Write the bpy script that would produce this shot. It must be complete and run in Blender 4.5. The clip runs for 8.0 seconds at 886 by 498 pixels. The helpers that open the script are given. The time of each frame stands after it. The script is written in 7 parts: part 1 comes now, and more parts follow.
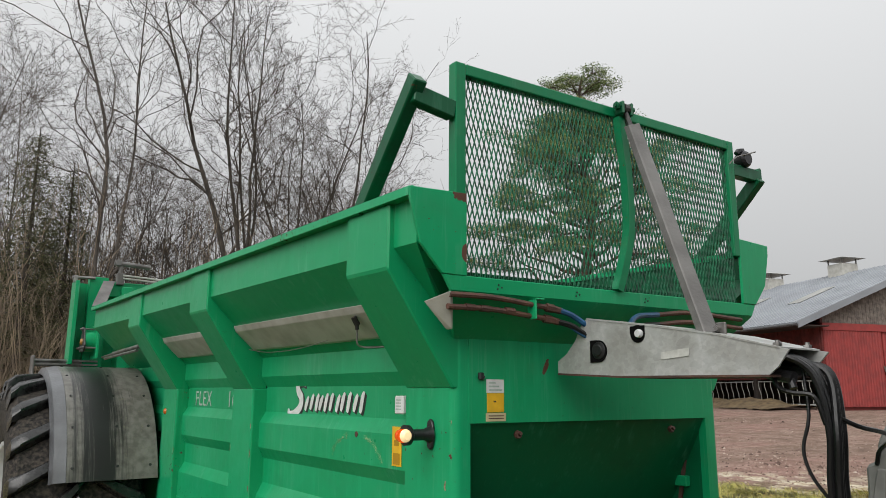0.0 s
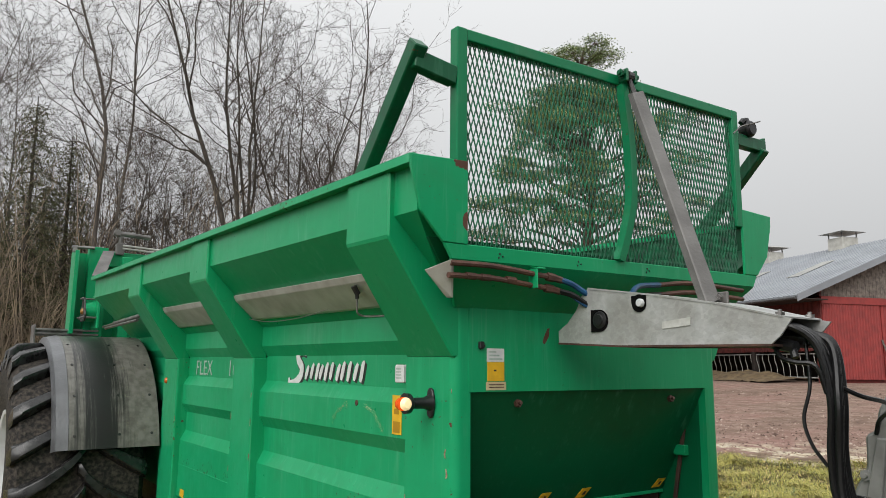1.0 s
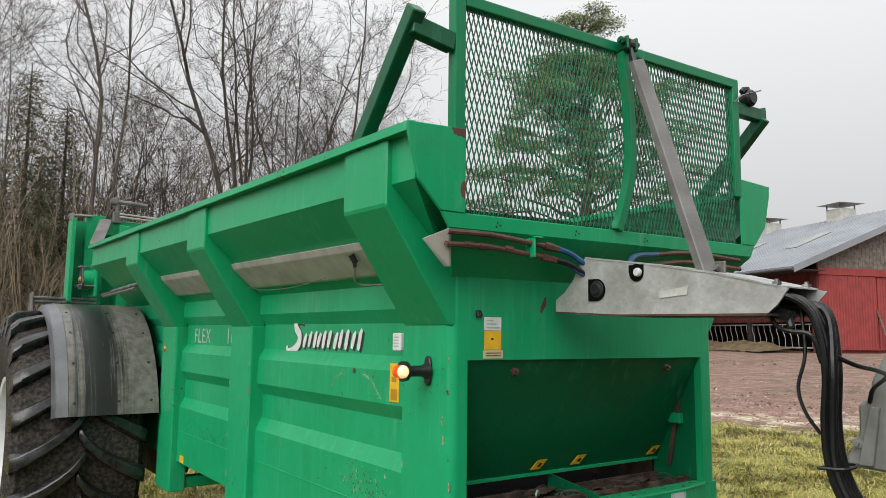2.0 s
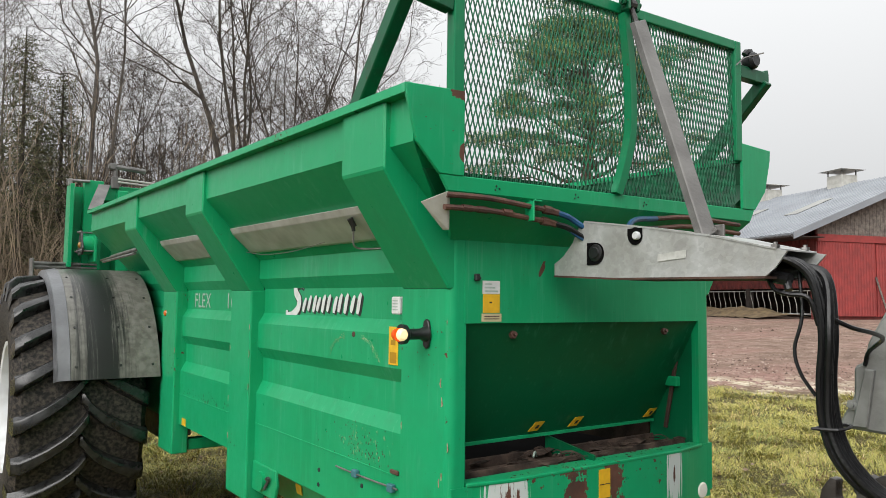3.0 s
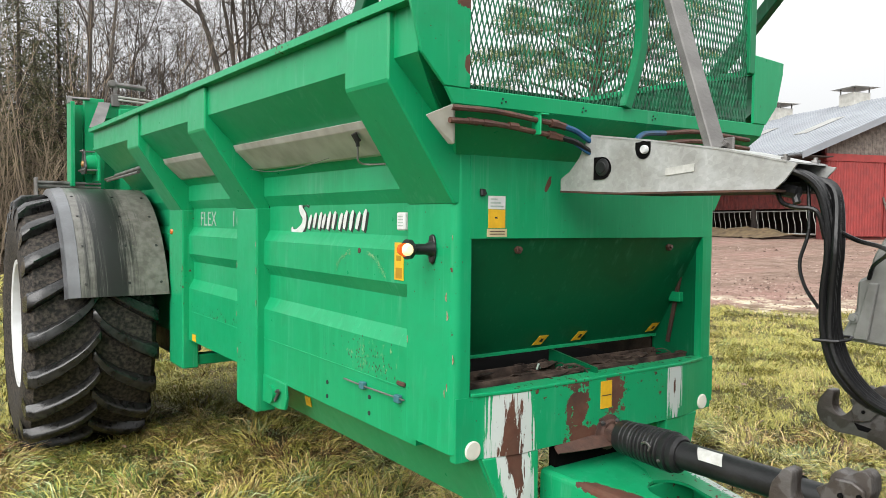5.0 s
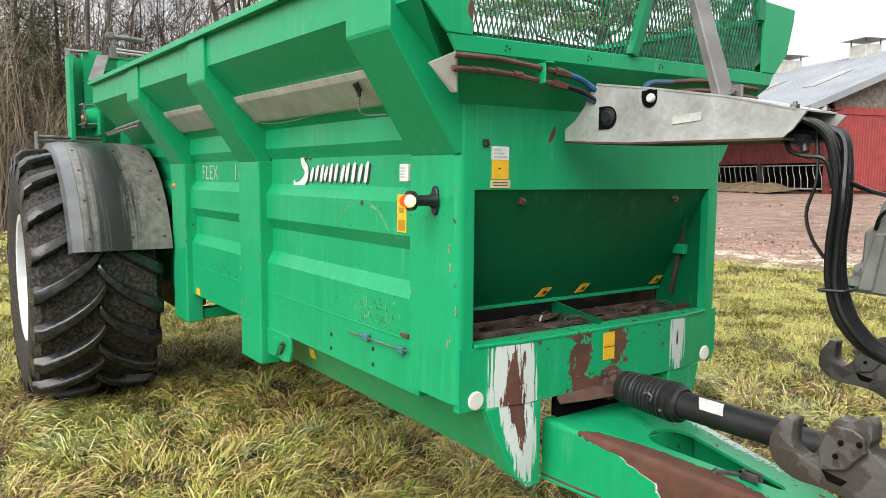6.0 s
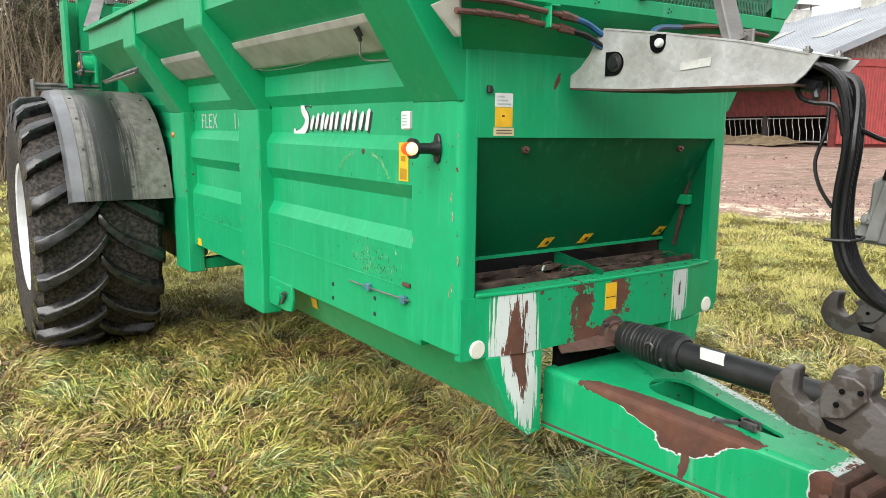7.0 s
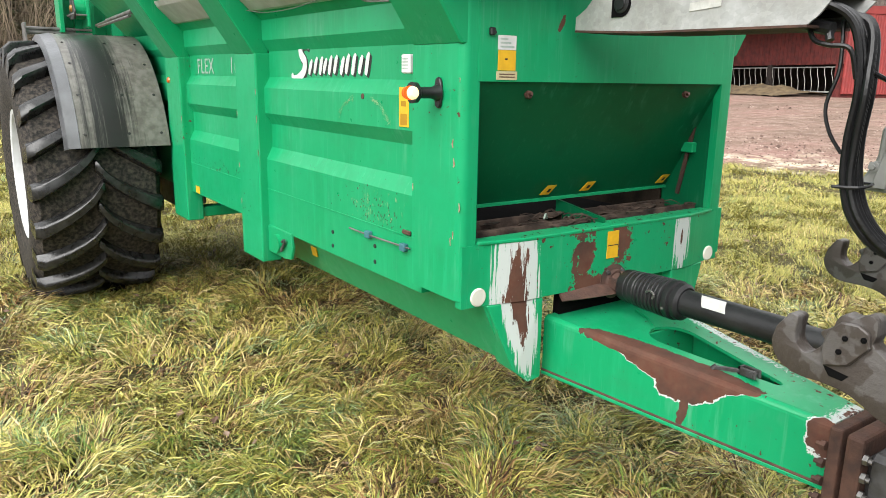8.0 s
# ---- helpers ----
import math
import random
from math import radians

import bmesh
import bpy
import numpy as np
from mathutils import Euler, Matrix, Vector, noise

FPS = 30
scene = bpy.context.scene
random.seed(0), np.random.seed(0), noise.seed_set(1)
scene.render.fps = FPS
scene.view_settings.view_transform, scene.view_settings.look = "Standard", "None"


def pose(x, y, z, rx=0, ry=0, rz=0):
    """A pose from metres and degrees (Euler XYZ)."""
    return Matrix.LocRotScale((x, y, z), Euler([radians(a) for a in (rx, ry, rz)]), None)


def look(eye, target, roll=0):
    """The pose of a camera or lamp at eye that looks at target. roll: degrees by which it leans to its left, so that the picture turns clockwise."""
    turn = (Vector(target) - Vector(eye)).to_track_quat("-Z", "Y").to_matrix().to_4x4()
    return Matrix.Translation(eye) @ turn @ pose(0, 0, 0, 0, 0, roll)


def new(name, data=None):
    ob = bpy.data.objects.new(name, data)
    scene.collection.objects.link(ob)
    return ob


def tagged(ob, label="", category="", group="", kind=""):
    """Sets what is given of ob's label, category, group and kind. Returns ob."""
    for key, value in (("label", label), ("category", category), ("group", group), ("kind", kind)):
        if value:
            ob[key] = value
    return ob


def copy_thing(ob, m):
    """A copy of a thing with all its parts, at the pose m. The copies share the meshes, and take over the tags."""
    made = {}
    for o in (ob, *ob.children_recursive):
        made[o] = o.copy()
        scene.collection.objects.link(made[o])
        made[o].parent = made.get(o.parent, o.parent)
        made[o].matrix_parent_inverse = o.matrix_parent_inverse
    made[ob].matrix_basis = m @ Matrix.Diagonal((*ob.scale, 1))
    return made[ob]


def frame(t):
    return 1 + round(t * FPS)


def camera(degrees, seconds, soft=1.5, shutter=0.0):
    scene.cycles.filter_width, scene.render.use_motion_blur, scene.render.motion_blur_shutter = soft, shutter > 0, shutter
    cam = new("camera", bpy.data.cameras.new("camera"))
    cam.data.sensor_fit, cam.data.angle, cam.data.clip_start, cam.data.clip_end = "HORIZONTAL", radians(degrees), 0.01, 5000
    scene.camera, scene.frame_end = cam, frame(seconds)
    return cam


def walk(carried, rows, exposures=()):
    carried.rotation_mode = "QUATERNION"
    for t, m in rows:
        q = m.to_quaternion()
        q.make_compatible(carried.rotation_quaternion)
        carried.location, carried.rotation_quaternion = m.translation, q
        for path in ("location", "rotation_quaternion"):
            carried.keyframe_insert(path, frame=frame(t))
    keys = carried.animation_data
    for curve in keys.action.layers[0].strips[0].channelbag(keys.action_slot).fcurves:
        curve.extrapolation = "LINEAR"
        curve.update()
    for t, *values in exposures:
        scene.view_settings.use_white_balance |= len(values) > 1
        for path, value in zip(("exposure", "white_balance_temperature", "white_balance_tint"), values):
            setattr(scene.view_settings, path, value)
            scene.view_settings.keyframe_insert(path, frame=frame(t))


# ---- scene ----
cam = camera(62.7, 8.0, soft=0.8)

PATH = [
    (0, (-1.31, -1.78, 1.649), (-0.172, -0.183, 2.038), 0.3),
    (0.5, (-1.301, -1.767, 1.644), (-0.16, -0.163, 1.999), 0.5),
    (1, (-1.3, -1.763, 1.64), (-0.154, -0.155, 1.955), 0.5),
    (1.5, (-1.299, -1.761, 1.639), (-0.147, -0.15, 1.914), 0.6),
    (3, (-1.291, -1.759, 1.628), (-0.127, -0.139, 1.77), 0.7),
    (3.5, (-1.291, -1.761, 1.622), (-0.127, -0.137, 1.715), 0.7),
    (4, (-1.29, -1.758, 1.618), (-0.126, -0.132, 1.659), 0.7),
    (4.5, (-1.29, -1.755, 1.615), (-0.128, -0.127, 1.599), 0.7),
    (6, (-1.279, -1.743, 1.596), (-0.133, -0.115, 1.4), 0.5),
    (6.5, (-1.275, -1.737, 1.589), (-0.136, -0.114, 1.33), 0.6),
    (7, (-1.27, -1.728, 1.583), (-0.137, -0.113, 1.258), 0.7),
    (7.5, (-1.267, -1.719, 1.575), (-0.14, -0.114, 1.182), 0.8),
    (8, (-1.262, -1.709, 1.568), (-0.141, -0.117, 1.11), 0.9),
]
walk(cam, [(t, look(e, g, r)) for t, e, g, r in PATH], exposures=[(0.0, 0.44), (1.5, 0.62), (3.0, 0.83), (3.5, 0.92), (4.5, 1.14), (6.0, 1.32), (8.0, 1.46)])

# ---- world and light: flat overcast winter day ----
world = bpy.data.worlds.new("overcast_sky")
scene.world = world
world.use_nodes = True
wn, wl = world.node_tree.nodes, world.node_tree.links
wn.clear()
w_out = wn.new("ShaderNodeOutputWorld")
w_bg = wn.new("ShaderNodeBackground")
w_sky = wn.new("ShaderNodeTexSky")
w_sky.sky_type = "NISHITA"
w_sky.sun_disc = False
w_sky.sun_elevation = radians(38)
w_sky.sun_rotation = radians(241)
w_sky.air_density, w_sky.dust_density, w_sky.ozone_density = 1.0, 4.0, 1.0
w_bw = wn.new("ShaderNodeHueSaturation")
w_bw.inputs["Saturation"].default_value = 0.10
w_cl = wn.new("ShaderNodeMixRGB")
w_cl.inputs[0].default_value = 0.86
w_cl.inputs[2].default_value = (8.7, 8.82, 8.92, 1)
wl.new(w_sky.outputs[0], w_bw.inputs["Color"])
wl.new(w_bw.outputs[0], w_cl.inputs[1])
w_bg.inputs[1].default_value = 0.07
# an overcast sky is about three times as bright overhead as at the horizon
w_tc = wn.new("ShaderNodeTexCoord")
w_sep = wn.new("ShaderNodeSeparateXYZ")
w_grad = wn.new("ShaderNodeMapRange")
w_grad.inputs[1].default_value, w_grad.inputs[2].default_value = 0.0, 1.0
w_grad.inputs[3].default_value, w_grad.inputs[4].default_value = 0.56, 1.62
w_mul = wn.new("ShaderNodeVectorMath")
w_mul.operation = "SCALE"
wl.new(w_tc.outputs["Generated"], w_sep.inputs[0])
wl.new(w_sep.outputs[2], w_grad.inputs[0])
wl.new(w_cl.outputs[0], w_mul.inputs[0])
wl.new(w_grad.outputs[0], w_mul.inputs["Scale"])
wl.new(w_mul.outputs[0], w_bg.inputs[0])
wl.new(w_bg.outputs[0], w_out.inputs[0])

sun_data = bpy.data.lights.new("sun", "SUN")
sun_data.energy, sun_data.angle, sun_data.color = 1.5, radians(50), (1.0, 0.98, 0.95)
sun = new("sun", sun_data)
sun.matrix_world = look((-15, -7, 15), (0.6, 1.5, 1.0))


# ---- materials ----
def mat(name, col, rough=0.6, metal=0.0, col2=None, scale=6.0, bump=0.0, bscale=60.0, detail=6.0, spec=0.5):
    """Two-tone noise over a base, with a fine bump."""
    m = bpy.data.materials.new(name)
    m.use_nodes = True
    n, l = m.node_tree.nodes, m.node_tree.links
    b = n["Principled BSDF"]
    b.inputs["Roughness"].default_value, b.inputs["Metallic"].default_value = rough, metal
    b.inputs["Specular IOR Level"].default_value = spec
    geo = n.new("ShaderNodeNewGeometry")
    col2 = col2 or tuple(c * 0.75 for c in col)
    t1 = n.new("ShaderNodeTexNoise")
    t1.inputs["Scale"].default_value, t1.inputs["Detail"].default_value = scale, detail
    l.new(geo.outputs["Position"], t1.inputs["Vector"])
    r = n.new("ShaderNodeValToRGB")
    r.color_ramp.elements[0].position, r.color_ramp.elements[1].position = 0.36, 0.64
    r.color_ramp.elements[0].color, r.color_ramp.elements[1].color = (*col2, 1), (*col, 1)
    l.new(t1.outputs[0], r.inputs[0])
    l.new(r.outputs[0], b.inputs["Base Color"])
    if bump:
        t2 = n.new("ShaderNodeTexNoise")
        t2.inputs["Scale"].default_value, t2.inputs["Detail"].default_value = bscale, 4.0
        l.new(geo.outputs["Position"], t2.inputs["Vector"])
        bp = n.new("ShaderNodeBump")
        bp.inputs["Strength"].default_value, bp.inputs["Distance"].default_value = bump, 0.01
        l.new(t2.outputs[0], bp.inputs["Height"])
        l.new(bp.outputs[0], b.inputs["Normal"])
    m["ramp"] = r.name
    return m


def math_node(n, l, op, a, b=None, c=None):
    x = n.new("ShaderNodeMath")
    x.operation = op
    for i, v in enumerate((a, b, c)):
        if v is None:
            continue
        if isinstance(v, (int, float)):
            x.inputs[i].default_value = v
        else:
            l.new(v, x.inputs[i])
    return x.outputs[0]


def noise_node(n, l, vec, scale, detail=5.0, stretch=None, rough=0.6):
    if stretch:
        mp = n.new("ShaderNodeMapping")
        mp.inputs["Scale"].default_value = stretch
        l.new(vec, mp.inputs["Vector"])
        vec = mp.outputs[0]
    t = n.new("ShaderNodeTexNoise")
    t.inputs["Scale"].default_value, t.inputs["Detail"].default_value, t.inputs["Roughness"].default_value = scale, detail, rough
    l.new(vec, t.inputs["Vector"])
    return t.outputs[0]


GREEN, GREEN_FADED = (0.005, 0.285, 0.108), (0.020, 0.385, 0.172)
RUST, WHITE_PRIMER = (0.110, 0.041, 0.026), (0.54, 0.59, 0.57)


def paint(name, chips=0.0, fade=0.5, patches=(), dirt=0.18, grime_shade=(0.05, 0.15, 0.07), base=None):
    """Weathered green lacquer. patches: (centre, half sizes, turn in degrees round x, ragged, white rim, seed) of worn-through places."""
    m = bpy.data.materials.new(name)
    m.use_nodes = True
    n, l = m.node_tree.nodes, m.node_tree.links
    b = n["Principled BSDF"]
    b.inputs["Specular IOR Level"].default_value = 0.28
    pos = n.new("ShaderNodeNewGeometry").outputs["Position"]

    def mix(fac, c1, c2):
        x = n.new("ShaderNodeMixRGB")
        for i, v in enumerate((fac, c1, c2)):
            if isinstance(v, tuple):
                x.inputs[i].default_value = (*v, 1)
            elif isinstance(v, (int, float)):
                x.inputs[i].default_value = v
            else:
                l.new(v, x.inputs[i])
        return x.outputs[0]

    def ramp(v, lo, hi):
        x = n.new("ShaderNodeMapRange")
        x.inputs[1].default_value, x.inputs[2].default_value = lo, hi
        l.new(v, x.inputs[0])
        return x.outputs[0]

    cloud = ramp(noise_node(n, l, pos, 2.6, 6), 0.35, 0.72)
    streak = ramp(noise_node(n, l, pos, 5.0, 5, (5, 5, 0.6)), 0.45, 0.75)
    f = math_node(n, l, "MULTIPLY", math_node(n, l, "MAXIMUM", math_node(n, l, "MULTIPLY", cloud, 0.8), streak), fade)
    c = mix(f, base or GREEN, GREEN_FADED)
    # grey-brown road film, low and cloudy; inside the opening its tint is painted shade
    film = ramp(noise_node(n, l, pos, 9.0, 7), 0.52, 0.78)
    c = mix(math_node(n, l, "MULTIPLY", film, dirt), c, grime_shade)
    runs = ramp(noise_node(n, l, pos, 9.0, 3, (9, 9, 0.35)), 0.60, 0.74)
    c = mix(math_node(n, l, "MULTIPLY", runs, 0.08 + 0.18 * fade), c, (0.16, 0.40, 0.26))
    # pale weather scuffs that run down in patches, and small dark specks
    scuff = math_node(n, l, "MULTIPLY", ramp(noise_node(n, l, pos, 30.0, 4, (1.0, 1.0, 0.12)), 0.54, 0.68), ramp(noise_node(n, l, pos, 3.4, 3), 0.50, 0.66))
    c = mix(math_node(n, l, "MULTIPLY", scuff, 0.30), c, (0.17, 0.44, 0.30))
    speck = ramp(noise_node(n, l, pos, 75.0, 2), 0.70, 0.74)
    c = mix(math_node(n, l, "MULTIPLY", speck, 0.55), c, (0.03, 0.10, 0.05))
    rr = math_node(n, l, "MULTIPLY_ADD", noise_node(n, l, pos, 14.0, 5), 0.26, 0.20)
    worn = None
    if chips:
        sp = noise_node(n, l, pos, 40.0, 4)
        zone = noise_node(n, l, pos, 2.3, 3)
        chip = math_node(n, l, "GREATER_THAN", math_node(n, l, "ADD", sp, math_node(n, l, "MULTIPLY", zone, 0.5)), 1.085 - 0.1 * chips)
        c = mix(chip, c, RUST)
        worn = chip
    cores = []
    for centre, half, turn, ragged, rim, seed in patches:
        mp = n.new("ShaderNodeMapping")
        mp.vector_type = "TEXTURE"
        mp.inputs["Location"].default_value = centre
        mp.inputs["Rotation"].default_value = (radians(turn[0]), radians(turn[1]), radians(turn[2]))
        mp.inputs["Scale"].default_value = half
        l.new(pos, mp.inputs["Vector"])
        ab = n.new("ShaderNodeVectorMath")
        ab.operation = "LENGTH"
        l.new(mp.outputs[0], ab.inputs[0])
        sc = n.new("ShaderNodeMapping")
        sc.inputs["Location"].default_value = (seed, seed * 1.7, 0)
        l.new(pos, sc.inputs["Vector"])
        streaky = rim > 0.3
        nz = noise_node(n, l, sc.outputs[0], 20.0 if streaky else 34.0, 8, (6.0, 6.0, 0.22) if streaky else None, 0.66)
        d = math_node(n, l, "ADD", ab.outputs["Value"], math_node(n, l, "MULTIPLY", math_node(n, l, "SUBTRACT", nz, 0.5), ragged))
        if rim:
            outer = math_node(n, l, "LESS_THAN", d, 1.0)
            c = mix(outer, c, WHITE_PRIMER)
            nz2 = noise_node(n, l, sc.outputs[0], 26.0, 8, (3.0, 3.0, 0.4) if streaky else None, 0.7)
            d2 = math_node(n, l, "ADD", ab.outputs["Value"], math_node(n, l, "MULTIPLY", math_node(n, l, "SUBTRACT", nz2, 0.5), ragged * (0.9 if streaky else 1.0))) if streaky else d
            inner = math_node(n, l, "LESS_THAN", d2, 1.0 - rim)
        else:
            inner = math_node(n, l, "LESS_THAN", d, 1.0)
        cores.append(inner)
        worn = inner if worn is None else math_node(n, l, "MAXIMUM", worn, inner)
    if cores:
        rc = mix(ramp(noise_node(n, l, pos, 30.0, 5), 0.3, 0.7), RUST, (0.125, 0.062, 0.042))
        rc = mix(ramp(noise_node(n, l, pos, 7.0, 4), 0.45, 0.7), rc, (0.062, 0.034, 0.026))
        for inner in cores:
            c = mix(inner, c, rc)
    l.new(c, b.inputs["Base Color"])
    if worn is not None:
        rr = math_node(n, l, "MAXIMUM", rr, math_node(n, l, "MULTIPLY", worn, 0.8))
    l.new(rr, b.inputs["Roughness"])
    bp = n.new("ShaderNodeBump")
    bp.inputs["Strength"].default_value, bp.inputs["Distance"].default_value = 0.12, 0.006
    l.new(noise_node(n, l, pos, 7.0, 3), bp.inputs["Height"])
    l.new(bp.outputs[0], b.inputs["Normal"])
    return m


PAINT = paint("green_lacquer", chips=0.15, fade=0.28)
PAINT_CHIPPED = paint("green_lacquer_chipped", chips=1.15, fade=0.7)
PAINT_SIDE = paint("green_lacquer_side_panel", chips=0.5, fade=0.65)
# same lacquer with the opening's shade put into base and film colour
PAINT_INNER_SHADED = paint("green_lacquer_inside_shade", chips=0.3, fade=0.0, dirt=0.35, grime_shade=(0.008, 0.042, 0.022), base=(0.002, 0.108, 0.042))
PAINT_CHEEK = paint("green_lacquer_rusty_top", chips=1.0, fade=0.35, patches=[
    ((-0.03, -0.12, 2.235), (0.07, 0.1, 0.035), (0, 0, 0), 1.2, 0.0, 1.0), ((-0.05, -0.12, 2.05), (0.014, 0.05, 0.028), (0, 0, 0), 0.7, 0.0, 5.0)])
PAINT_FRONT = paint("green_lacquer_worn_front", chips=1.3, fade=0.6, patches=[
    ((0.212, -0.03, 0.88), (0.090, 0.4, 0.34), (0, 0, 0), 2.0, 0.55, 2.0),
    ((1.02, -0.03, 1.0), (0.038, 0.4, 0.13), (0, 0, 0), 3.0, 0.95, 7.0),
    ((0.50, 0.0, 0.98), (0.045, 0.4, 0.13), (0, 0, 0), 4.2, 0.0, 4.0),
    ((0.69, 0.0, 1.04), (0.045, 0.4, 0.10), (0, 0, 0), 4.2, 0.0, 9.0),
    ((0.60, 0.0, 0.87), (0.15, 0.4, 0.045), (0, 0, 0), 2.4, 0.0, 11.0), ((0.50, 0.0, 1.085), (0.12, 0.4, 0.02), (0, 0, 0), 3.0, 0.0, 13.0)])
PAINT_TONGUE = paint("green_lacquer_worn_drawbar", chips=1.5, fade=0.5, patches=[
    ((0.490, -0.495, 0.697), (0.05, 0.115, 0.060), (-16, 0, 11.5), 0.8, 0.07, 16.0),
    ((0.465, -0.365, 0.722), (0.05, 0.165, 0.030), (20, 0, 11.5), 0.8, 0.07, 21.0),
    ((0.510, -0.600, 0.726), (0.05, 0.11, 0.026), (-14, 0, 11.5), 0.8, 0.07, 23.0),
    ((0.480, -0.415, 0.752), (0.066, 0.31, 0.030), (3.5, 0, 11.5), 0.45, 0.0, 6.0),
    ((0.49, -0.484, 0.61), (0.10, 0.014, 0.05), (8, 0, 0), 1.6, 0.0, 8.0),
    ((0.555, -0.868, 0.675), (0.03, 0.05, 0.07), (0, 0, 0), 1.1, 0.10, 12.0),
    ((0.66, -0.878, 0.722), (0.13, 0.030, 0.03), (0, 0, 0), 3.4, 0.60, 14.0),
    ((0.80, -0.42, 0.76), (0.016, 0.26, 0.03), (0, 0, -11.5), 4.6, 0.9, 19.0)])
PAINT_BRACKET = paint("green_lacquer_worn_bracket", chips=0.5, fade=0.5, patches=[
    ((0.222, -0.04, 0.88), (0.062, 0.4, 0.27), (0, -10, 0), 1.5, 0.5, 2.0)])
PAINT_BAND = paint("green_lacquer_washed_front", chips=0.35, fade=0.6, patches=[((0.375, 0.0, 1.735), (0.010, 0.2, 0.028), (0, 25, 0), 1.6, 0.0, 3.0)])
PAINT_SILL = paint("green_lacquer_scraped_sill", chips=1.5, fade=0.5)
PAINT_SCREEN = paint("green_lacquer_screen", chips=0.7, fade=0.1, dirt=0.5, base=(0.003, 0.175, 0.068))
PAINT_STAY = paint("green_lacquer_rusted_stay", chips=1.1, fade=0.0, dirt=0.95, grime_shade=(0.022, 0.035, 0.022), base=(0.003, 0.090, 0.036))
RUST_M = mat("rusted_steel", (0.105, 0.052, 0.036), 0.8, 0.1, (0.050, 0.027, 0.021), 18, 0.22, 120)
RUST_PIPE = mat("rust_brown_pipe", (0.14, 0.066, 0.047), 0.55, 0.2, (0.075, 0.038, 0.030), 14, 0.3, 80)
STRUT_STEEL = mat("weathered_strut_steel", (0.165, 0.160, 0.152), 0.55, 0.25, (0.105, 0.10, 0.095), 7, 0.2, 90)
STEEL = mat("bare_steel", (0.30, 0.29, 0.28), 0.42, 0.8, (0.18, 0.17, 0.16), 14, 0.2, 90)
BLACK = mat("black_plastic", (0.018, 0.018, 0.019), 0.42, 0, (0.010, 0.010, 0.011), 10, 0.15, 60)
HOSE = mat("black_rubber_hose", (0.009, 0.009, 0.0095), 0.34, 0, (0.006, 0.006, 0.0065), 20, 0.15, 120, spec=0.35)
HOSE_BLUE = mat("blue_hose", (0.014, 0.085, 0.19), 0.4, 0, (0.010, 0.05, 0.12), 20)
TYRE = mat("tyre_rubber", (0.030, 0.0295, 0.029), 0.27, 0, (0.011, 0.011, 0.0112), 22, 0.16, 40, spec=0.5)
MUD = mat("muddy_tyre_groove", (0.072, 0.060, 0.049), 0.7, 0, (0.012, 0.0115, 0.011), 48, 0.5, 90, 10.0, 0.25)
for el, p in zip(MUD.node_tree.nodes[MUD["ramp"]].color_ramp.elements, (0.40, 0.66)):
    el.position = p
RIM = mat("white_rim_paint", (0.62, 0.64, 0.65), 0.4, 0, (0.50, 0.51, 0.51), 8)
CAST = mat("grey_cast_iron_paint", (0.10, 0.10, 0.102), 0.42, 0.1, (0.030, 0.027, 0.025), 16, 0.3, 60)
CAST_CHIPPED = mat("chipped_grey_casting", (0.098, 0.090, 0.085), 0.4, 0.1, (0.060, 0.050, 0.044), 11, 0.3, 60)
for el, p in zip(CAST_CHIPPED.node_tree.nodes[CAST_CHIPPED["ramp"]].color_ramp.elements, (0.53, 0.55)):
    el.position = p
TRACTOR_GREY = mat("tractor_grey_paint", (0.29, 0.295, 0.28), 0.5, 0.1, (0.17, 0.17, 0.16), 8, 0.2, 50)
YELLOW = mat("yellow_sticker", (0.78, 0.46, 0.02), 0.45, 0, (0.66, 0.38, 0.02), 30)
WHITE = mat("white_sticker", (0.72, 0.73, 0.72), 0.45, 0, (0.60, 0.61, 0.60), 30)
FADED = mat("faded_label", (0.56, 0.56, 0.53), 0.5, 0, (0.42, 0.42, 0.39), 40)
PALE = mat("pale_grey_print", (0.42, 0.50, 0.44), 0.5, 0, (0.30, 0.40, 0.33), 60)
DARKPRINT = mat("dark_print", (0.02, 0.025, 0.022), 0.5)
REFLECTOR = mat("white_reflector", (0.80, 0.79, 0.70), 0.25)
OCHRE_GREASE = mat("ochre_grease", (0.40, 0.20, 0.03), 0.4, 0, (0.20, 0.10, 0.03), 60)
ORANGE = mat("orange_lens", (0.75, 0.16, 0.02), 0.15)
SLAT = mat("muddy_conveyor_steel", (0.10, 0.07, 0.055), 0.8, 0.2, (0.025, 0.019, 0.016), 14, 0.6, 50, spec=0.15)
# near-black brown that puts the hopper's inner shade into the colour
HOPPER_SHADE = mat("hopper_shade_brown", (0.030, 0.022, 0.016), 0.7, 0, (0.012, 0.010, 0.008), 12, 0.6, 40, spec=0.05)
# flat black that paints the shade in gaps, holes and on the conveyor floor
SHADE_BLACK = mat("black_painted_shade", (0.008, 0.008, 0.008), 0.9, spec=0.0)


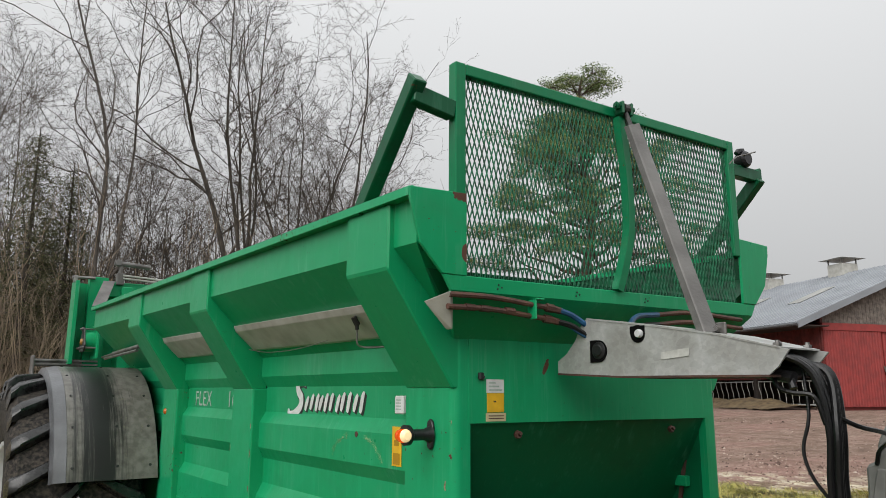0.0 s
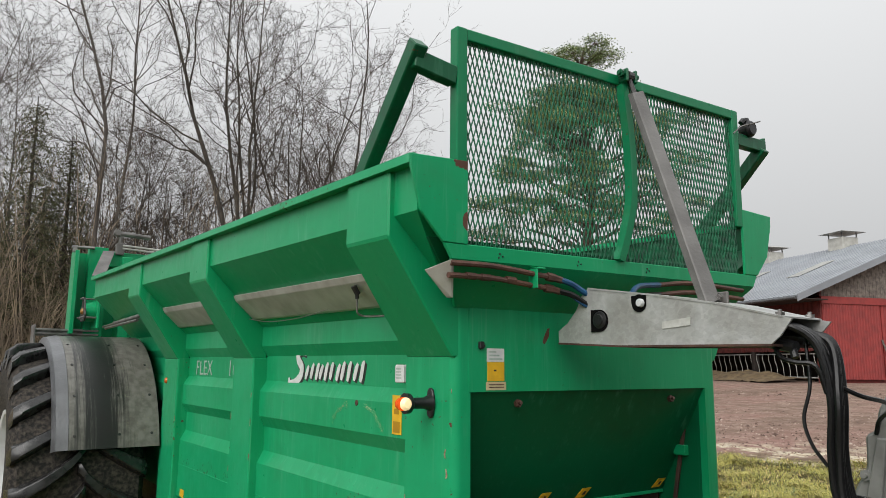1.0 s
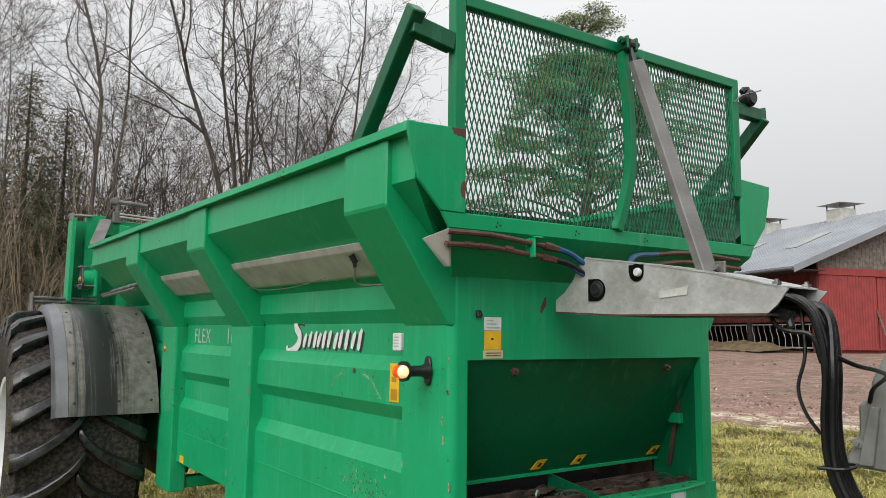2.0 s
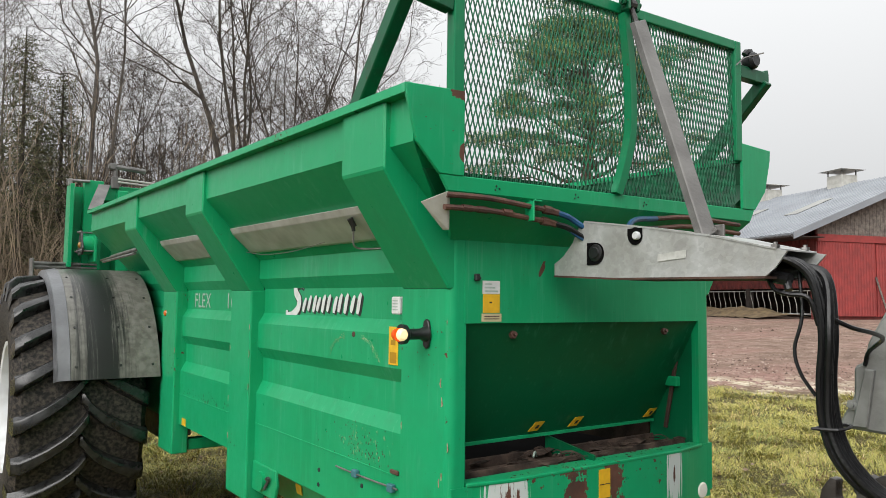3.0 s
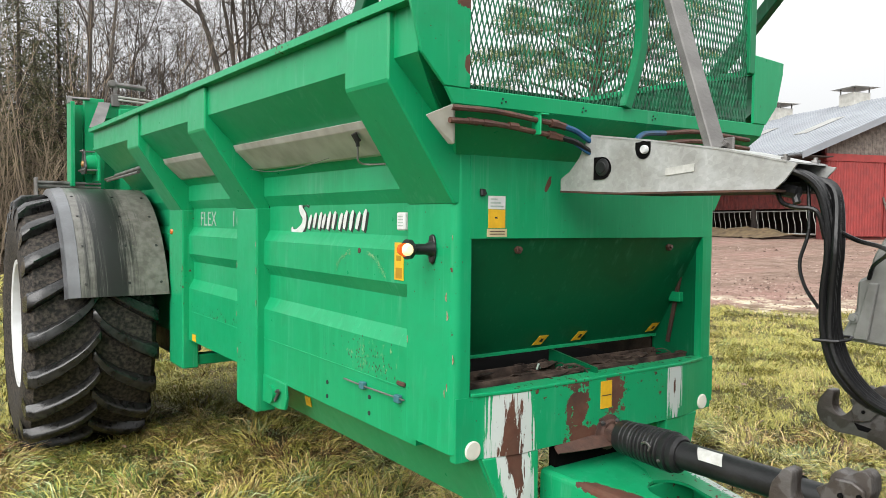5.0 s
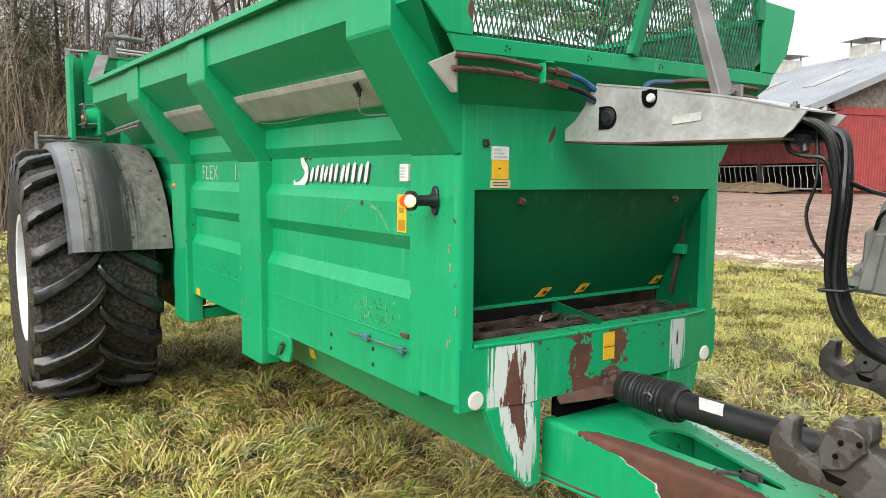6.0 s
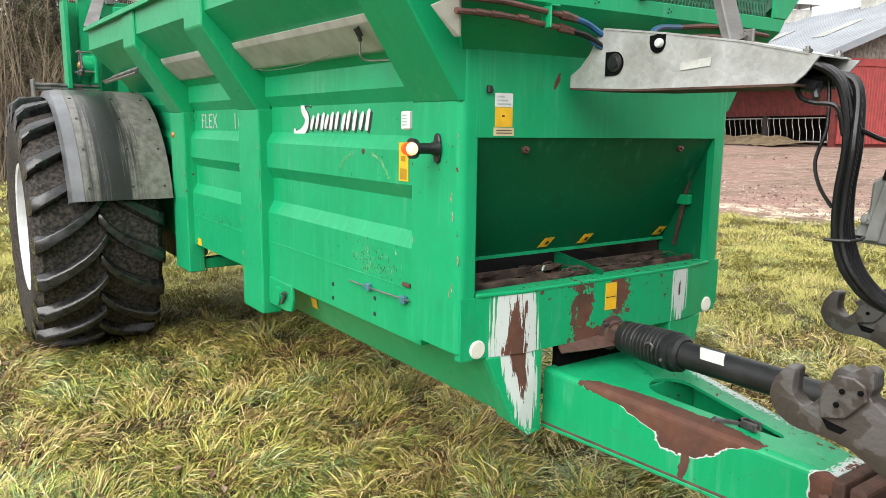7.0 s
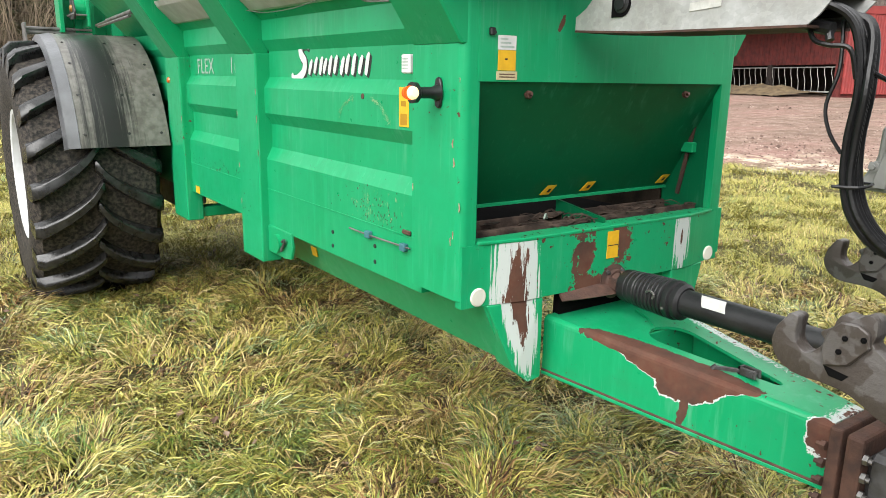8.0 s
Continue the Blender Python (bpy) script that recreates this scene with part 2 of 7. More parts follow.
def galvanised(name, base=0.47):
    m = mat(name, (base, base * 1.02, base * 1.0), 0.45, 0.25, (base * 0.72, base * 0.72, base * 0.68), 11, 0.15, 60, 9.0)
    n, l = m.node_tree.nodes, m.node_tree.links
    v = n.new("ShaderNodeTexVoronoi")
    v.inputs["Scale"].default_value = 75
    geo = n.new("ShaderNodeNewGeometry")
    l.new(geo.outputs["Position"], v.inputs["Vector"])
    sep = n.new("ShaderNodeSeparateColor")
    l.new(v.outputs["Color"], sep.inputs[0])
    r = n.new("ShaderNodeMapRange")
    r.inputs[3].default_value, r.inputs[4].default_value = 0.89, 1.06
    l.new(sep.outputs[0], r.inputs[0])
    mx = n.new("ShaderNodeVectorMath")
    mx.operation = "SCALE"
    l.new(n[m["ramp"]].outputs[0], mx.inputs[0])
    l.new(r.outputs[0], mx.inputs["Scale"])
    l.new(mx.outputs[0], n["Principled BSDF"].inputs["Base Color"])
    return m


GALV = galvanised("galvanised_steel")
GALV_DULL = mat("dull_galvanised_sheet", (0.45, 0.45, 0.415), 0.5, 0.1, (0.33, 0.32, 0.285), 9, 0.15, 60)


def lamp_glow(name, col, strength):
    m = bpy.data.materials.new(name)
    m.use_nodes = True
    b = m.node_tree.nodes["Principled BSDF"]
    b.inputs["Base Color"].default_value = (*col, 1)
    b.inputs["Emission Color"].default_value = (*col, 1)
    b.inputs["Emission Strength"].default_value = strength
    b.inputs["Roughness"].default_value = 0.2
    return m


LAMP_WARM = lamp_glow("lit_marker_lens", (1.0, 0.74, 0.40), 0.36)
LAMP_AMBER = lamp_glow("lit_amber_lens", (0.85, 0.10, 0.01), 0.15)


# wire green darkened for how it looks backlit against the sky
WIRE = mat("backlit_green_wire", (0.010, 0.17, 0.075), 0.55, 0, (0.014, 0.06, 0.034), 25)


# ---- mesh helpers ----
def part(name, bm, material, parent=None, label="", smooth=False):
    me = bpy.data.meshes.new(name)
    bmesh.ops.recalc_face_normals(bm, faces=bm.faces)
    bm.to_mesh(me)
    bm.free()
    me.materials.append(material)
    if smooth:
        me.shade_smooth()
        me.set_sharp_from_angle(angle=radians(38))
    ob = new(name, me)
    if parent:
        ob.parent = parent
    if label:
        tagged(ob, label=label)
    return ob


def thing(name, at, label, category, group="", kind=""):
    e = new(name)
    e.empty_display_size = 0.2
    e.location = at
    tagged(e, label, category, group, kind)
    return e


def under(parent, *obs):
    """Parents meshes that were built in world coordinates under a thing that stands elsewhere."""
    for o in obs:
        o.parent = parent
        o.matrix_parent_inverse = Matrix.Translation(-parent.location)


def join(*bms):
    out = bms[0]
    for b in bms[1:]:
        me = bpy.data.meshes.new("tmp")
        b.to_mesh(me)
        b.free()
        out.from_mesh(me)
        bpy.data.meshes.remove(me)
    return out


def bevelled(bm, bev, seg=1):
    if bev:
        bmesh.ops.bevel(bm, geom=list(bm.edges), offset=bev, segments=seg, profile=0.5, affect="EDGES", clamp_overlap=True)
    return bm


def prism(poly, axis, a, b, bev=0.0, seg=1):
    """A polygon, extruded along an axis from a to b: (x, z) along y, (y, z) along x, (x, y) along z."""
    bm = bmesh.new()
    def v(p, h):
        return {"y": (p[0], h, p[1]), "x": (h, p[0], p[1]), "z": (p[0], p[1], h)}[axis]
    lo, hi = [bm.verts.new(v(p, a)) for p in poly], [bm.verts.new(v(p, b)) for p in poly]
    k = len(poly)
    bm.faces.new(lo)
    bm.faces.new(hi[::-1])
    for i in range(k):
        bm.faces.new((lo[i], hi[i], hi[(i + 1) % k], lo[(i + 1) % k]))
    bmesh.ops.recalc_face_normals(bm, faces=bm.faces)
    return bevelled(bm, bev, seg)


def box(x0, x1, y0, y1, z0, z1, bev=0.0, seg=1):
    return prism([(x0, y0), (x1, y0), (x1, y1), (x0, y1)], "z", z0, z1, bev, seg)


def solid(lo, hi, bev=0.0):
    """A body between two loops of the same number of points."""
    bm = bmesh.new()
    a, b = [bm.verts.new(p) for p in lo], [bm.verts.new(p) for p in hi]
    k = len(a)
    bm.faces.new(a)
    bm.faces.new(b[::-1])
    for i in range(k):
        bm.faces.new((a[i], b[i], b[(i + 1) % k], a[(i + 1) % k]))
    bmesh.ops.recalc_face_normals(bm, faces=bm.faces)
    return bevelled(bm, bev)


def smooth_path(pts, sub=6):
    """Catmull-Rom through the points."""
    pts = [Vector(p) for p in pts]
    q = [2 * pts[0] - pts[1]] + pts + [2 * pts[-1] - pts[-2]]
    out = []
    for i in range(1, len(q) - 2):
        for k in range(sub):
            t = k / sub
            p0, p1, p2, p3 = q[i - 1], q[i], q[i + 1], q[i + 2]
            out.append(0.5 * (2 * p1 + (p2 - p0) * t + (2 * p0 - 5 * p1 + 4 * p2 - p3) * t * t + (3 * p1 - p0 - 3 * p2 + p3) * t ** 3))
    return out + [pts[-1]]


def tube(pts, r, sides=10, square=False):
    """A round bar along points; r: one radius, or one for each point."""
    bm = bmesh.new()
    pts = [Vector(p) for p in pts]
    rs = r if isinstance(r, (list, tuple)) else [r] * len(pts)
    d = (pts[1] - pts[0]).normalized()
    u = d.orthogonal().normalized() if not square else (d.cross(Vector((0, 0, 1))) if abs(d.z) < 0.95 else d.cross(Vector((0, 1, 0)))).normalized()
    rings = []
    for i, p in enumerate(pts):
        d2 = (pts[min(i + 1, len(pts) - 1)] - pts[max(i - 1, 0)]).normalized()
        u = (u - d2 * u.dot(d2)).normalized()
        w = d2.cross(u)
        off = math.pi / 4 if square else 0.0
        rings.append([bm.verts.new(p + rs[i] * (math.cos(off + 2 * math.pi * k / sides) * u + math.sin(off + 2 * math.pi * k / sides) * w)) for k in range(sides)])
    for a, b in zip(rings, rings[1:]):
        for k in range(sides):
            bm.faces.new((a[k], a[(k + 1) % sides], b[(k + 1) % sides], b[k]))
    bm.faces.new(rings[0][::-1])
    bm.faces.new(rings[-1])
    return bm


def bar(p, q, w, h=None):
    """A square or flat bar from p to q."""
    p, q = Vector(p), Vector(q)
    h = h or w
    d = (q - p).normalized()
    u = d.cross(Vector((0, 0, 1)))
    u = u.normalized() if u.length > 0.05 else Vector((1, 0, 0))
    v = u.cross(d)
    c = [(-w / 2, -h / 2), (w / 2, -h / 2), (w / 2, h / 2), (-w / 2, h / 2)]
    return solid([p + a * u + b * v for a, b in c], [q + a * u + b * v for a, b in c], min(w, h) * 0.08)


def revolve(profile, axis, centre, seg=32, closed=False):
    """A profile of (radius, height along the axis) turned round an axis through the centre."""
    bm = bmesh.new()
    c = Vector(centre)
    rings = []
    for k in range(seg):
        a = 2 * math.pi * k / seg
        ring = []
        for r, h in profile:
            p = {"x": (h, r * math.cos(a), r * math.sin(a)), "y": (r * math.cos(a), h, r * math.sin(a)), "z": (r * math.cos(a), r * math.sin(a), h)}[axis]
            ring.append(bm.verts.new(c + Vector(p)))
        rings.append(ring)
    m = len(profile)
    for k in range(seg):
        a, b = rings[k], rings[(k + 1) % seg]
        for i in range(m - 1 if not closed else m):
            bm.faces.new((a[i], b[i], b[(i + 1) % m], a[(i + 1) % m]))
    bmesh.ops.remove_doubles(bm, verts=bm.verts, dist=1e-5)
    return bm


def bolt(p, axis, r=0.012, h=0.01):
    """A hexagon head that stands on p and points along the axis."""
    p, d = Vector(p), Vector(axis).normalized()
    return join(tube([p, p + d * h], r, 6), tube([p + d * h, p + d * h * 1.8], r * 0.5, 8))


# ---- ground ----
def smooth01(v, lo, hi):
    t = min(1.0, max(0.0, (v - lo) / (hi - lo)))
    return t * t * (3 - 2 * t)


def ground_z(x, y):
    """Level meadow that climbs a little towards the farmyard."""
    along = 0.87 * x + 0.5 * y
    side = smooth01(math.atan2(x, y if abs(y) > 1e-6 else 1e-6), radians(25), radians(45)) if (x > 0) else 0.0
    rise = 0.046 * max(0.0, min(along, 33.0) - 9.5)
    back = 0.05 * smooth01(y, 1.0, 3.6) * (1 - smooth01(y, 7.0, 12.0))     # a slight swell under the wheels
    return rise * side + back + 0.05 * noise.noise((x * 0.35, y * 0.35, 0.0)) * smooth01(math.hypot(x, y), 3, 8)


def ground_material():
    m = bpy.data.materials.new("meadow_and_yard")
    m.use_nodes = True
    n, l = m.node_tree.nodes, m.node_tree.links
    b = n["Principled BSDF"]
    b.inputs["Roughness"].default_value = 0.95
    b.inputs["Specular IOR Level"].default_value = 0.2
    pos = n.new("ShaderNodeNewGeometry").outputs["Position"]
    sep = n.new("ShaderNodeSeparateXYZ")
    l.new(pos, sep.inputs[0])
    x, y = sep.outputs[0], sep.outputs[1]

    def ramp(v, stops):
        r = n.new("ShaderNodeValToRGB")
        e = r.color_ramp.elements
        while len(e) < len(stops):
            e.new(0.5)
        for el, (p, c) in zip(e, stops):
            el.position, el.color = p, (*c, 1)
        l.new(v, r.inputs[0])
        return r.outputs[0]

    def mix(f, a, c):
        k = n.new("ShaderNodeMixRGB")
        for i, v in enumerate((f, a, c)):
            l.new(v, k.inputs[i])
        return k.outputs[0]

    def step(v, lo, hi):
        r = n.new("ShaderNodeMapRange")
        r.inputs[1].default_value, r.inputs[2].default_value = lo, hi
        l.new(v, r.inputs[0])
        return r.outputs[0]

    grass = ramp(noise_node(n, l, pos, 7.0, 9, None, 0.7), [(0.32, (0.016, 0.012, 0.008)), (0.48, (0.045, 0.034, 0.020)), (0.6, (0.10, 0.082, 0.036)), (0.75, (0.24, 0.19, 0.09))])
    patchy = ramp(noise_node(n, l, pos, 0.9, 4), [(0.35, (0.08, 0.085, 0.026)), (0.65, (0.24, 0.21, 0.08))])
    k = n.new("ShaderNodeMixRGB")
    k.inputs[0].default_value = 0.28
    l.new(grass, k.inputs[1])
    l.new(patchy, k.inputs[2])
    grass = k.outputs[0]
    gravel = ramp(noise_node(n, l, pos, 2.2, 12, None, 0.86), [(0.38, (0.06, 0.038, 0.030)), (0.5, (0.22, 0.145, 0.118)), (0.62, (0.46, 0.36, 0.30))])
    mud = ramp(noise_node(n, l, pos, 0.42, 8, (0.5, 1.4, 1), 0.7), [(0.35, (0.36, 0.195, 0.165)), (0.5, (0.28, 0.19, 0.145)), (0.66, (0.15, 0.105, 0.072))])
    k = n.new("ShaderNodeMixRGB")
    k.inputs[0].default_value = 0.5
    l.new(gravel, k.inputs[1])
    l.new(mud, k.inputs[2])
    gravel = k.outputs[0]
    litter = ramp(noise_node(n, l, pos, 6.0, 8, None, 0.75), [(0.35, (0.09, 0.065, 0.04)), (0.52, (0.21, 0.16, 0.095)), (0.7, (0.36, 0.28, 0.18))])
    straw = ramp(noise_node(n, l, pos, 9.0, 8, None, 0.8), [(0.4, (0.34, 0.26, 0.16)), (0.6, (0.72, 0.66, 0.52))])
    wob = math_node(n, l, "MULTIPLY_ADD", noise_node(n, l, pos, 0.8, 6), 3.0, -1.5)
    along = math_node(n, l, "ADD", math_node(n, l, "ADD", math_node(n, l, "MULTIPLY", x, 0.87), math_node(n, l, "MULTIPLY", y, 0.5)), wob)
    yard = math_node(n, l, "MULTIPLY", step(along, 11.6, 12.3), math_node(n, l, "GREATER_THAN", math_node(n, l, "SUBTRACT", x, math_node(n, l, "MULTIPLY", y, 0.75)), 0.0))
    edge = math_node(n, l, "MULTIPLY", step(along, 11.2, 11.7), math_node(n, l, "SUBTRACT", 1.0, step(along, 12.6, 13.8)))
    patch = step(noise_node(n, l, pos, 1.7, 5), 0.47, 0.56)
    wood = step(math_node(n, l, "ADD", y, wob), 20.0, 22.0)
    wood = math_node(n, l, "MULTIPLY", wood, math_node(n, l, "LESS_THAN", math_node(n, l, "SUBTRACT", x, math_node(n, l, "MULTIPLY", y, 0.75)), 0.0))
    c = mix(wood, grass, litter)
    c = mix(yard, c, gravel)
    c = mix(math_node(n, l, "MULTIPLY", edge, patch), c, straw)
    l.new(c, b.inputs["Base Color"])
    bp = n.new("ShaderNodeBump")
    bp.inputs["Strength"].default_value, bp.inputs["Distance"].default_value = 0.8, 0.05
    l.new(noise_node(n, l, pos, 16.0, 8, None, 0.75), bp.inputs["Height"])
    l.new(bp.outputs[0], b.inputs["Normal"])
    return m


def make_ground():
    bm = bmesh.new()
    radii = [0.0] + [0.5 * 1.13 ** k for k in range(72)]
    seg = 120
    rows = []
    for r in radii:
        if r == 0:
            rows.append([bm.verts.new((0, 0, ground_z(0, 0)))] * seg)
            continue
        rows.append([bm.verts.new((r * math.sin(2 * math.pi * k / seg), r * math.cos(2 * math.pi * k / seg), ground_z(r * math.sin(2 * math.pi * k / seg), r * math.cos(2 * math.pi * k / seg)))) for k in range(seg)])
    for i, (a, b) in enumerate(zip(rows, rows[1:])):
        for k in range(seg):
            if i == 0:
                bm.faces.new((a[0], b[k], b[(k + 1) % seg]))
            else:
                bm.faces.new((a[k], b[k], b[(k + 1) % seg], a[(k + 1) % seg]))
    g = part("ground", bm, ground_material(), smooth=True)
    tagged(g, "winter meadow with yellowed grass, gravel yard and leaf litter", "ground", kind="structure")


make_ground()


def strip_object(name, verts, faces, material, label, category, kind="stuff"):
    me = bpy.data.meshes.new(name)
    me.from_pydata(verts, [], faces)
    me.materials.append(material)
    ob = new(name, me)
    return tagged(ob, label, category, kind=kind)


def island_material(name, stops, rough=0.6, spec=0.3, own=0.95, clump=0.8, size=1.1):
    m = bpy.data.materials.new(name)
    m.use_nodes = True
    n, l = m.node_tree.nodes, m.node_tree.links
    b = n["Principled BSDF"]
    b.inputs["Roughness"].default_value = rough
    b.inputs["Specular IOR Level"].default_value = spec
    geo = n.new("ShaderNodeNewGeometry")
    big = noise_node(n, l, geo.outputs["Position"], size, 4)
    v = math_node(n, l, "ADD", math_node(n, l, "MULTIPLY", geo.outputs["Random Per Island"], own), math_node(n, l, "MULTIPLY_ADD", big, clump, 0.48 - own / 2 - clump / 2))
    r = n.new("ShaderNodeValToRGB")
    e = r.color_ramp.elements
    while len(e) < len(stops):
        e.new(0.5)
    for el, (p, c) in zip(e, stops):
        el.position, el.color = p, (*c, 1)
    l.new(v, r.inputs[0])
    l.new(r.outputs[0], b.inputs["Base Color"])
    return m


GRASS_KINDS = [
    island_material("fresh_green_grass", [(0.0, (0.035, 0.060, 0.013)), (0.35, (0.123, 0.196, 0.036)), (0.75, (0.316, 0.392, 0.090)), (1.0, (0.585, 0.556, 0.201))], 0.33, 0.45, 1.0, 0.25, 6.0),
    island_material("yellow_green_grass", [(0.0, (0.050, 0.042, 0.012)), (0.25, (0.187, 0.196, 0.038)), (0.6, (0.433, 0.392, 0.083)), (0.88, (0.655, 0.567, 0.180)), (1.0, (0.800, 0.719, 0.339))], 0.33, 0.45, 0.9, 0.35, 6.0),
    island_material("straw_grass", [(0.0, (0.070, 0.037, 0.016)), (0.4, (0.351, 0.240, 0.090)), (0.75, (0.608, 0.458, 0.191)), (1.0, (0.796, 0.654, 0.382))], 0.45, 0.35, 0.9, 0.3, 6.0),
    island_material("rust_brown_grass", [(0.0, (0.028, 0.017, 0.011)), (0.5, (0.117, 0.060, 0.028)), (0.85, (0.328, 0.174, 0.064)), (1.0, (0.585, 0.414, 0.170))], 0.5, 0.3, 1.0, 0.3, 6.0),
    island_material("bluish_green_grass", [(0.0, (0.040, 0.069, 0.025)), (0.5, (0.187, 0.262, 0.095)), (1.0, (0.585, 0.621, 0.339))], 0.33, 0.45, 1.0, 0.25, 6.0),
    island_material("even_meadow_grass", [(0.0, (0.129, 0.139, 0.032)), (0.4, (0.304, 0.294, 0.066)), (0.7, (0.421, 0.376, 0.095)), (1.0, (0.585, 0.491, 0.170))], 0.4, 0.35, 0.7, 0.6, 1.6)]


def make_grass():
    """Tufts of fine blades combed over by the rain, with flat dead blades between."""
    rng = np.random.default_rng(7)
    # inner and outer distance, first and last azimuth, tufts, blades a tuft, length, half width
    bands = [(1.7, 3.4, -6, 78, 2900, 36, 0.145, 0.0025), (3.4, 6.0, -6, 78, 4200, 28, 0.150, 0.0028), (6.0, 11.0, -6, 78, 11500, 17, 0.095, 0.0026), (11.0, 15.0, -6, 78, 7000, 14, 0.095, 0.0038), (15.0, 30.0, -6, 78, 2600, 8, 0.18, 0.014),
             (0.3, 1.7, -6, 78, 500, 14, 0.14, 0.003), (0.3, 7.0, 78, 354, 4200, 9, 0.15, 0.008), (7.0, 15.0, 78, 354, 2800, 8, 0.17, 0.012)]
    blades = []
    for r0, r1, az0, az1, tufts, per, length, width in bands:
        rad = np.sqrt(rng.uniform(r0 ** 2, r1 ** 2, tufts))
        az = np.radians(rng.uniform(az0, az1, tufts))
        for cx, cy in zip(-1.29 + rad * np.sin(az), -1.75 + rad * np.cos(az)):
            if cx > 0.75 * cy and 0.87 * cx + 0.5 * cy > 11.6 + 1.2 * noise.noise((cx * 0.6, cy * 0.6, 3.0)):
                continue
            if cy > 21 and cx < 0.75 * cy:
                continue
            lush = 0.5 + 1.6 * noise.noise((cx * 4.0, cy * 4.0, 9.0)) + 0.4 * noise.noise((cx * 1.1, cy * 1.1, 19.0)) + rng.uniform(-0.2, 0.2)
            flat = rng.random() < (0.25 if lush > 0.2 else 0.9)
            far = r0 >= 6.0
            pick = rng.random() + 0.40 * noise.noise((cx * 1.3, cy * 1.3, 2.0))
            kind = 3 if pick < 0.08 else (2 if pick < 0.24 else (1 if pick < 0.76 else (0 if pick < 0.95 else 4)))
            if far and rng.random() < 0.85:
                kind = 5
            if flat and not far and rng.random() < 0.45:
                kind = 3 if rng.random() < 0.45 else 2
            gz = ground_z(cx, cy) + (0.0 if flat else 0.06 * max(0.0, noise.noise((cx * 4.0, cy * 4.0, 9.0)) + 0.1))
            comb = 7.0 * noise.noise((cx * 1.4, cy * 1.4, 4.0)) + rng.normal(0, 0.6)
            size = 0.5 + 0.75 * min(1.0, max(0.0, lush))
            k = max(4, int(per * (0.35 if flat else size * rng.uniform(0.8, 1.5))))
            spread = (0.055 if flat else 0.020) + 0.007 * r0
            b = np.empty((k, 9))
            b[:, 0], b[:, 1], b[:, 2] = cx + rng.normal(0, spread, k), cy + rng.normal(0, spread, k), gz
            b[:, 3] = length * size * rng.uniform(0.5, 1.35, k) * (0.7 if flat else 1.0)
            b[:, 4] = comb + (rng.uniform(-3.1, 3.1, k) if flat else rng.normal(0, 0.55, k))
            b[:, 5] = rng.uniform(0.02, 0.35, k) if flat else rng.uniform(0.14, 0.85, k)
            if far:
                b[:, 5] = b[:, 5] * 0.7 + 0.5
            b[:, 6] = width * rng.uniform(0.6, 1.4, k)
            b[:, 7] = rng.normal(0, 0.5, k)
            b[:, 8] = kind
            b[rng.random(k) < (0.05 if far else 0.16), 8] = 2
            if not far:
                b[rng.random(k) < 0.10, 8] = 1
            blades.append(b)
    b = np.concatenate(blades)
    n = len(b)
    x, y, z, ln, a, e, w, roll = b.T[:8]
    bend = rng.uniform(0.35, 1.25, n)
    dx, dy = np.cos(a), np.sin(a)
    sx, sy, sz = -dy * w * np.cos(roll), dx * w * np.cos(roll), w * np.sin(roll)
    h1, f1 = 0.004 + ln * 0.52 * np.sin(e), ln * 0.52 * np.cos(e)
    h2 = np.maximum(h1 + ln * 0.48 * np.sin(e - bend), rng.uniform(0.002, 0.02, n))
    f2 = f1 + ln * 0.48 * np.cos(e - bend)
    v = np.empty((n, 5, 3))
    v[:, 0] = np.stack([x - sx, y - sy, z - 0.005], 1)
    v[:, 1] = np.stack([x + sx, y + sy, z - 0.005], 1)
    v[:, 2] = np.stack([x + dx * f1 + sx, y + dy * f1 + sy, z + h1 + sz], 1)
    v[:, 3] = np.stack([x + dx * f1 - sx, y + dy * f1 - sy, z + h1 - sz], 1)
    v[:, 4] = np.stack([x + dx * f2, y + dy * f2, z + h2], 1)
    base = np.arange(n)[:, None] * 5
    me = bpy.data.meshes.new("grass")
    me.vertices.add(5 * n)
    me.vertices.foreach_set("co", v.ravel())
    me.loops.add(7 * n)
    me.loops.foreach_set("vertex_index", (base + np.array([[0, 1, 2, 3, 3, 2, 4]])).ravel())
    me.polygons.add(2 * n)
    me.polygons.foreach_set("loop_start", (np.arange(n)[:, None] * 7 + np.array([[0, 4]])).ravel())
    me.polygons.foreach_set("material_index", np.repeat(b[:, 8].astype(int), 2))
    me.update(calc_edges=True)
    me.validate()
    for m in GRASS_KINDS:
        me.materials.append(m)
    tagged(new("grass", me), "long flattened yellow-green winter grass of the meadow", "grass", kind="stuff")


make_grass()

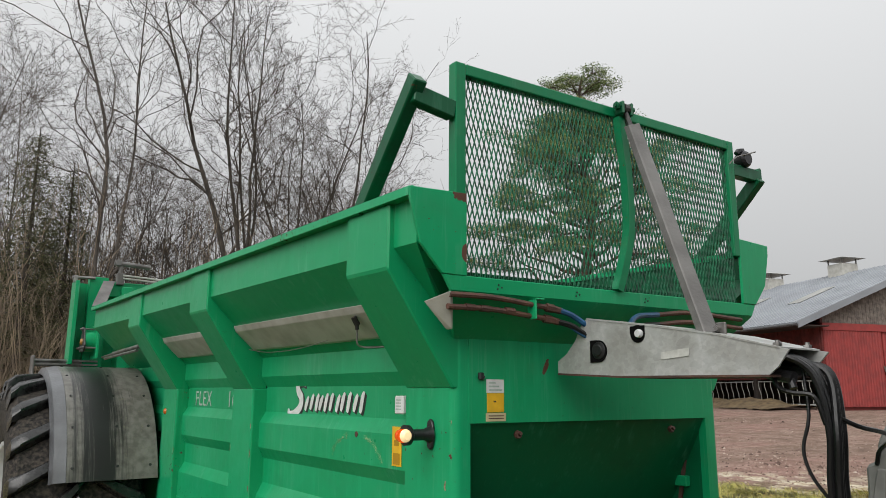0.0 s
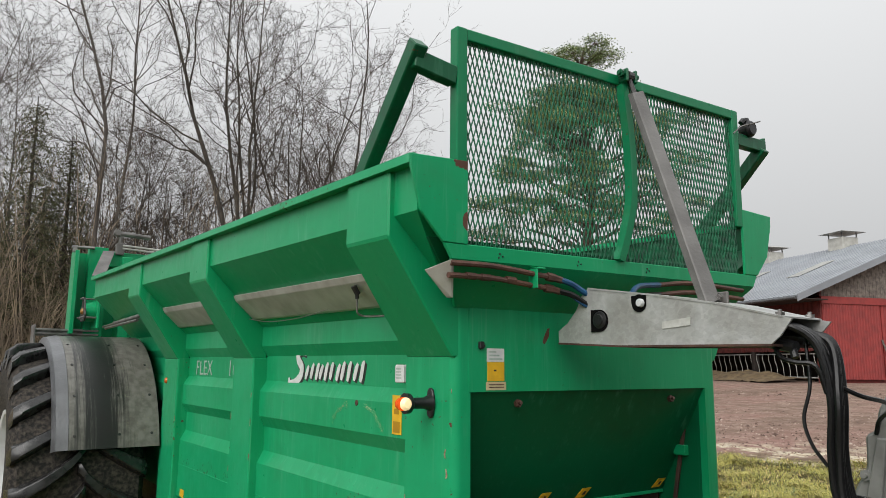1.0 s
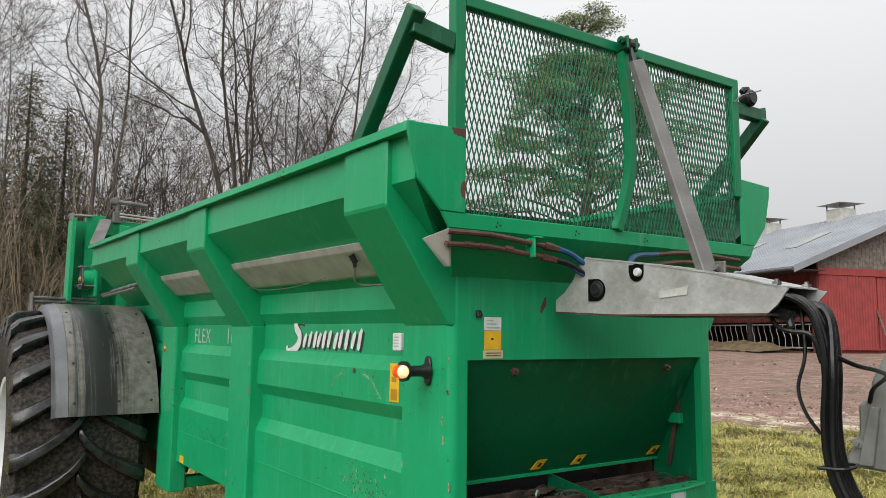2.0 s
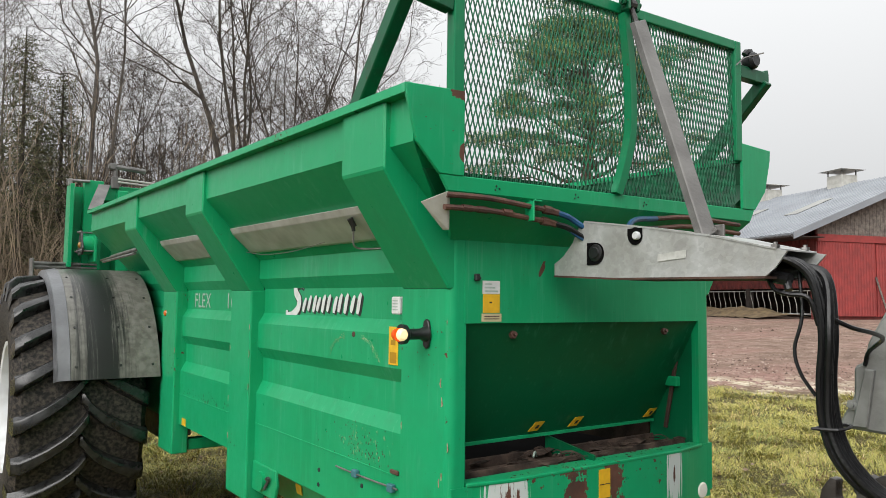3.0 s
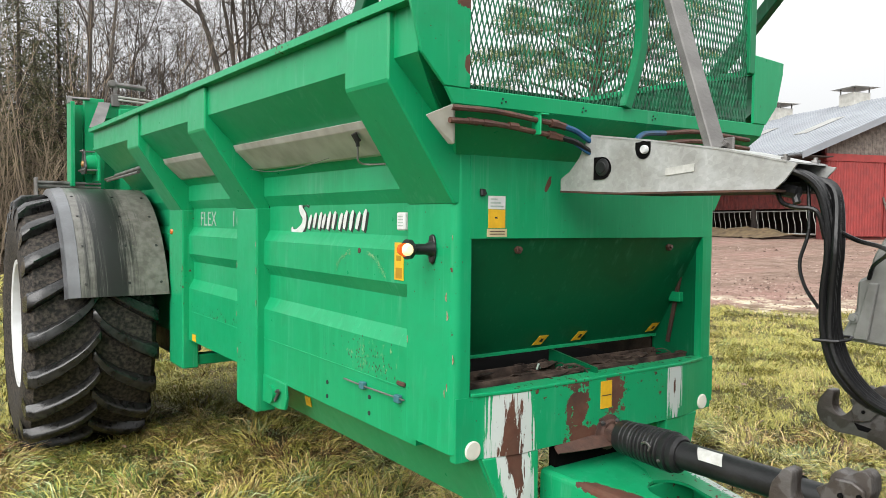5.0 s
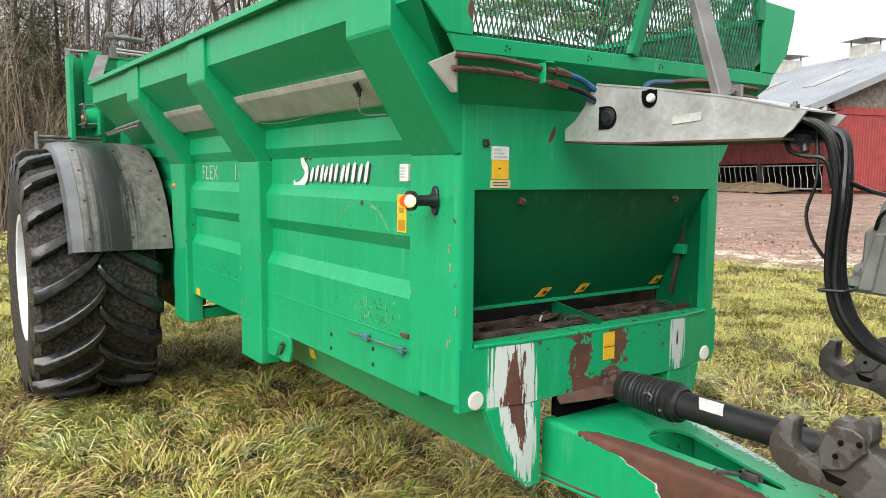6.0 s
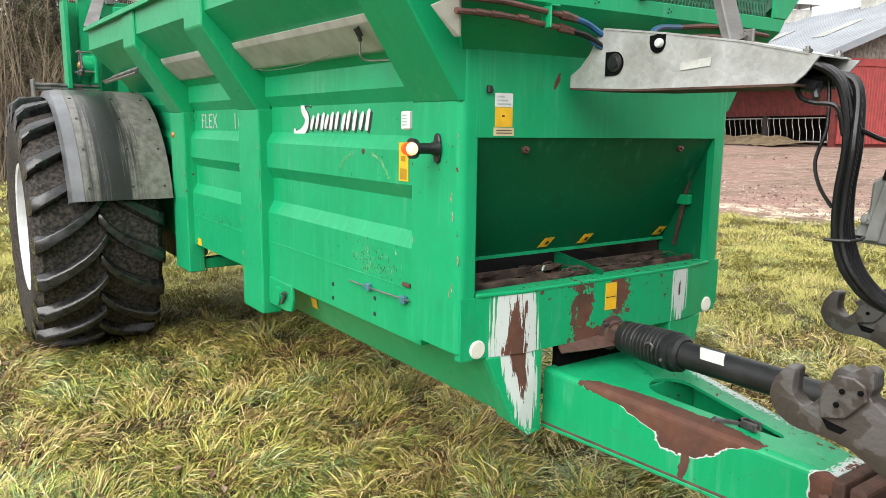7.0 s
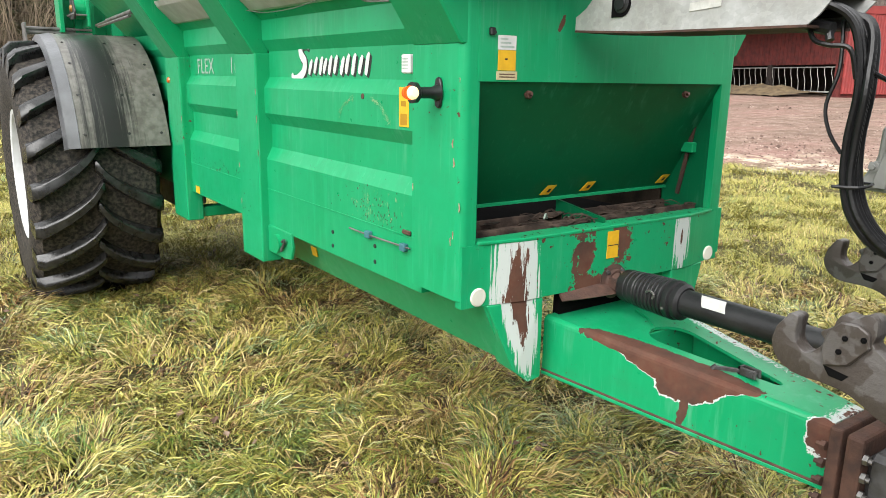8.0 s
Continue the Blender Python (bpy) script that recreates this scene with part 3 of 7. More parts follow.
def make_clods():
    """Loose stones, clods and straw lumps over the near yard."""
    rng = random.Random(31)
    v, f = [], []
    for i in range(6400):
        az, d = rng.uniform(48, 72), 13.0 + 16 * rng.random() ** 2.2
        x, y = -1.3 + d * math.sin(radians(az)), -1.77 + d * math.cos(radians(az))
        if 0.87 * x + 0.5 * y < 11.9:
            continue
        s = rng.uniform(0.010, 0.032) * (1 + (rng.random() < 0.06))
        z = ground_z(x, y)
        b = len(v)
        for k in range(5):
            a = k * 1.2566 + rng.uniform(-0.3, 0.3)
            r = s * rng.uniform(0.7, 1.4)
            v.append((x + r * math.cos(a), y + r * math.sin(a), z - 0.01))
        v.append((x + rng.uniform(-0.3, 0.3) * s, y, z + s * rng.uniform(0.4, 0.9)))
        f += [(b + k, b + (k + 1) % 5, b + 5) for k in range(5)]
    m = island_material("yard_stones", [(0.0, (0.05, 0.034, 0.026)), (0.35, (0.17, 0.11, 0.09)), (0.65, (0.27, 0.185, 0.15)), (1.0, (0.45, 0.37, 0.31))], 0.9, 0.2)
    strip_object("yard_gravel", v, f, m, "loose reddish stones and clods on the farmyard", "gravel")


make_clods()


def make_leaves():
    """Fallen brown leaves among the grass."""
    rng = random.Random(12)
    v, f = [], []
    for i in range(900):
        d = 1.6 + 7 * rng.random() ** 0.8
        az = radians(rng.uniform(-3, 70))
        x, y = -1.3 + d * math.sin(az), -1.77 + d * math.cos(az)
        z = ground_z(x, y) + rng.uniform(0.02, 0.06)
        s, a = rng.uniform(0.014, 0.036), rng.uniform(0, 6.28)
        c, n = math.cos(a) * s, math.sin(a) * s
        b = len(v)
        v += [(x - c, y - n, z), (x + n * 0.6, y - c * 0.6, z + rng.uniform(-0.008, 0.012)), (x + c, y + n, z + rng.uniform(-0.01, 0.01)), (x - n * 0.6, y + c * 0.6, z + rng.uniform(-0.008, 0.012))]
        f += [(b, b + 1, b + 2), (b, b + 2, b + 3)]
    m = island_material("dead_leaf", [(0.0, (0.06, 0.036, 0.026)), (0.5, (0.15, 0.082, 0.055)), (1.0, (0.30, 0.21, 0.16))], 0.5, 0.4)
    strip_object("fallen_leaves", v, f, m, "scattered dead brown leaves in the grass", "leaves")


make_leaves()


def make_weeds():
    """Low clover-like leaflets in patches between the tufts."""
    rng = random.Random(44)
    v, f = [], []
    while len(f) < 15000:
        d, az = 1.7 + 5.5 * rng.random() ** 0.9, radians(rng.uniform(-3, 72))
        cx, cy = -1.3 + d * math.sin(az), -1.77 + d * math.cos(az)
        if noise.noise((cx * 2.6, cy * 2.6, 31.0)) < 0.12:
            continue
        for k in range(3):
            a = rng.uniform(0, 6.28)
            r = rng.uniform(0.005, 0.011)
            x, y = cx + 1.1 * r * math.cos(a) + rng.gauss(0, 0.012), cy + 1.1 * r * math.sin(a) + rng.gauss(0, 0.012)
            z = ground_z(x, y) + rng.uniform(0.025, 0.055)
            c, n, tip = math.cos(a) * r, math.sin(a) * r, rng.uniform(-0.5, 0.3) * r
            b = len(v)
            v += [(x - c, y - n, z), (x + n * 0.7, y - c * 0.7, z + rng.uniform(-0.2, 0.4) * r), (x + c, y + n, z + tip), (x - n * 0.7, y + c * 0.7, z + rng.uniform(-0.2, 0.4) * r)]
            f += [(b, b + 1, b + 2), (b, b + 2, b + 3)]
    m = island_material("clover_leaf", [(0.0, (0.06, 0.11, 0.035)), (0.5, (0.16, 0.24, 0.085)), (1.0, (0.36, 0.42, 0.22))], 0.4, 0.4)
    strip_object("low_weeds", v, f, m, "small green clover leaflets low in the grass", "weeds")


make_weeds()

# ---- trees ----
BARK = mat("grey_brown_bark", (0.066, 0.054, 0.041), 0.9, 0, (0.030, 0.025, 0.020), 5, 0.5, 40)
BARK_PALE = mat("pale_birch_bark", (0.10, 0.085, 0.073), 0.85, 0, (0.07, 0.06, 0.052), 3, 0.5, 30)
TWIGS = mat("reddish_brown_twigs", (0.070, 0.052, 0.038), 0.9, 0, (0.038, 0.029, 0.022), 2)
THICKET = mat("tan_brown_stems", (0.24, 0.185, 0.125), 0.9, 0, (0.13, 0.10, 0.072), 1.5)
BARK_PINE = mat("orange_brown_pine_bark", (0.095, 0.062, 0.042), 0.9, 0, (0.05, 0.037, 0.028), 3, 0.5, 30)
NEEDLES = island_material("pine_needles", [(0.0, (0.065, 0.105, 0.038)), (0.5, (0.150, 0.210, 0.072)), (1.0, (0.30, 0.335, 0.125))], 0.6)
NEEDLES_DEAD = island_material("withered_pine_needles", [(0.0, (0.07, 0.04, 0.022)), (1.0, (0.20, 0.12, 0.06))], 0.7)
NEEDLES_DARK = island_material("spruce_needles", [(0.0, (0.035, 0.040, 0.018)), (0.5, (0.070, 0.075, 0.034)), (1.0, (0.13, 0.12, 0.055))], 0.7)


class Wood:
    """Collects tapered limbs as verts and faces."""

    def __init__(self):
        self.v, self.f = [], []

    def limb(self, pts, r0, r1, sides):
        n = len(pts)
        start = len(self.v)
        d = (pts[-1] - pts[0]).normalized()
        u = d.orthogonal().normalized()
        w = d.cross(u)
        for i, p in enumerate(pts):
            r = r0 + (r1 - r0) * i / (n - 1)
            for k in range(sides):
                a = 2 * math.pi * k / sides
                self.v.append(tuple(p + r * (math.cos(a) * u + math.sin(a) * w)))
        for i in range(n - 1):
            for k in range(sides):
                a, b = start + i * sides + k, start + i * sides + (k + 1) % sides
                self.f.append((a, b, b + sides, a + sides))

    def spike(self, p, q, r):
        """A pointed end twig."""
        d = (q - p).normalized()
        u = d.orthogonal().normalized()
        w = d.cross(u)
        s = len(self.v)
        self.v += [tuple(p + r * u), tuple(p + r * (-0.5 * u + 0.87 * w)), tuple(p + r * (-0.5 * u - 0.87 * w)), tuple(q)]
        self.f += [(s, s + 1, s + 3), (s + 1, s + 2, s + 3), (s + 2, s, s + 3)]

    def mesh(self, name, material):
        me = bpy.data.meshes.new(name)
        me.from_pydata(self.v, [], self.f)
        me.materials.append(material)
        return me


def grow(wood, twig, rng, p, d, length, r, depth, up, droop, spread, limbs=20):
    """A crooked limb that bends towards the light, and its side limbs."""
    if depth >= 4:
        twig.spike(p, p + (d + Vector((0, 0, 0.15 - droop))).normalized() * length, r)
        return
    n = (11, 7, 4, 2)[depth]
    wild = (0.085, 0.42, 0.52, 0.55)[depth]
    lift_by = (up * 2.6, up * 3.2, up * 2.2 - droop * 0.5, up - droop)[depth]
    pts = [p.copy()]
    q, dd = p.copy(), d.copy()
    for i in range(n):
        dd = (dd + Vector((rng.gauss(0, 1), rng.gauss(0, 1), rng.gauss(0, 0.6))) * wild * 0.75 + Vector((0, 0, lift_by))).normalized()
        q = q + dd * (length / n) * rng.uniform(0.8, 1.2)
        pts.append(q.copy())
    (wood if depth < 2 else twig).limb(pts, r, r * 0.35 if depth else r * 0.22, 7 if depth == 0 else (5 if depth == 1 else 3))
    count = (limbs, 8, 6, 2)[depth]
    for j in range(count):
        t = (0.30 + 0.68 * (j + rng.uniform(0.1, 0.9)) / count) if depth == 0 else (0.18 + 0.80 * (j + rng.uniform(0.1, 0.9)) / count)
        s = t * n
        i = min(int(s), n - 1)
        at = pts[i].lerp(pts[i + 1], s - i)
        along = (pts[i + 1] - pts[i]).normalized()
        side = along.orthogonal().normalized()
        side.rotate(Matrix.Rotation(rng.uniform(0, 6.283), 3, along))
        nd = (along * rng.uniform(0.6, 1.1) + side * spread * rng.uniform(0.5, 1.25)).normalized()
        if depth == 0:
            ln = length * (0.30 * (1.0 - ((t - 0.55) / 0.62) ** 2) + 0.06)
        else:
            ln = length * (0.50, 0.48, 0.46)[depth - 1] * (1.05 - 0.45 * t)
        rr = max(0.0056, r * (1 - 0.70 * t) * (0.50, 0.42, 0.38)[min(depth, 2)])
        grow(wood, twig, rng, at, nd, ln * rng.uniform(0.65, 1.3), rr, depth + 1, up, droop, spread)


def bare_tree(seed, height, radius, spread=0.75, droop=0.03, forks=1, leaders=0):
    """forks: stems from the ground; leaders: boughs that part from the trunk and rise beside it."""
    rng = random.Random(seed)
    wood, twig = Wood(), Wood()
    limbs = 20 if forks + leaders < 2 else (14 if forks + leaders < 3 else 11)
    for k in range(forks):
        tilt = 0.09 if forks > 1 else 0.035
        lean = Vector((rng.uniform(-tilt, tilt), rng.uniform(-tilt, tilt), 1)).normalized()
        grow(wood, twig, rng, Vector((0.18 * k * rng.choice((-1, 1)), 0.12 * k, -0.2)), lean, height * rng.uniform(0.85, 1.0), radius * (0.8 if forks > 1 else 1), 0, 0.028, droop, spread, limbs)
    turn = rng.uniform(0, 6.28)
    for k in range(leaders):
        a = turn + 6.28 * k / max(1, leaders) + rng.uniform(-0.4, 0.4)
        z = height * rng.uniform(0.16, 0.34)
        grow(wood, twig, rng, Vector((0, 0, z)), Vector((0.20 * math.cos(a), 0.20 * math.sin(a), 1)).normalized(), height * rng.uniform(0.55, 0.68), radius * 0.52, 0, 0.028, droop, spread, limbs)
    return wood, twig


def tree_thing(name, wood, twig, at, bark, twigs, label, category, group):
    e = thing(name, at, label, category, group)
    t = new("trunk", wood.mesh("trunk", bark))
    c = new("crown", twig.mesh("crown", twigs))
    t.parent = c.parent = e
    return e


def polar(az, d, x0=-1.3, y0=-1.77):
    return (x0 + d * math.sin(radians(az)), y0 + d * math.cos(radians(az)))


def make_woods():
    protos = []
    spots = []
    shapes = [(11, 18.5, 0.125, 0.75, 0.03, 1, 3), (12, 16.0, 0.10, 0.72, 0.03, 2, 1), (13, 18.0, 0.11, 0.62, 0.14, 1, 1), (14, 14.0, 0.085, 0.65, 0.02, 1, 1), (15, 14.5, 0.10, 0.72, 0.03, 2, 0), (16, 11.0, 0.055, 0.6, 0.02, 1, 0)]
    # azimuth, distance, which form, size
    rows = [(19.6, 24.5, 0, 1.02), (22.2, 26, 1, 1.0), (10.2, 25, 2, 0.98), (25.0, 25.5, 1, 0.92), (13.4, 28, 4, 0.66), (4.6, 27, 3, 0.95), (26.6, 29, 4, 0.84), (15.4, 33, 3, 0.85), 
            (6.8, 36, 3, 0.85), (28.6, 26, 4, 0.86), (2.5, 29, 3, 0.9), (0.0, 33, 2, 1.0), (29.8, 32, 3, 0.80), (30.8, 38, 4, 0.62), (34.2, 36, 5, 0.8), (36.2, 41, 3, 0.60), (-3.0, 30, 1, 0.75), (21.2, 37, 5, 1.2),
            (27.6, 39, 3, 0.9), (7.6, 29, 5, 0.95), (14.3, 25.2, 5, 0.85), (24.0, 27.6, 5, 0.95), (11.2, 26.6, 5, 1.0), (12.0, 31, 5, 1.1), (16.2, 27, 5, 0.8), (37.6, 38, 5, 0.7)]
    labels = {0: "tall bare grey-brown deciduous tree with a broad crown", 1: "forked bare tree with fine upright twigs", 2: "tall bare birch with thin drooping twigs", 3: "slim bare tree at the wood's edge",
              4: "forked bare tree with spreading limbs", 5: "young thin bare tree in the thicket"}
    rng = random.Random(5)
    for az, d, k, s in rows:
        x, y = polar(az, d)
        m = Matrix.LocRotScale((x, y, ground_z(x, y)), Euler((0, 0, rng.uniform(0, 6.28))), (s, s, s))
        while len(protos) <= k:
            protos.append(None)
        if protos[k] is None:
            seed, h, r, sp, dr, fk, ld = shapes[k]
            wood, twig = bare_tree(seed, h, r, sp, dr, fk, ld)
            e = tree_thing("bare_tree", wood, twig, (x, y, ground_z(x, y)), BARK_PALE if k in (2, 3) else BARK, TWIGS, labels[k], "tree", "bare trees at the wood's edge")
            e.rotation_euler = (0, 0, rng.uniform(0, 6.28))
            e.scale = (s, s, s)
            protos[k] = e
        else:
            c = copy_thing(protos[k], Matrix.Translation((x, y, ground_z(x, y))) @ Matrix.Rotation(rng.uniform(0, 6.28), 4, "Z"))
            c.scale = (s, s, s)
    # thicket of thin stems under and behind the trees
    w = Wood()
    for i in range(4600):
        az, d = (rng.uniform(-6, 33) if i % 3 else rng.uniform(-6, 10)), rng.uniform(23.0, 42)
        x, y = polar(az, d)
        h = rng.uniform(1.5, 6.5) * (0.8 if rng.random() < 0.7 else 1.3)
        p = Vector((x, y, -0.1))
        dirn = Vector((rng.uniform(-0.25, 0.25), rng.uniform(-0.25, 0.25), 1)).normalized()
        pts = [p]
        for j in range(3):
            dirn = (dirn + Vector((rng.uniform(-0.15, 0.15), rng.uniform(-0.15, 0.15), 0))).normalized()
            pts.append(pts[-1] + dirn * h / 3)
        w.limb(pts, rng.uniform(0.008, 0.03), 0.004, 3)
        for j in range(7):
            a = pts[1].lerp(pts[3], rng.random())
            dv = (dirn + Vector((rng.uniform(-1, 1), rng.uniform(-1, 1), rng.uniform(-0.1, 0.7)))).normalized()
            w.limb([a, a + dv * rng.uniform(0.3, 1.3)], 0.008, 0.004, 3)
    tagged(new("thicket", w.mesh("thicket", THICKET)), "brown leafless undergrowth of thin stems at the wood's edge", "undergrowth", kind="stuff")
    # far wood behind: dense fine stems
    w = Wood()
    for i in range(1250):
        az, d = rng.uniform(-10, 34), rng.uniform(45, 75)
        x, y = polar(az, d)
        h = rng.uniform(6, 14) * (0.7 if az > 27 else 1)
        w.limb([Vector((x, y, -0.1)), Vector((x + rng.uniform(-0.6, 0.6), y, h * 0.5)), Vector((x + rng.uniform(-1, 1), y, h))], rng.uniform(0.04, 0.13), 0.015, 3)
        for j in range(7):
            a = Vector((x, y, h * rng.uniform(0.3, 0.95)))
            w.limb([a, a + Vector((rng.uniform(-1, 1), rng.uniform(-1, 1), rng.uniform(0.3, 1.4))) * rng.uniform(0.8, 2.2)], 0.03, 0.01, 3)
    tagged(new("far_wood", w.mesh("far_wood", BARK)), "distant leafless wood of thin grey-brown trunks", "wood", kind="stuff")


make_woods()


def needle_tuft(v, f, rng, c, size, count, long=1.0, wide=1.0):
    """A loose cluster of narrow blades."""
    for i in range(count):
        d = Vector((rng.gauss(0, 1), rng.gauss(0, 1), rng.gauss(0.25, 0.8))).normalized()
        o = c + Vector((rng.gauss(0, 1), rng.gauss(0, 1), rng.gauss(0, 0.38))) * size * 0.5
        s = d.orthogonal().normalized()
        s.rotate(Matrix.Rotation(rng.uniform(0, 6.28), 3, d))
        ln, wd = size * rng.uniform(0.3, 0.6) * long, size * rng.uniform(0.03, 0.06) * wide
        b = len(v)
        v += [tuple(o - s * wd), tuple(o + s * wd), tuple(o + d * ln)]
        f.append((b, b + 1, b + 2))


def make_pine(az, d, height, seed, label):
    rng = random.Random(seed)
    x, y = polar(az, d)
    z0 = ground_z(x, y)
    wood = Wood()
    green, dead = ([], []), ([], [])
    pts = [Vector((0.25 * math.sin(i * 1.3), 0.2 * math.sin(i * 0.9), height * i / 10 * 0.97)) for i in range(11)]
    wood.limb(pts, 0.28, 0.06, 9)

    def dome(t):
        """Crown radius at a part of the height."""
        return 4.5 * math.sqrt(max(0.0, 1 - ((t - 0.44) / 0.43) ** 2)) if t < 0.87 else 0.0

    def pad(c, size, store, count):
        """A flat cloud of needle tufts on short twigs."""
        for k in range(count):
            a, q = rng.uniform(0, 6.28), math.sqrt(rng.random()) * size
            e = c + Vector((q * math.cos(a), q * math.sin(a), rng.gauss(0.1, 0.10) - 0.22 * (q / size) ** 2))
            wood.limb([c - Vector((0, 0, 0.12)), e], 0.007, 0.004, 3)
            needle_tuft(store[0], store[1], rng, e, 0.30, 34, 0.6, 1.5)
    for i in range(52):
        t = 0.38 + 0.48 * (i / 52) ** 0.85
        ang = i * 2.4 + rng.uniform(-0.4, 0.4)
        reach = max(0.8, dome(t) * rng.uniform(0.72, 1.05) * (0.62 if t > 0.77 else 1.0))
        end = Vector((reach * math.cos(ang), reach * math.sin(ang), height * t + rng.uniform(-0.3, 0.3)))
        s = max(1.5, (t - 0.03 - 0.018 * reach) * 10)
        a = pts[int(s)].lerp(pts[min(int(s) + 1, 10)], s - int(s))
        q = [a]
        for j in range(1, 6):
            u = j / 5
            p = a.lerp(end, u) + Vector((rng.gauss(0, 0.20), rng.gauss(0, 0.20), rng.uniform(-0.5, 0.5) * math.sin(math.pi * u) + rng.gauss(0, 0.16)))
            q.append(p)
        wood.limb(q, 0.045 + 0.012 * reach, 0.014, 5)
        for j in range(4 if t > 0.60 else (3 if i % 2 else 2)):
            c = q[5 - j // 2] + Vector((rng.gauss(0, 0.5), rng.gauss(0, 0.5), rng.gauss(0.1, 0.15)))
            wood.limb([q[4 - j // 2], c], 0.018, 0.008, 3)
            pad(c, rng.uniform(0.5, 0.85), dead if (i in (5, 13) and j < 2) else green, 19)
    for i in range(10):
        a, q = i * 2.4, 0.25 + 1.25 * math.sqrt(i / 10)
        c = pts[10] + Vector((q * math.cos(a) + 0.1, q * math.sin(a), rng.uniform(-0.25, 0.25) - 0.12 * q))
        wood.limb([pts[9].lerp(pts[10], rng.uniform(0.3, 0.9)), c], 0.03, 0.010, 4)
        pad(c, 0.62, green, 22)
    e = thing("pine_tree", (x, y, z0), label, "pine tree")
    t = new("trunk", wood.mesh("trunk", BARK_PINE))
    t.parent = e
    for store, m, lb in ((green, NEEDLES, ""), (dead, NEEDLES_DEAD, "withered brown needle pads")):
        me = bpy.data.meshes.new("crown")
        me.from_pydata(store[0], [], store[1])
        me.materials.append(m)
        c = new("crown", me)
        c.parent = e
        if lb:
            tagged(c, lb)


def make_spruce(az, d, height, seed):
    rng = random.Random(seed)
    x, y = polar(az, d)
    wood, v, f = Wood(), [], []
    wood.limb([Vector((0, 0, -0.1)), Vector((0.05, 0, height * 0.5)), Vector((0, 0.05, height))], 0.13, 0.015, 6)
    for i in range(90):
        t = 0.08 + 0.9 * i / 90
        ang = i * 2.4
        reach = height * 0.20 * (1.03 - t) * rng.uniform(0.75, 1.15) + 0.15
        a = Vector((0, 0, height * t))
        e = a + Vector((math.cos(ang), math.sin(ang), -0.25)) * reach
        wood.limb([a, e], 0.02, 0.006, 3)
        for j in range(int(3 + reach * 5)):
            needle_tuft(v, f, rng, a.lerp(e, rng.uniform(0.25, 1.05)) + Vector((0, 0, rng.uniform(-0.18, 0.02))), 0.36, 24, 0.6, 0.8)
    e = thing("spruce_tree", (x, y, ground_z(x, y)), "dark young spruce among the bare trees", "spruce tree", "spruces in the thicket")
    t = new("trunk", wood.mesh("trunk", BARK))
    me = bpy.data.meshes.new("crown")
    me.from_pydata(v, [], f)
    me.materials.append(NEEDLES_DARK)
    c = new("crown", me)
    t.parent = c.parent = e


make_pine(46.9, 31, 15.1, 3, "tall Scots pine with layered green crown behind the yard")
make_spruce(6.2, 30, 8.2, 21)
make_spruce(3.6, 27, 6.4, 22)
make_spruce(15.2, 31, 6.6, 23)
make_spruce(9.0, 33, 7.0, 24)
make_spruce(7.6, 26, 9.0, 25)
make_spruce(5.2, 25, 9.8, 26)
make_spruce(19.6, 30, 5.8, 27)
make_spruce(23.0, 31, 5.2, 28)

# ---- barn ----
RED_WALL = mat("falu_red_sheet", (0.30, 0.040, 0.036), 0.6, 0, (0.22, 0.032, 0.030), 3)
RED_DARK = mat("weathered_red_boards", (0.17, 0.030, 0.026), 0.8, 0, (0.10, 0.022, 0.02), 4, 0.3, 30)
ROOF = mat("grey_roof_sheet", (0.275, 0.295, 0.32), 0.5, 0.15, (0.225, 0.24, 0.262), 0.7)
ROOFLIGHT = mat("translucent_roof_sheet", (0.32, 0.32, 0.30), 0.45, 0, (0.25, 0.25, 0.235), 2)
OLD_WOOD = mat("silver_grey_boards", (0.20, 0.175, 0.15), 0.9, 0, (0.10, 0.085, 0.075), 6, 0.4, 30)
VENT_WHITE = mat("off_white_vent_sheet", (0.55, 0.54, 0.50), 0.6, 0, (0.42, 0.41, 0.37), 4)
# boards coloured near black to paint the dimness under the roof
BARN_SHADE = mat("barn_boards_painted_shade", (0.045, 0.035, 0.03), 0.95, 0, (0.025, 0.02, 0.018), 3)
FEED = mat("silage_heap", (0.19, 0.135, 0.07), 0.95, 0, (0.10, 0.07, 0.04), 4, 0.8, 12)


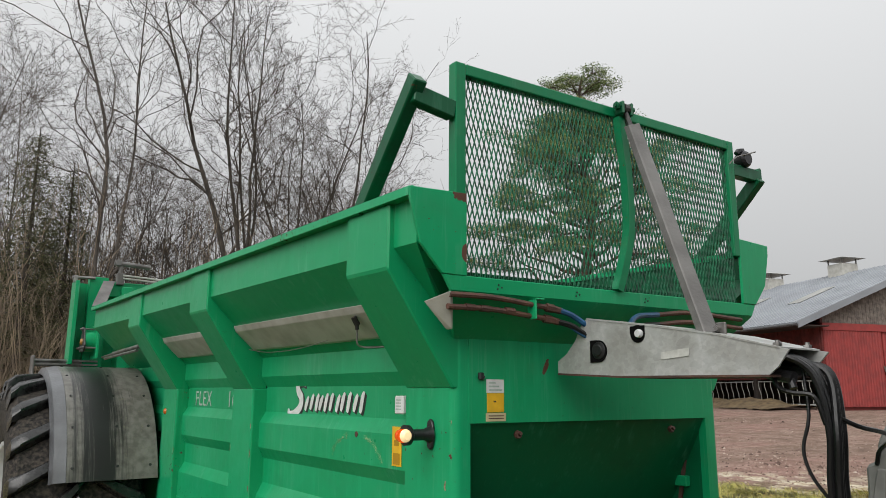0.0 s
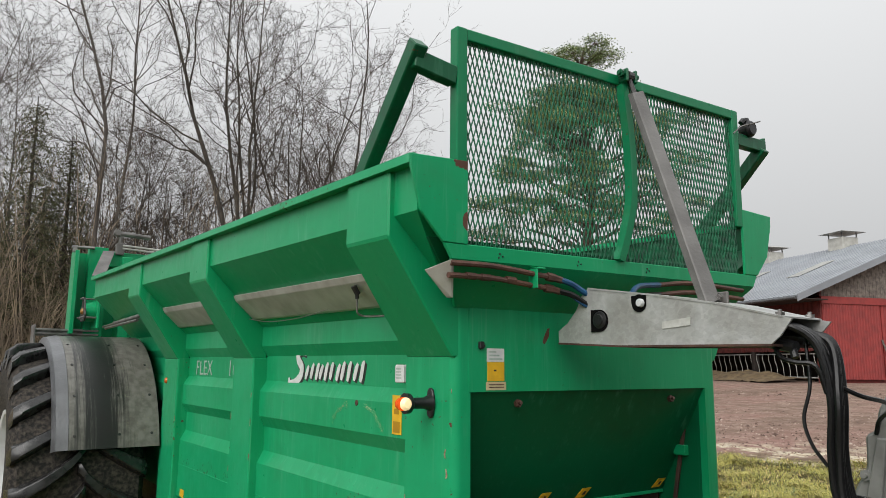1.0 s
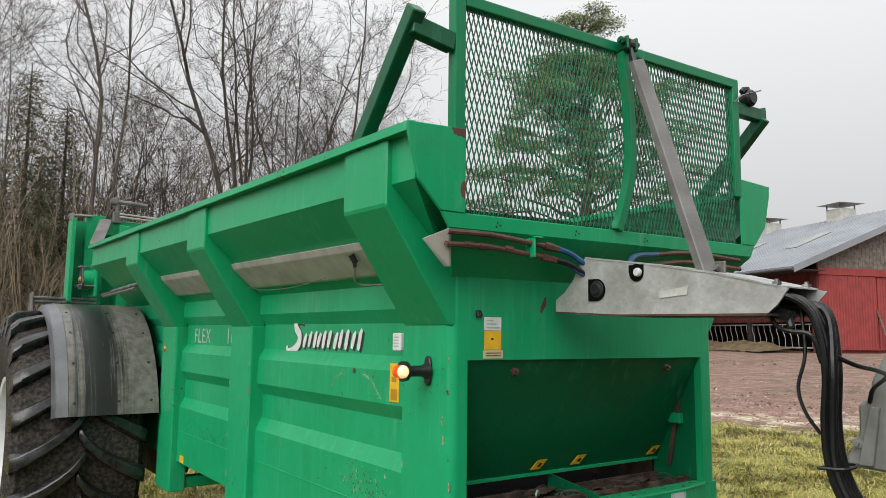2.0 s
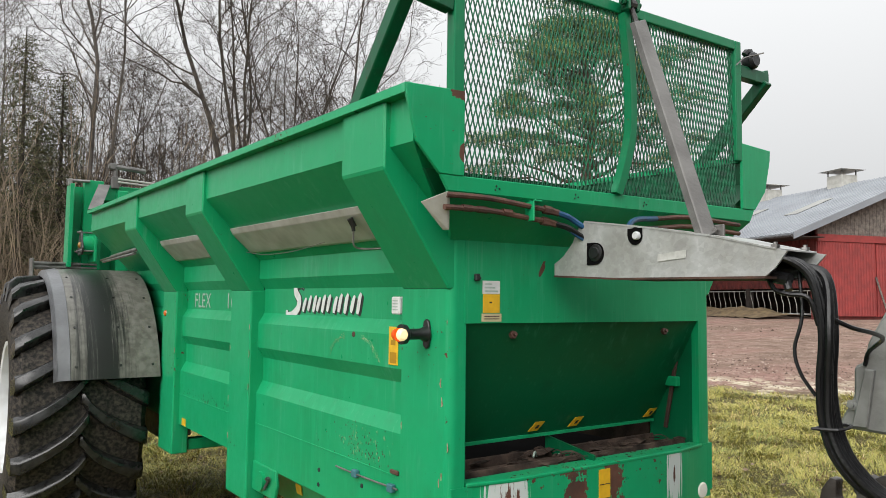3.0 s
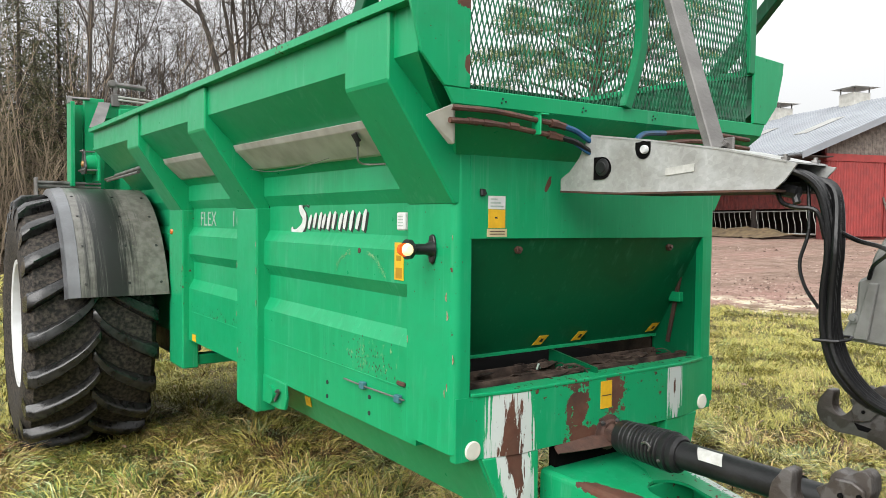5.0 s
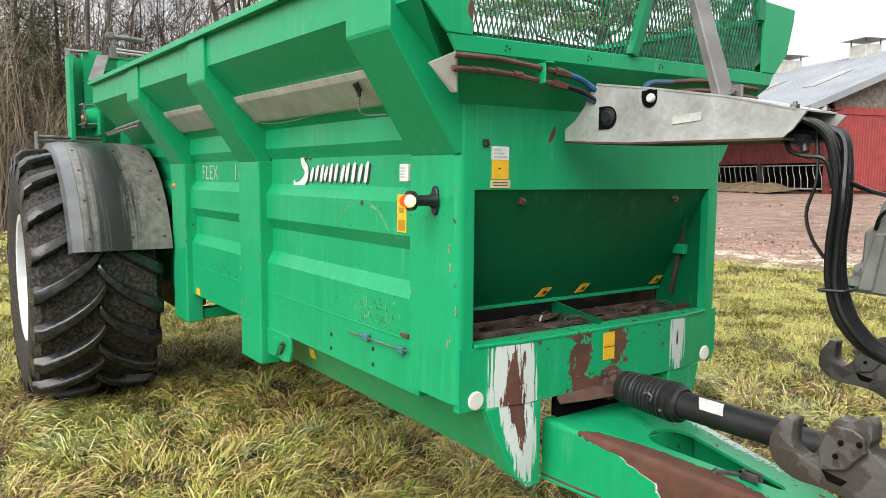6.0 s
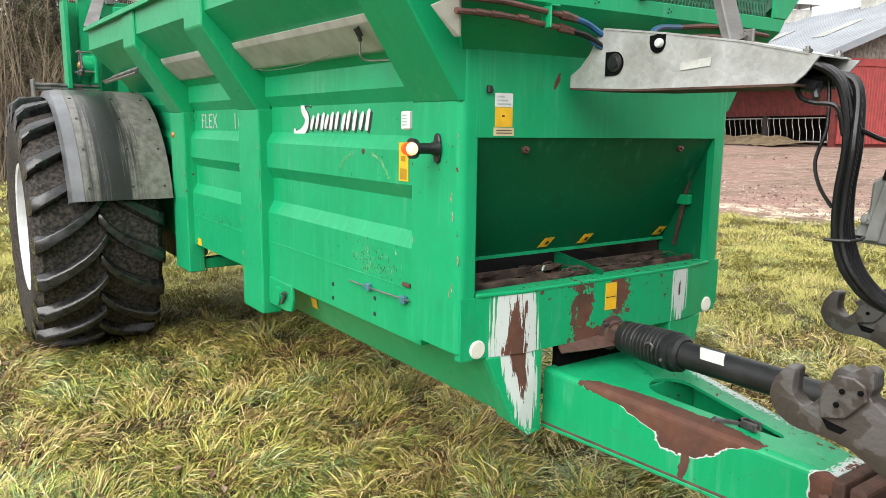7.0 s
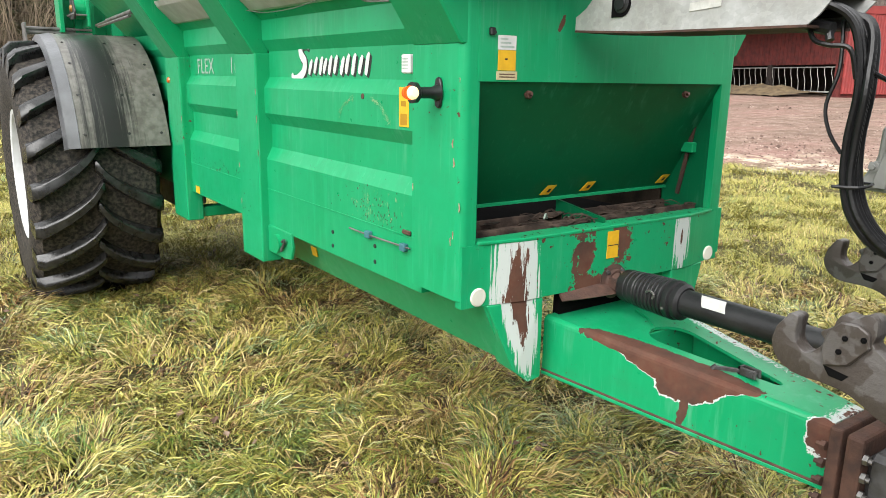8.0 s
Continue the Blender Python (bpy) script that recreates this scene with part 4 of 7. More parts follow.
def make_barn():
    cx, cy = polar(61.5, 33.0)
    z0 = 1.12
    e = thing("barn", (cx, cy, z0), "long red barn with grey sheet roof and open feeding front", "barn")
    # local axes: u along the feeding front, v across the gable
    e.rotation_euler = (0, 0, radians(-20))     # local +y = u (away), local +x = v

    def lp(name, bm, m, label=""):
        o = part(name, bm, m, e, label)
        return o
    H, W, L, P = 3.38, 16.5, 34.0, 0.40         # eave height over the yard, width, length, pitch
    ov, og = 1.6, 0.5                             # eaves and gable overhang
    ridge = H + P * W / 2
    for name, xa, xb, za, zb in (("roof", 0, W / 2, H, ridge), ("roof", W, W / 2, H, ridge)):
        rf = lp(name, solid([(xa, 0, za), (xb, 0, zb), (xb, L, zb), (xa, L, za)], [(xa, 0, za + 0.10), (xb, 0, zb + 0.10), (xb, L, zb + 0.10), (xa, L, za + 0.10)]), ROOF, "grey profiled sheet roof")
        if xa == 0:
            for k in range(110):
                y = 0.1 + 0.305 * k
                part("sheet_rib", solid([(xa, y, za + 0.10), (xb, y, zb + 0.10), (xb, y + 0.07, zb + 0.10), (xa, y + 0.07, za + 0.10)], [(xa, y + 0.02, za + 0.125), (xb, y + 0.02, zb + 0.125), (xb, y + 0.05, zb + 0.125), (xa, y + 0.05, za + 0.125)]), ROOF, rf)
    for k in range(7):
        y = 3.3 + 4.4 * k
        a, b = 0.38, 0.64
        za, zb = H + a * (ridge - H), H + b * (ridge - H)
        lp("rooflight", solid([(a * W / 2, y, za + 0.125), (b * W / 2, y, zb + 0.125), (b * W / 2, y + 0.85, zb + 0.125), (a * W / 2, y + 0.85, za + 0.125)],
                              [(a * W / 2, y, za + 0.14), (b * W / 2, y, zb + 0.14), (b * W / 2, y + 0.85, zb + 0.14), (a * W / 2, y + 0.85, za + 0.14)]), ROOFLIGHT, "pale translucent rooflight strip")
    lp("verge_board", solid([(0, -0.04, H - 0.16), (W / 2, -0.04, ridge - 0.16), (W / 2, -0.04, ridge + 0.13), (0, -0.04, H + 0.13)], [(0, 0.0, H - 0.16), (W / 2, 0.0, ridge - 0.16), (W / 2, 0.0, ridge + 0.13), (0, 0.0, H + 0.13)]), ROOF, "grey metal verge flashing")
    lp("gutter", tube([(-0.06, 0, H - 0.02), (-0.06, L, H - 0.02)], 0.06, 8), CAST, "dark eaves gutter")
    lp("soffit", box(0.02, ov, 0.05, L, H - 0.05, H - 0.01), BARN_SHADE)
    # gable: silver boards above, red fascia and sliding doors below
    for k in range(66):
        x = ov + (W - 2 * ov) * k / 66
        w = (W - 2 * ov) / 66
        top = H + P * min(x + w / 2, W - x - w / 2) - 0.02
        lp("gable_board", box(x + 0.008, x + w - 0.008, og, og + 0.04 + 0.015 * (k % 2), 3.45, max(top, 3.5)), OLD_WOOD)
    lp("gable_wall", box(ov + 0.1, W - ov, og + 0.06, og + 0.2, -0.1, 3.7), RED_DARK)
    lp("fascia", box(ov - 0.02, W - ov, og - 0.10, og + 0.05, 3.22, 3.52), RED_WALL, "red fascia over the sliding doors")
    for dx0, dz in ((ov + 0.05, 0.0), (ov + 3.15, 0.0), (ov + 6.3, 0.0)):
        d = lp("sliding_door", box(dx0, dx0 + 3.0, og - 0.04 + 0.05 * (dx0 > 2), og + 0.01 + 0.05 * (dx0 > 2), 0.05, 3.22), RED_WALL, "red profiled sheet sliding door")
        oy = og - 0.04 + 0.05 * (dx0 > 2)
        for k in range(20):
            x = dx0 + 0.03 + k * 0.147
            part("sheet_rib", prism([(x, oy), (x + 0.03, oy - 0.035), (x + 0.08, oy - 0.035), (x + 0.11, oy)], "z", 0.07, 3.2), RED_WALL, d)
    lp("prop", bar((ov + 3.35, og - 0.35, 0.05), (ov + 3.0, og - 0.08, 1.75), 0.07), OLD_WOOD, "leaning wooden prop")
    # feeding front: boarded upper wall, posts, feed fence, inside painted dim
    uw = lp("upper_wall", box(ov, ov + 0.08, og, L, 1.24, H + 0.7), RED_DARK, "weathered dark red boards under the eaves")
    for k in range(142):
        y = og + k * 0.235
        part("board", box(ov - 0.025, ov, y, y + 0.215, 1.24, H + 0.6), RED_DARK, uw)
    for k in range(9):
        y = og + 0.1 + k * 4.1
        lp("post", box(ov - 0.06, ov + 0.2, y, y + 0.22, -0.2, 1.25 if k else 3.4), BARN_SHADE if k else RED_DARK, "dark timber post")
    lp("back_wall", box(W - ov - 0.1, W - ov, 0.9, L, 0, H + 0.6), BARN_SHADE)
    lp("stall_divider", box(ov + 2.6, ov + 2.7, 0.8, L, 0, 2.3), BARN_SHADE)
    lp("end_wall", box(ov, W - ov, L - 0.9, L - 0.7, 0, H + 0.6), BARN_SHADE)
    f = lp("feed_fence", join(tube([(ov + 0.05, 0.7, 1.13), (ov + 0.05, L - 1, 1.13)], 0.026, 6), tube([(ov + 0.05, 0.7, 0.12), (ov + 0.05, L - 1, 0.12)], 0.035, 6)), GALV, "galvanised tubular feed fence")
    for k in range(76):
        y = 0.95 + 0.40 * k
        part("fence_bar", tube(smooth_path([(ov + 0.05, y, 0.12), (ov + 0.05, y + 0.02, 0.55), (ov + 0.05, y + 0.14, 0.85), (ov + 0.05, y + 0.16, 1.13)], 2), 0.015, 5), GALV_DULL, f)
    # ridge vents
    for y in (5.8, 11.2, 16.6, 22.0):
        vt = lp("ridge_vent", box(W / 2 - 0.5, W / 2 + 0.5, y - 0.5, y + 0.5, ridge - 0.3, ridge + 0.55, 0.02), VENT_WHITE, "square off-white ridge vent with a flat hood")
        hz = ridge + 0.80
        part("hood", solid([(W / 2 - 0.8, y - 0.8, hz), (W / 2 + 0.8, y - 0.8, hz), (W / 2 + 0.8, y + 0.8, hz), (W / 2 - 0.8, y + 0.8, hz)],
                           [(W / 2 - 0.15, y - 0.15, hz + 0.16), (W / 2 + 0.15, y - 0.15, hz + 0.16), (W / 2 + 0.15, y + 0.15, hz + 0.16), (W / 2 - 0.15, y + 0.15, hz + 0.16)]), GALV_DULL, vt, "weathered flat hood")
        for sx in (-0.45, 0.45):
            for sy in (-0.45, 0.45):
                part("hood_leg", box(W / 2 + sx - 0.025, W / 2 + sx + 0.025, y + sy - 0.025, y + sy + 0.025, ridge + 0.5, hz + 0.02), STEEL, vt)
    # feed along the front
    rng = random.Random(3)
    v, fc = [], []
    nj = 12
    for i in range(200):
        y = 1.0 + i * 0.16
        hgt = (0.34 + 0.14 * noise.noise((y * 0.8, 0, 0))) * min(1.0, 0.25 + i / 14)
        for j in range(nj):
            u = j / (nj - 1)
            zz = 0.3 + 0.75 * math.sin(math.pi * min(1.0, u * 1.25)) - 0.9 * max(0.0, u - 0.6)
            v.append((ov - 2.6 * u + 0.12 * noise.noise((y, j, 1.0)), y, hgt * zz + 0.07 * noise.noise((y * 3.1, j * 1.3, 2.0)) + 0.05 * noise.noise((y * 8.0, j * 2.9, 6.0)) - 0.02))
    for i in range(199):
        for j in range(nj - 1):
            a = i * nj + j
            fc.append((a, a + nj, a + nj + 1, a + 1))
    me = bpy.data.meshes.new("feed_heap")
    me.from_pydata(v, [], fc)
    me.materials.append(FEED)
    me.shade_smooth()
    h = new("feed_heap", me)
    h.matrix_world = Matrix.Translation((cx, cy, z0)) @ Matrix.Rotation(radians(-20), 4, "Z")
    tagged(h, "long heap of brown silage along the feed fence", "feed heap", kind="stuff")


make_barn()

# ---- the manure spreader: x across (0 to 1.3), y from its front backwards ----
XM = 0.65


def rx(y):
    return -0.237 - 0.006 * y


def rz(y):
    return 2.225 + 0.013 * y


def lift(x, y, z):
    """The upper works stand a little higher towards the back and the far side."""
    k = smooth01(z, 1.7, 2.0)
    return (x, y, z + k * (0.013 * y + 0.018 * max(0.0, x)))


def raised(bm):
    for v in bm.verts:
        v.co = Vector(lift(*v.co))
    return bm


def mirrored(bm):
    for v in bm.verts:
        v.co.x = 2 * XM - v.co.x
    bmesh.ops.reverse_faces(bm, faces=bm.faces)
    return bm


spreader = thing("manure_spreader", (0, 0, 0), "green weathered steel manure spreader with a mesh front screen", "manure spreader")
PANEL = [(0.04, 1.86), (0.04, 1.722), (0.07, 1.674), (0.07, 1.56), (0.04, 1.51), (0.04, 1.396), (0.07, 1.346), (0.07, 1.237), (0.04, 1.181), (0.04, 0.858), (0.085, 0.858), (0.085, 1.86)]
POSTS = [(0.0, 0.262, 0.916), (1.607, 1.876, 0.678), (2.844, 3.137, 0.676), (4.12, 4.34, 0.80)]


def make_side(mir):
    f = mirrored if mir else (lambda b: b)
    # ribbed side panels between the posts
    for (a, b) in ((0.262, 1.607), (1.876, 2.844), (3.137, 4.12)):
        part("side_panel", f(prism(PANEL, "y", a, b, 0.0)), PAINT_SIDE, spreader, "ribbed green steel side panel")
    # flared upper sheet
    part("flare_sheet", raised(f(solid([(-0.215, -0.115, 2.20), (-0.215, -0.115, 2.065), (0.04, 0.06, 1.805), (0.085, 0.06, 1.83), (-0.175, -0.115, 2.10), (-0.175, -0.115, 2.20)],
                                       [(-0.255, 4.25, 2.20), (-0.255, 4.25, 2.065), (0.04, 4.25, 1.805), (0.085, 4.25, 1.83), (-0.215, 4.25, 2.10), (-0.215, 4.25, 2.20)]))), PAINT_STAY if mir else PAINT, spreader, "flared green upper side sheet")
    part("rim_rail", raised(f(solid([(-0.25, -0.123, 2.195), (-0.16, -0.123, 2.195), (-0.16, -0.123, 2.218), (-0.235, -0.123, 2.225), (-0.25, -0.123, 2.221)],
                                    [(-0.289, 4.25, 2.195), (-0.20, 4.25, 2.195), (-0.20, 4.25, 2.218), (-0.275, 4.25, 2.225), (-0.289, 4.25, 2.221)]))), PAINT_CHIPPED, spreader, "scuffed green top rail")
    # posts and braces
    for i, (a, b, low) in enumerate(POSTS):
        if i:
            part("post", f(box(0.0, 0.10, a, b, low, 1.668, 0.008, 2)), PAINT_CHIPPED if i < 3 else PAINT, spreader, "folded green side post")
        if i < 3:
            x0 = rx(a)
            br = prism([(x0, 2.197), (x0, 2.003), (0.0, 1.662), (0.07, 1.662), (0.07, 1.80), (-0.19, 2.10), (-0.19, 2.197)], "y", a + 0.003, b - 0.003, 0.006, 1)
            part("brace", raised(f(br)), PAINT, spreader, "angled green brace under the rim")
    # galvanised cover strips under the flare
    for a, b in ((0.27, 1.602), (1.882, 2.84)):
        sec = [(-0.116, 1.936), (-0.103, 1.912), (-0.012, 1.838), (0.03, 1.832), (0.03, 1.855), (-0.09, 1.940)]
        strip = solid([(x, a, z) for x, z in sec], [(x, b, z) for x, z in sec], 0.002)
        part("cover_strip", raised(f(strip)), GALV_DULL, spreader, "dull grey galvanised cover strip")
    # chassis beam with slanted outer face
    part("chassis_beam", f(prism([(0.10, 0.875), (0.205, 0.66), (0.33, 0.66), (0.33, 0.875)], "y", 0.0, 1.80, 0.006)), PAINT, spreader, "green chassis beam")
    # front end of the beam with worn white primer
    part("beam_nose", f(solid([(0.108, -0.010, 0.874), (0.205, -0.036, 0.640), (0.262, -0.045, 0.592), (0.325, -0.034, 0.594), (0.325, -0.0315, 0.874)],
                              [(0.108, 0.06, 0.874), (0.212, 0.06, 0.64), (0.262, 0.06, 0.64), (0.325, 0.06, 0.64), (0.325, 0.06, 0.874)], 0.004)), PAINT_BRACKET if not mir else PAINT, spreader, "pointed beam end with paint worn to primer and rust")


make_side(False)
make_side(True)
# unseen inner rails, added with the axle brackets to darken the ground below
for xa in (0.33, 0.87):
    part("shade_rail", box(xa, xa + 0.10, 1.70, 4.6, 0.76, 0.995, 0.006), PAINT, spreader, "added green inner rail that shades the ground below")
for xa in (0.10, 0.98):
    part("axle_bracket", box(xa, xa + 0.22, 3.5, 4.45, 0.66, 0.99, 0.01), CAST, spreader, "dark axle bracket under the hopper")
part("cross_bar", box(0.09, 1.21, 2.86, 2.95, 0.69, 0.755, 0.006), PAINT, spreader, "green cross bar between the posts")



# folded front corner posts, round in the corner
def corner_post(mir):
    r = 0.03
    outer = [(0.0, 0.262)] + [(r - r * math.cos(a), r - r * math.sin(a)) for a in [k * math.pi / 16 for k in range(9)]] + [(0.062, 0.0), (0.062, 0.012), (0.012, 0.262)]
    b = prism(outer[:-2] + [(0.062, 0.03), (0.03, 0.05), (0.03, 0.262)], "z", 0.90, 1.818)
    part("corner_post", mirrored(b) if mir else b, PAINT_CHIPPED, spreader, "rounded green front corner post", True)


corner_post(False)
corner_post(True)

# front: band over the opening, sloping lip, upper plates
part("front_band", box(0.055, 1.245, -0.0025, 0.012, 1.56, 1.818), PAINT_BAND, spreader, "green front wall above the opening")
part("front_lip", raised(solid([(-0.10, -0.122, 1.937), (1.40, -0.122, 1.937), (1.40, -0.110, 1.94), (-0.10, -0.110, 1.94)], [(0.0, -0.002, 1.812), (1.30, -0.002, 1.812), (1.30, 0.012, 1.815), (0.0, 0.012, 1.815)])), PAINT, spreader, "overhanging green lip")
part("lip_band", raised(solid([(-0.10, -0.124, 1.937), (1.40, -0.124, 1.937), (1.40, -0.112, 1.937), (-0.10, -0.112, 1.937)], [(-0.13, -0.124, 1.984), (1.43, -0.124, 1.984), (1.43, -0.112, 1.984), (-0.13, -0.112, 1.984)], 0.003)), PAINT, spreader, "green band below the mesh")
for mir in (False, True):
    f = mirrored if mir else (lambda b: b)
    up = 0.016 if mir else 0.0
    part("front_cheek", raised(f(prism([(-0.25, 2.222 + up), (-0.245, 2.19), (-0.208, 2.063), (-0.132, 1.984), (-0.045, 1.984), (-0.045, 2.232 + up)], "y", -0.126, -0.114, 0.002))), PAINT_CHEEK, spreader, "green front cheek plate with a rusty edge")
    part("end_post", f(box(0.062, 0.064, 0.0, 0.2, 1.08, 1.56)), PAINT_INNER_SHADED, spreader)

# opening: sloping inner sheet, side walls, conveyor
part("inner_sheet", solid([(0.062, 0.004, 1.562), (1.22, 0.004, 1.562), (1.22, 0.012, 1.568), (0.062, 0.012, 1.568)], [(0.062, 0.222, 1.147), (1.22, 0.222, 1.147), (1.22, 0.232, 1.15), (0.062, 0.232, 1.15)]), PAINT_INNER_SHADED, spreader, "green sloping front sheet inside the opening, shade painted in")
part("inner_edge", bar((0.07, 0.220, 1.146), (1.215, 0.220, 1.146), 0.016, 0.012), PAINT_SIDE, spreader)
part("inner_wall", box(1.222, 1.234, 0.01, 0.235, 0.95, 1.60), PAINT_INNER_SHADED, spreader, "inner side wall of the opening")
part("inner_wall", box(0.0865, 0.094, 0.20, 0.75, 0.95, 1.60), PAINT_INNER_SHADED, spreader, "inner side wall of the opening")
part("opening_flange", box(1.22, 1.2385, -0.001, 0.03, 1.08, 1.56), PAINT, spreader)
part("conveyor_floor", box(0.07, 1.22, 0.03, 4.6, 1.0, 1.03), SHADE_BLACK, spreader, "conveyor floor with its shade painted black")
rngs = random.Random(2)
for k in range(3):
    y = 0.05 + 0.075 * k
    for a, b in ((0.08, 0.625), (0.65, 1.21)):
        dz = rngs.uniform(-0.006, 0.012)
        part("conveyor_slat", prism([(y, 1.045 + dz), (y + 0.05, 1.045 + dz), (y + 0.045, 1.078 + dz), (y + 0.01, 1.088 + dz)], "x", a, b, 0.004), SLAT, spreader, "muddy steel conveyor slat")
part("divider", solid([(0.632, 0.01, 1.10), (0.632, 0.01, 1.0), (0.632, 0.25, 1.0), (0.632, 0.25, 1.135)], [(0.642, 0.01, 1.10), (0.642, 0.01, 1.0), (0.642, 0.25, 1.0), (0.642, 0.25, 1.135)]), PAINT_INNER_SHADED, spreader, "green divider between the chains")

# lower front panel, folded forward over the two chassis beams
FRONT = [(0.012, 0.0), (0.10, -0.004), (0.16, -0.016), (0.235, -0.030), (0.315, -0.031), (0.985, -0.031), (1.065, -0.030), (1.14, -0.016), (1.20, -0.004), (1.288, 0.0)]
part("lower_front", prism(FRONT + [(1.288, 0.03), (0.012, 0.03)], "z", 0.875, 1.072), PAINT_FRONT, spreader, "green lower front panel with worn white and rust streaks", True)
part("sill", prism([(0.066, -0.004), (0.24, -0.0325), (1.06, -0.0325), (1.234, -0.004), (1.22, 0.045), (0.075, 0.045)], "z", 1.070, 1.083, 0.004, 2), PAINT_SILL, spreader, "chipped green sill")
part("end_cap", box(1.238, 1.30, -0.001, 0.012, 0.9, 1.08), PAINT, spreader)

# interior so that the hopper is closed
part("hopper_front", raised(solid([(-0.16, -0.092, 2.0), (1.46, -0.092, 2.0), (1.46, -0.08, 2.0), (-0.16, -0.08, 2.0)], [(0.03, 0.030, 1.85), (1.27, 0.030, 1.85), (1.27, 0.042, 1.85), (0.03, 0.042, 1.85)])), PAINT_INNER_SHADED, spreader)
# floor and walls get the dark void seen below the sheet as colour
part("hopper_floor", box(0.065, 1.235, 0.75, 4.6, 1.035, 1.05), HOPPER_SHADE, spreader, "hopper floor with the inner shade painted dark brown")
for mir in (False, True):
    b = box(0.075, 0.0855, 0.24, 4.6, 0.93, 1.82)
    part("hopper_wall", mirrored(b) if mir else b, HOPPER_SHADE, spreader, "inner hopper wall with the inner shade painted dark brown")

# mesh screen
ZT = 2.644
ZS = 0.012          # the top bar climbs towards the far side


def screen_z(x, z):
    return z + ZS * (x + 0.085) * max(0.0, (z - 2.0) / 0.636)


def tilted(bm):
    for v in bm.verts:
        v.co.z = screen_z(v.co.x, v.co.z)
    return raised(bm)


sc = part("screen_frame", tilted(join(box(-0.086, -0.047, -0.125, -0.087, 2.17, ZT, 0.004, 2), box(1.312, 1.352, -0.125, -0.087, 2.17, ZT, 0.004, 2), box(-0.0465, 1.3115, -0.124, -0.088, ZT - 0.037, ZT, 0.004, 2))), PAINT_SCREEN, spreader, "green square-tube screen frame")
def make_mesh_screen():
    x0, x1, z0, z1 = -0.047, 1.318, 1.975, ZT - 0.03
    nx, nz = 146, 21
    v, f = [], []

    def strand(p, q):
        d = (q - p).normalized()
        s = Vector((d.z, 0, -d.x)) * 0.0013
        t = Vector((0, 0.0020, 0))
        b = len(v)
        v.extend([tuple(p - s - t), tuple(p + s - t), tuple(p + s + t), tuple(p - s + t), tuple(q - s - t), tuple(q + s - t), tuple(q + s + t), tuple(q - s + t)])
        f.extend([(b, b + 1, b + 5, b + 4), (b + 1, b + 2, b + 6, b + 5), (b + 2, b + 3, b + 7, b + 6), (b + 3, b, b + 4, b + 7)])
    cw, ch = (x1 - x0) / nx, (z1 - z0) / nz

    def at(i, j):
        x, z = x0 + i * cw, z0 + j * ch
        wob = 0.003 * noise.noise((x * 9, z * 9, 1.0))
        bulge = 0.012 * noise.noise((x * 2, z * 2, 5.0))
        return Vector(lift(x + wob, -0.112 + bulge, screen_z(x, z)))
    for i in range(nx):
        for j in range(nz):
            a, b = at(i, j), at(i + 1, j + 1)
            c, d = at(i + 1, j), at(i, j + 1)
            if (i + j) % 2 == 0:
                strand(a, b)
            else:
                strand(d, c)
    me = bpy.data.meshes.new("expanded_mesh")
    me.from_pydata(v, [], f)
    me.materials.append(WIRE)
    o = new("expanded_mesh", me)
    o.parent = sc
    tagged(o, "diamond-pattern expanded metal mesh", kind="stuff")


make_mesh_screen()
# bowed flat bar down the middle of the screen
mid = smooth_path([(0.637, -0.128, 2.615), (0.641, -0.130, 2.58), (0.657, -0.133, 2.452), (0.664, -0.135, 2.286), (0.655, -0.135, 2.175), (0.622, -0.133, 2.064), (0.596, -0.128, 1.985)], 4)
part("middle_bar", raised(tube(mid, 0.0215, 4, True)), PAINT_SCREEN, sc, "bowed green middle bar")
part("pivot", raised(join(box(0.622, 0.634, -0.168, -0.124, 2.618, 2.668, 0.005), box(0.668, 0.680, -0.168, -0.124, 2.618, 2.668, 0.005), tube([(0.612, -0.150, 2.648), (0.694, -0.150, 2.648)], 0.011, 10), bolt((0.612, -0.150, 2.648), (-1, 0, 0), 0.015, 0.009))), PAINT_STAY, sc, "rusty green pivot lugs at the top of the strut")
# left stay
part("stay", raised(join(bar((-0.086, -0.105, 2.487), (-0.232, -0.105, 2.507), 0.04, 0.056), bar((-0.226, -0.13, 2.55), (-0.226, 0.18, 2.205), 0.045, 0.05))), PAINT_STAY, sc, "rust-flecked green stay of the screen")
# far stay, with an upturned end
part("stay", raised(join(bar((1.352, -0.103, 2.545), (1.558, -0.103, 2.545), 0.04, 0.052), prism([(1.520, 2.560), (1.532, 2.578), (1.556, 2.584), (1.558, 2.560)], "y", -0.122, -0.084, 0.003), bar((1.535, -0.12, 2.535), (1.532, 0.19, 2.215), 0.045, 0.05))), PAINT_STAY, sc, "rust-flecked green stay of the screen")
lampo = part("work_lamp", raised(join(revolve([(0.0, -0.03), (0.026, -0.03), (0.036, -0.018), (0.036, 0.006), (0.022, 0.026), (0.0, 0.028)], "y", (1.430, -0.115, 2.600), 14), box(1.405, 1.445, -0.122, -0.09, 2.568, 2.585, 0.003), box(1.440, 1.470, -0.126, -0.100, 2.585, 2.622, 0.006), tube([(1.39, -0.115, 2.62), (1.40, -0.118, 2.632), (1.43, -0.118, 2.640)], 0.012, 6))), BLACK, sc, "black work lamp on the stay", True)
part("lamp_wire", raised(tube(smooth_path([(1.300, -0.135, 2.555), (1.345, -0.140, 2.590), (1.40, -0.145, 2.610), (1.475, -0.150, 2.635)], 4), 0.003, 5)), STEEL, lampo, "thin bent steel wire")

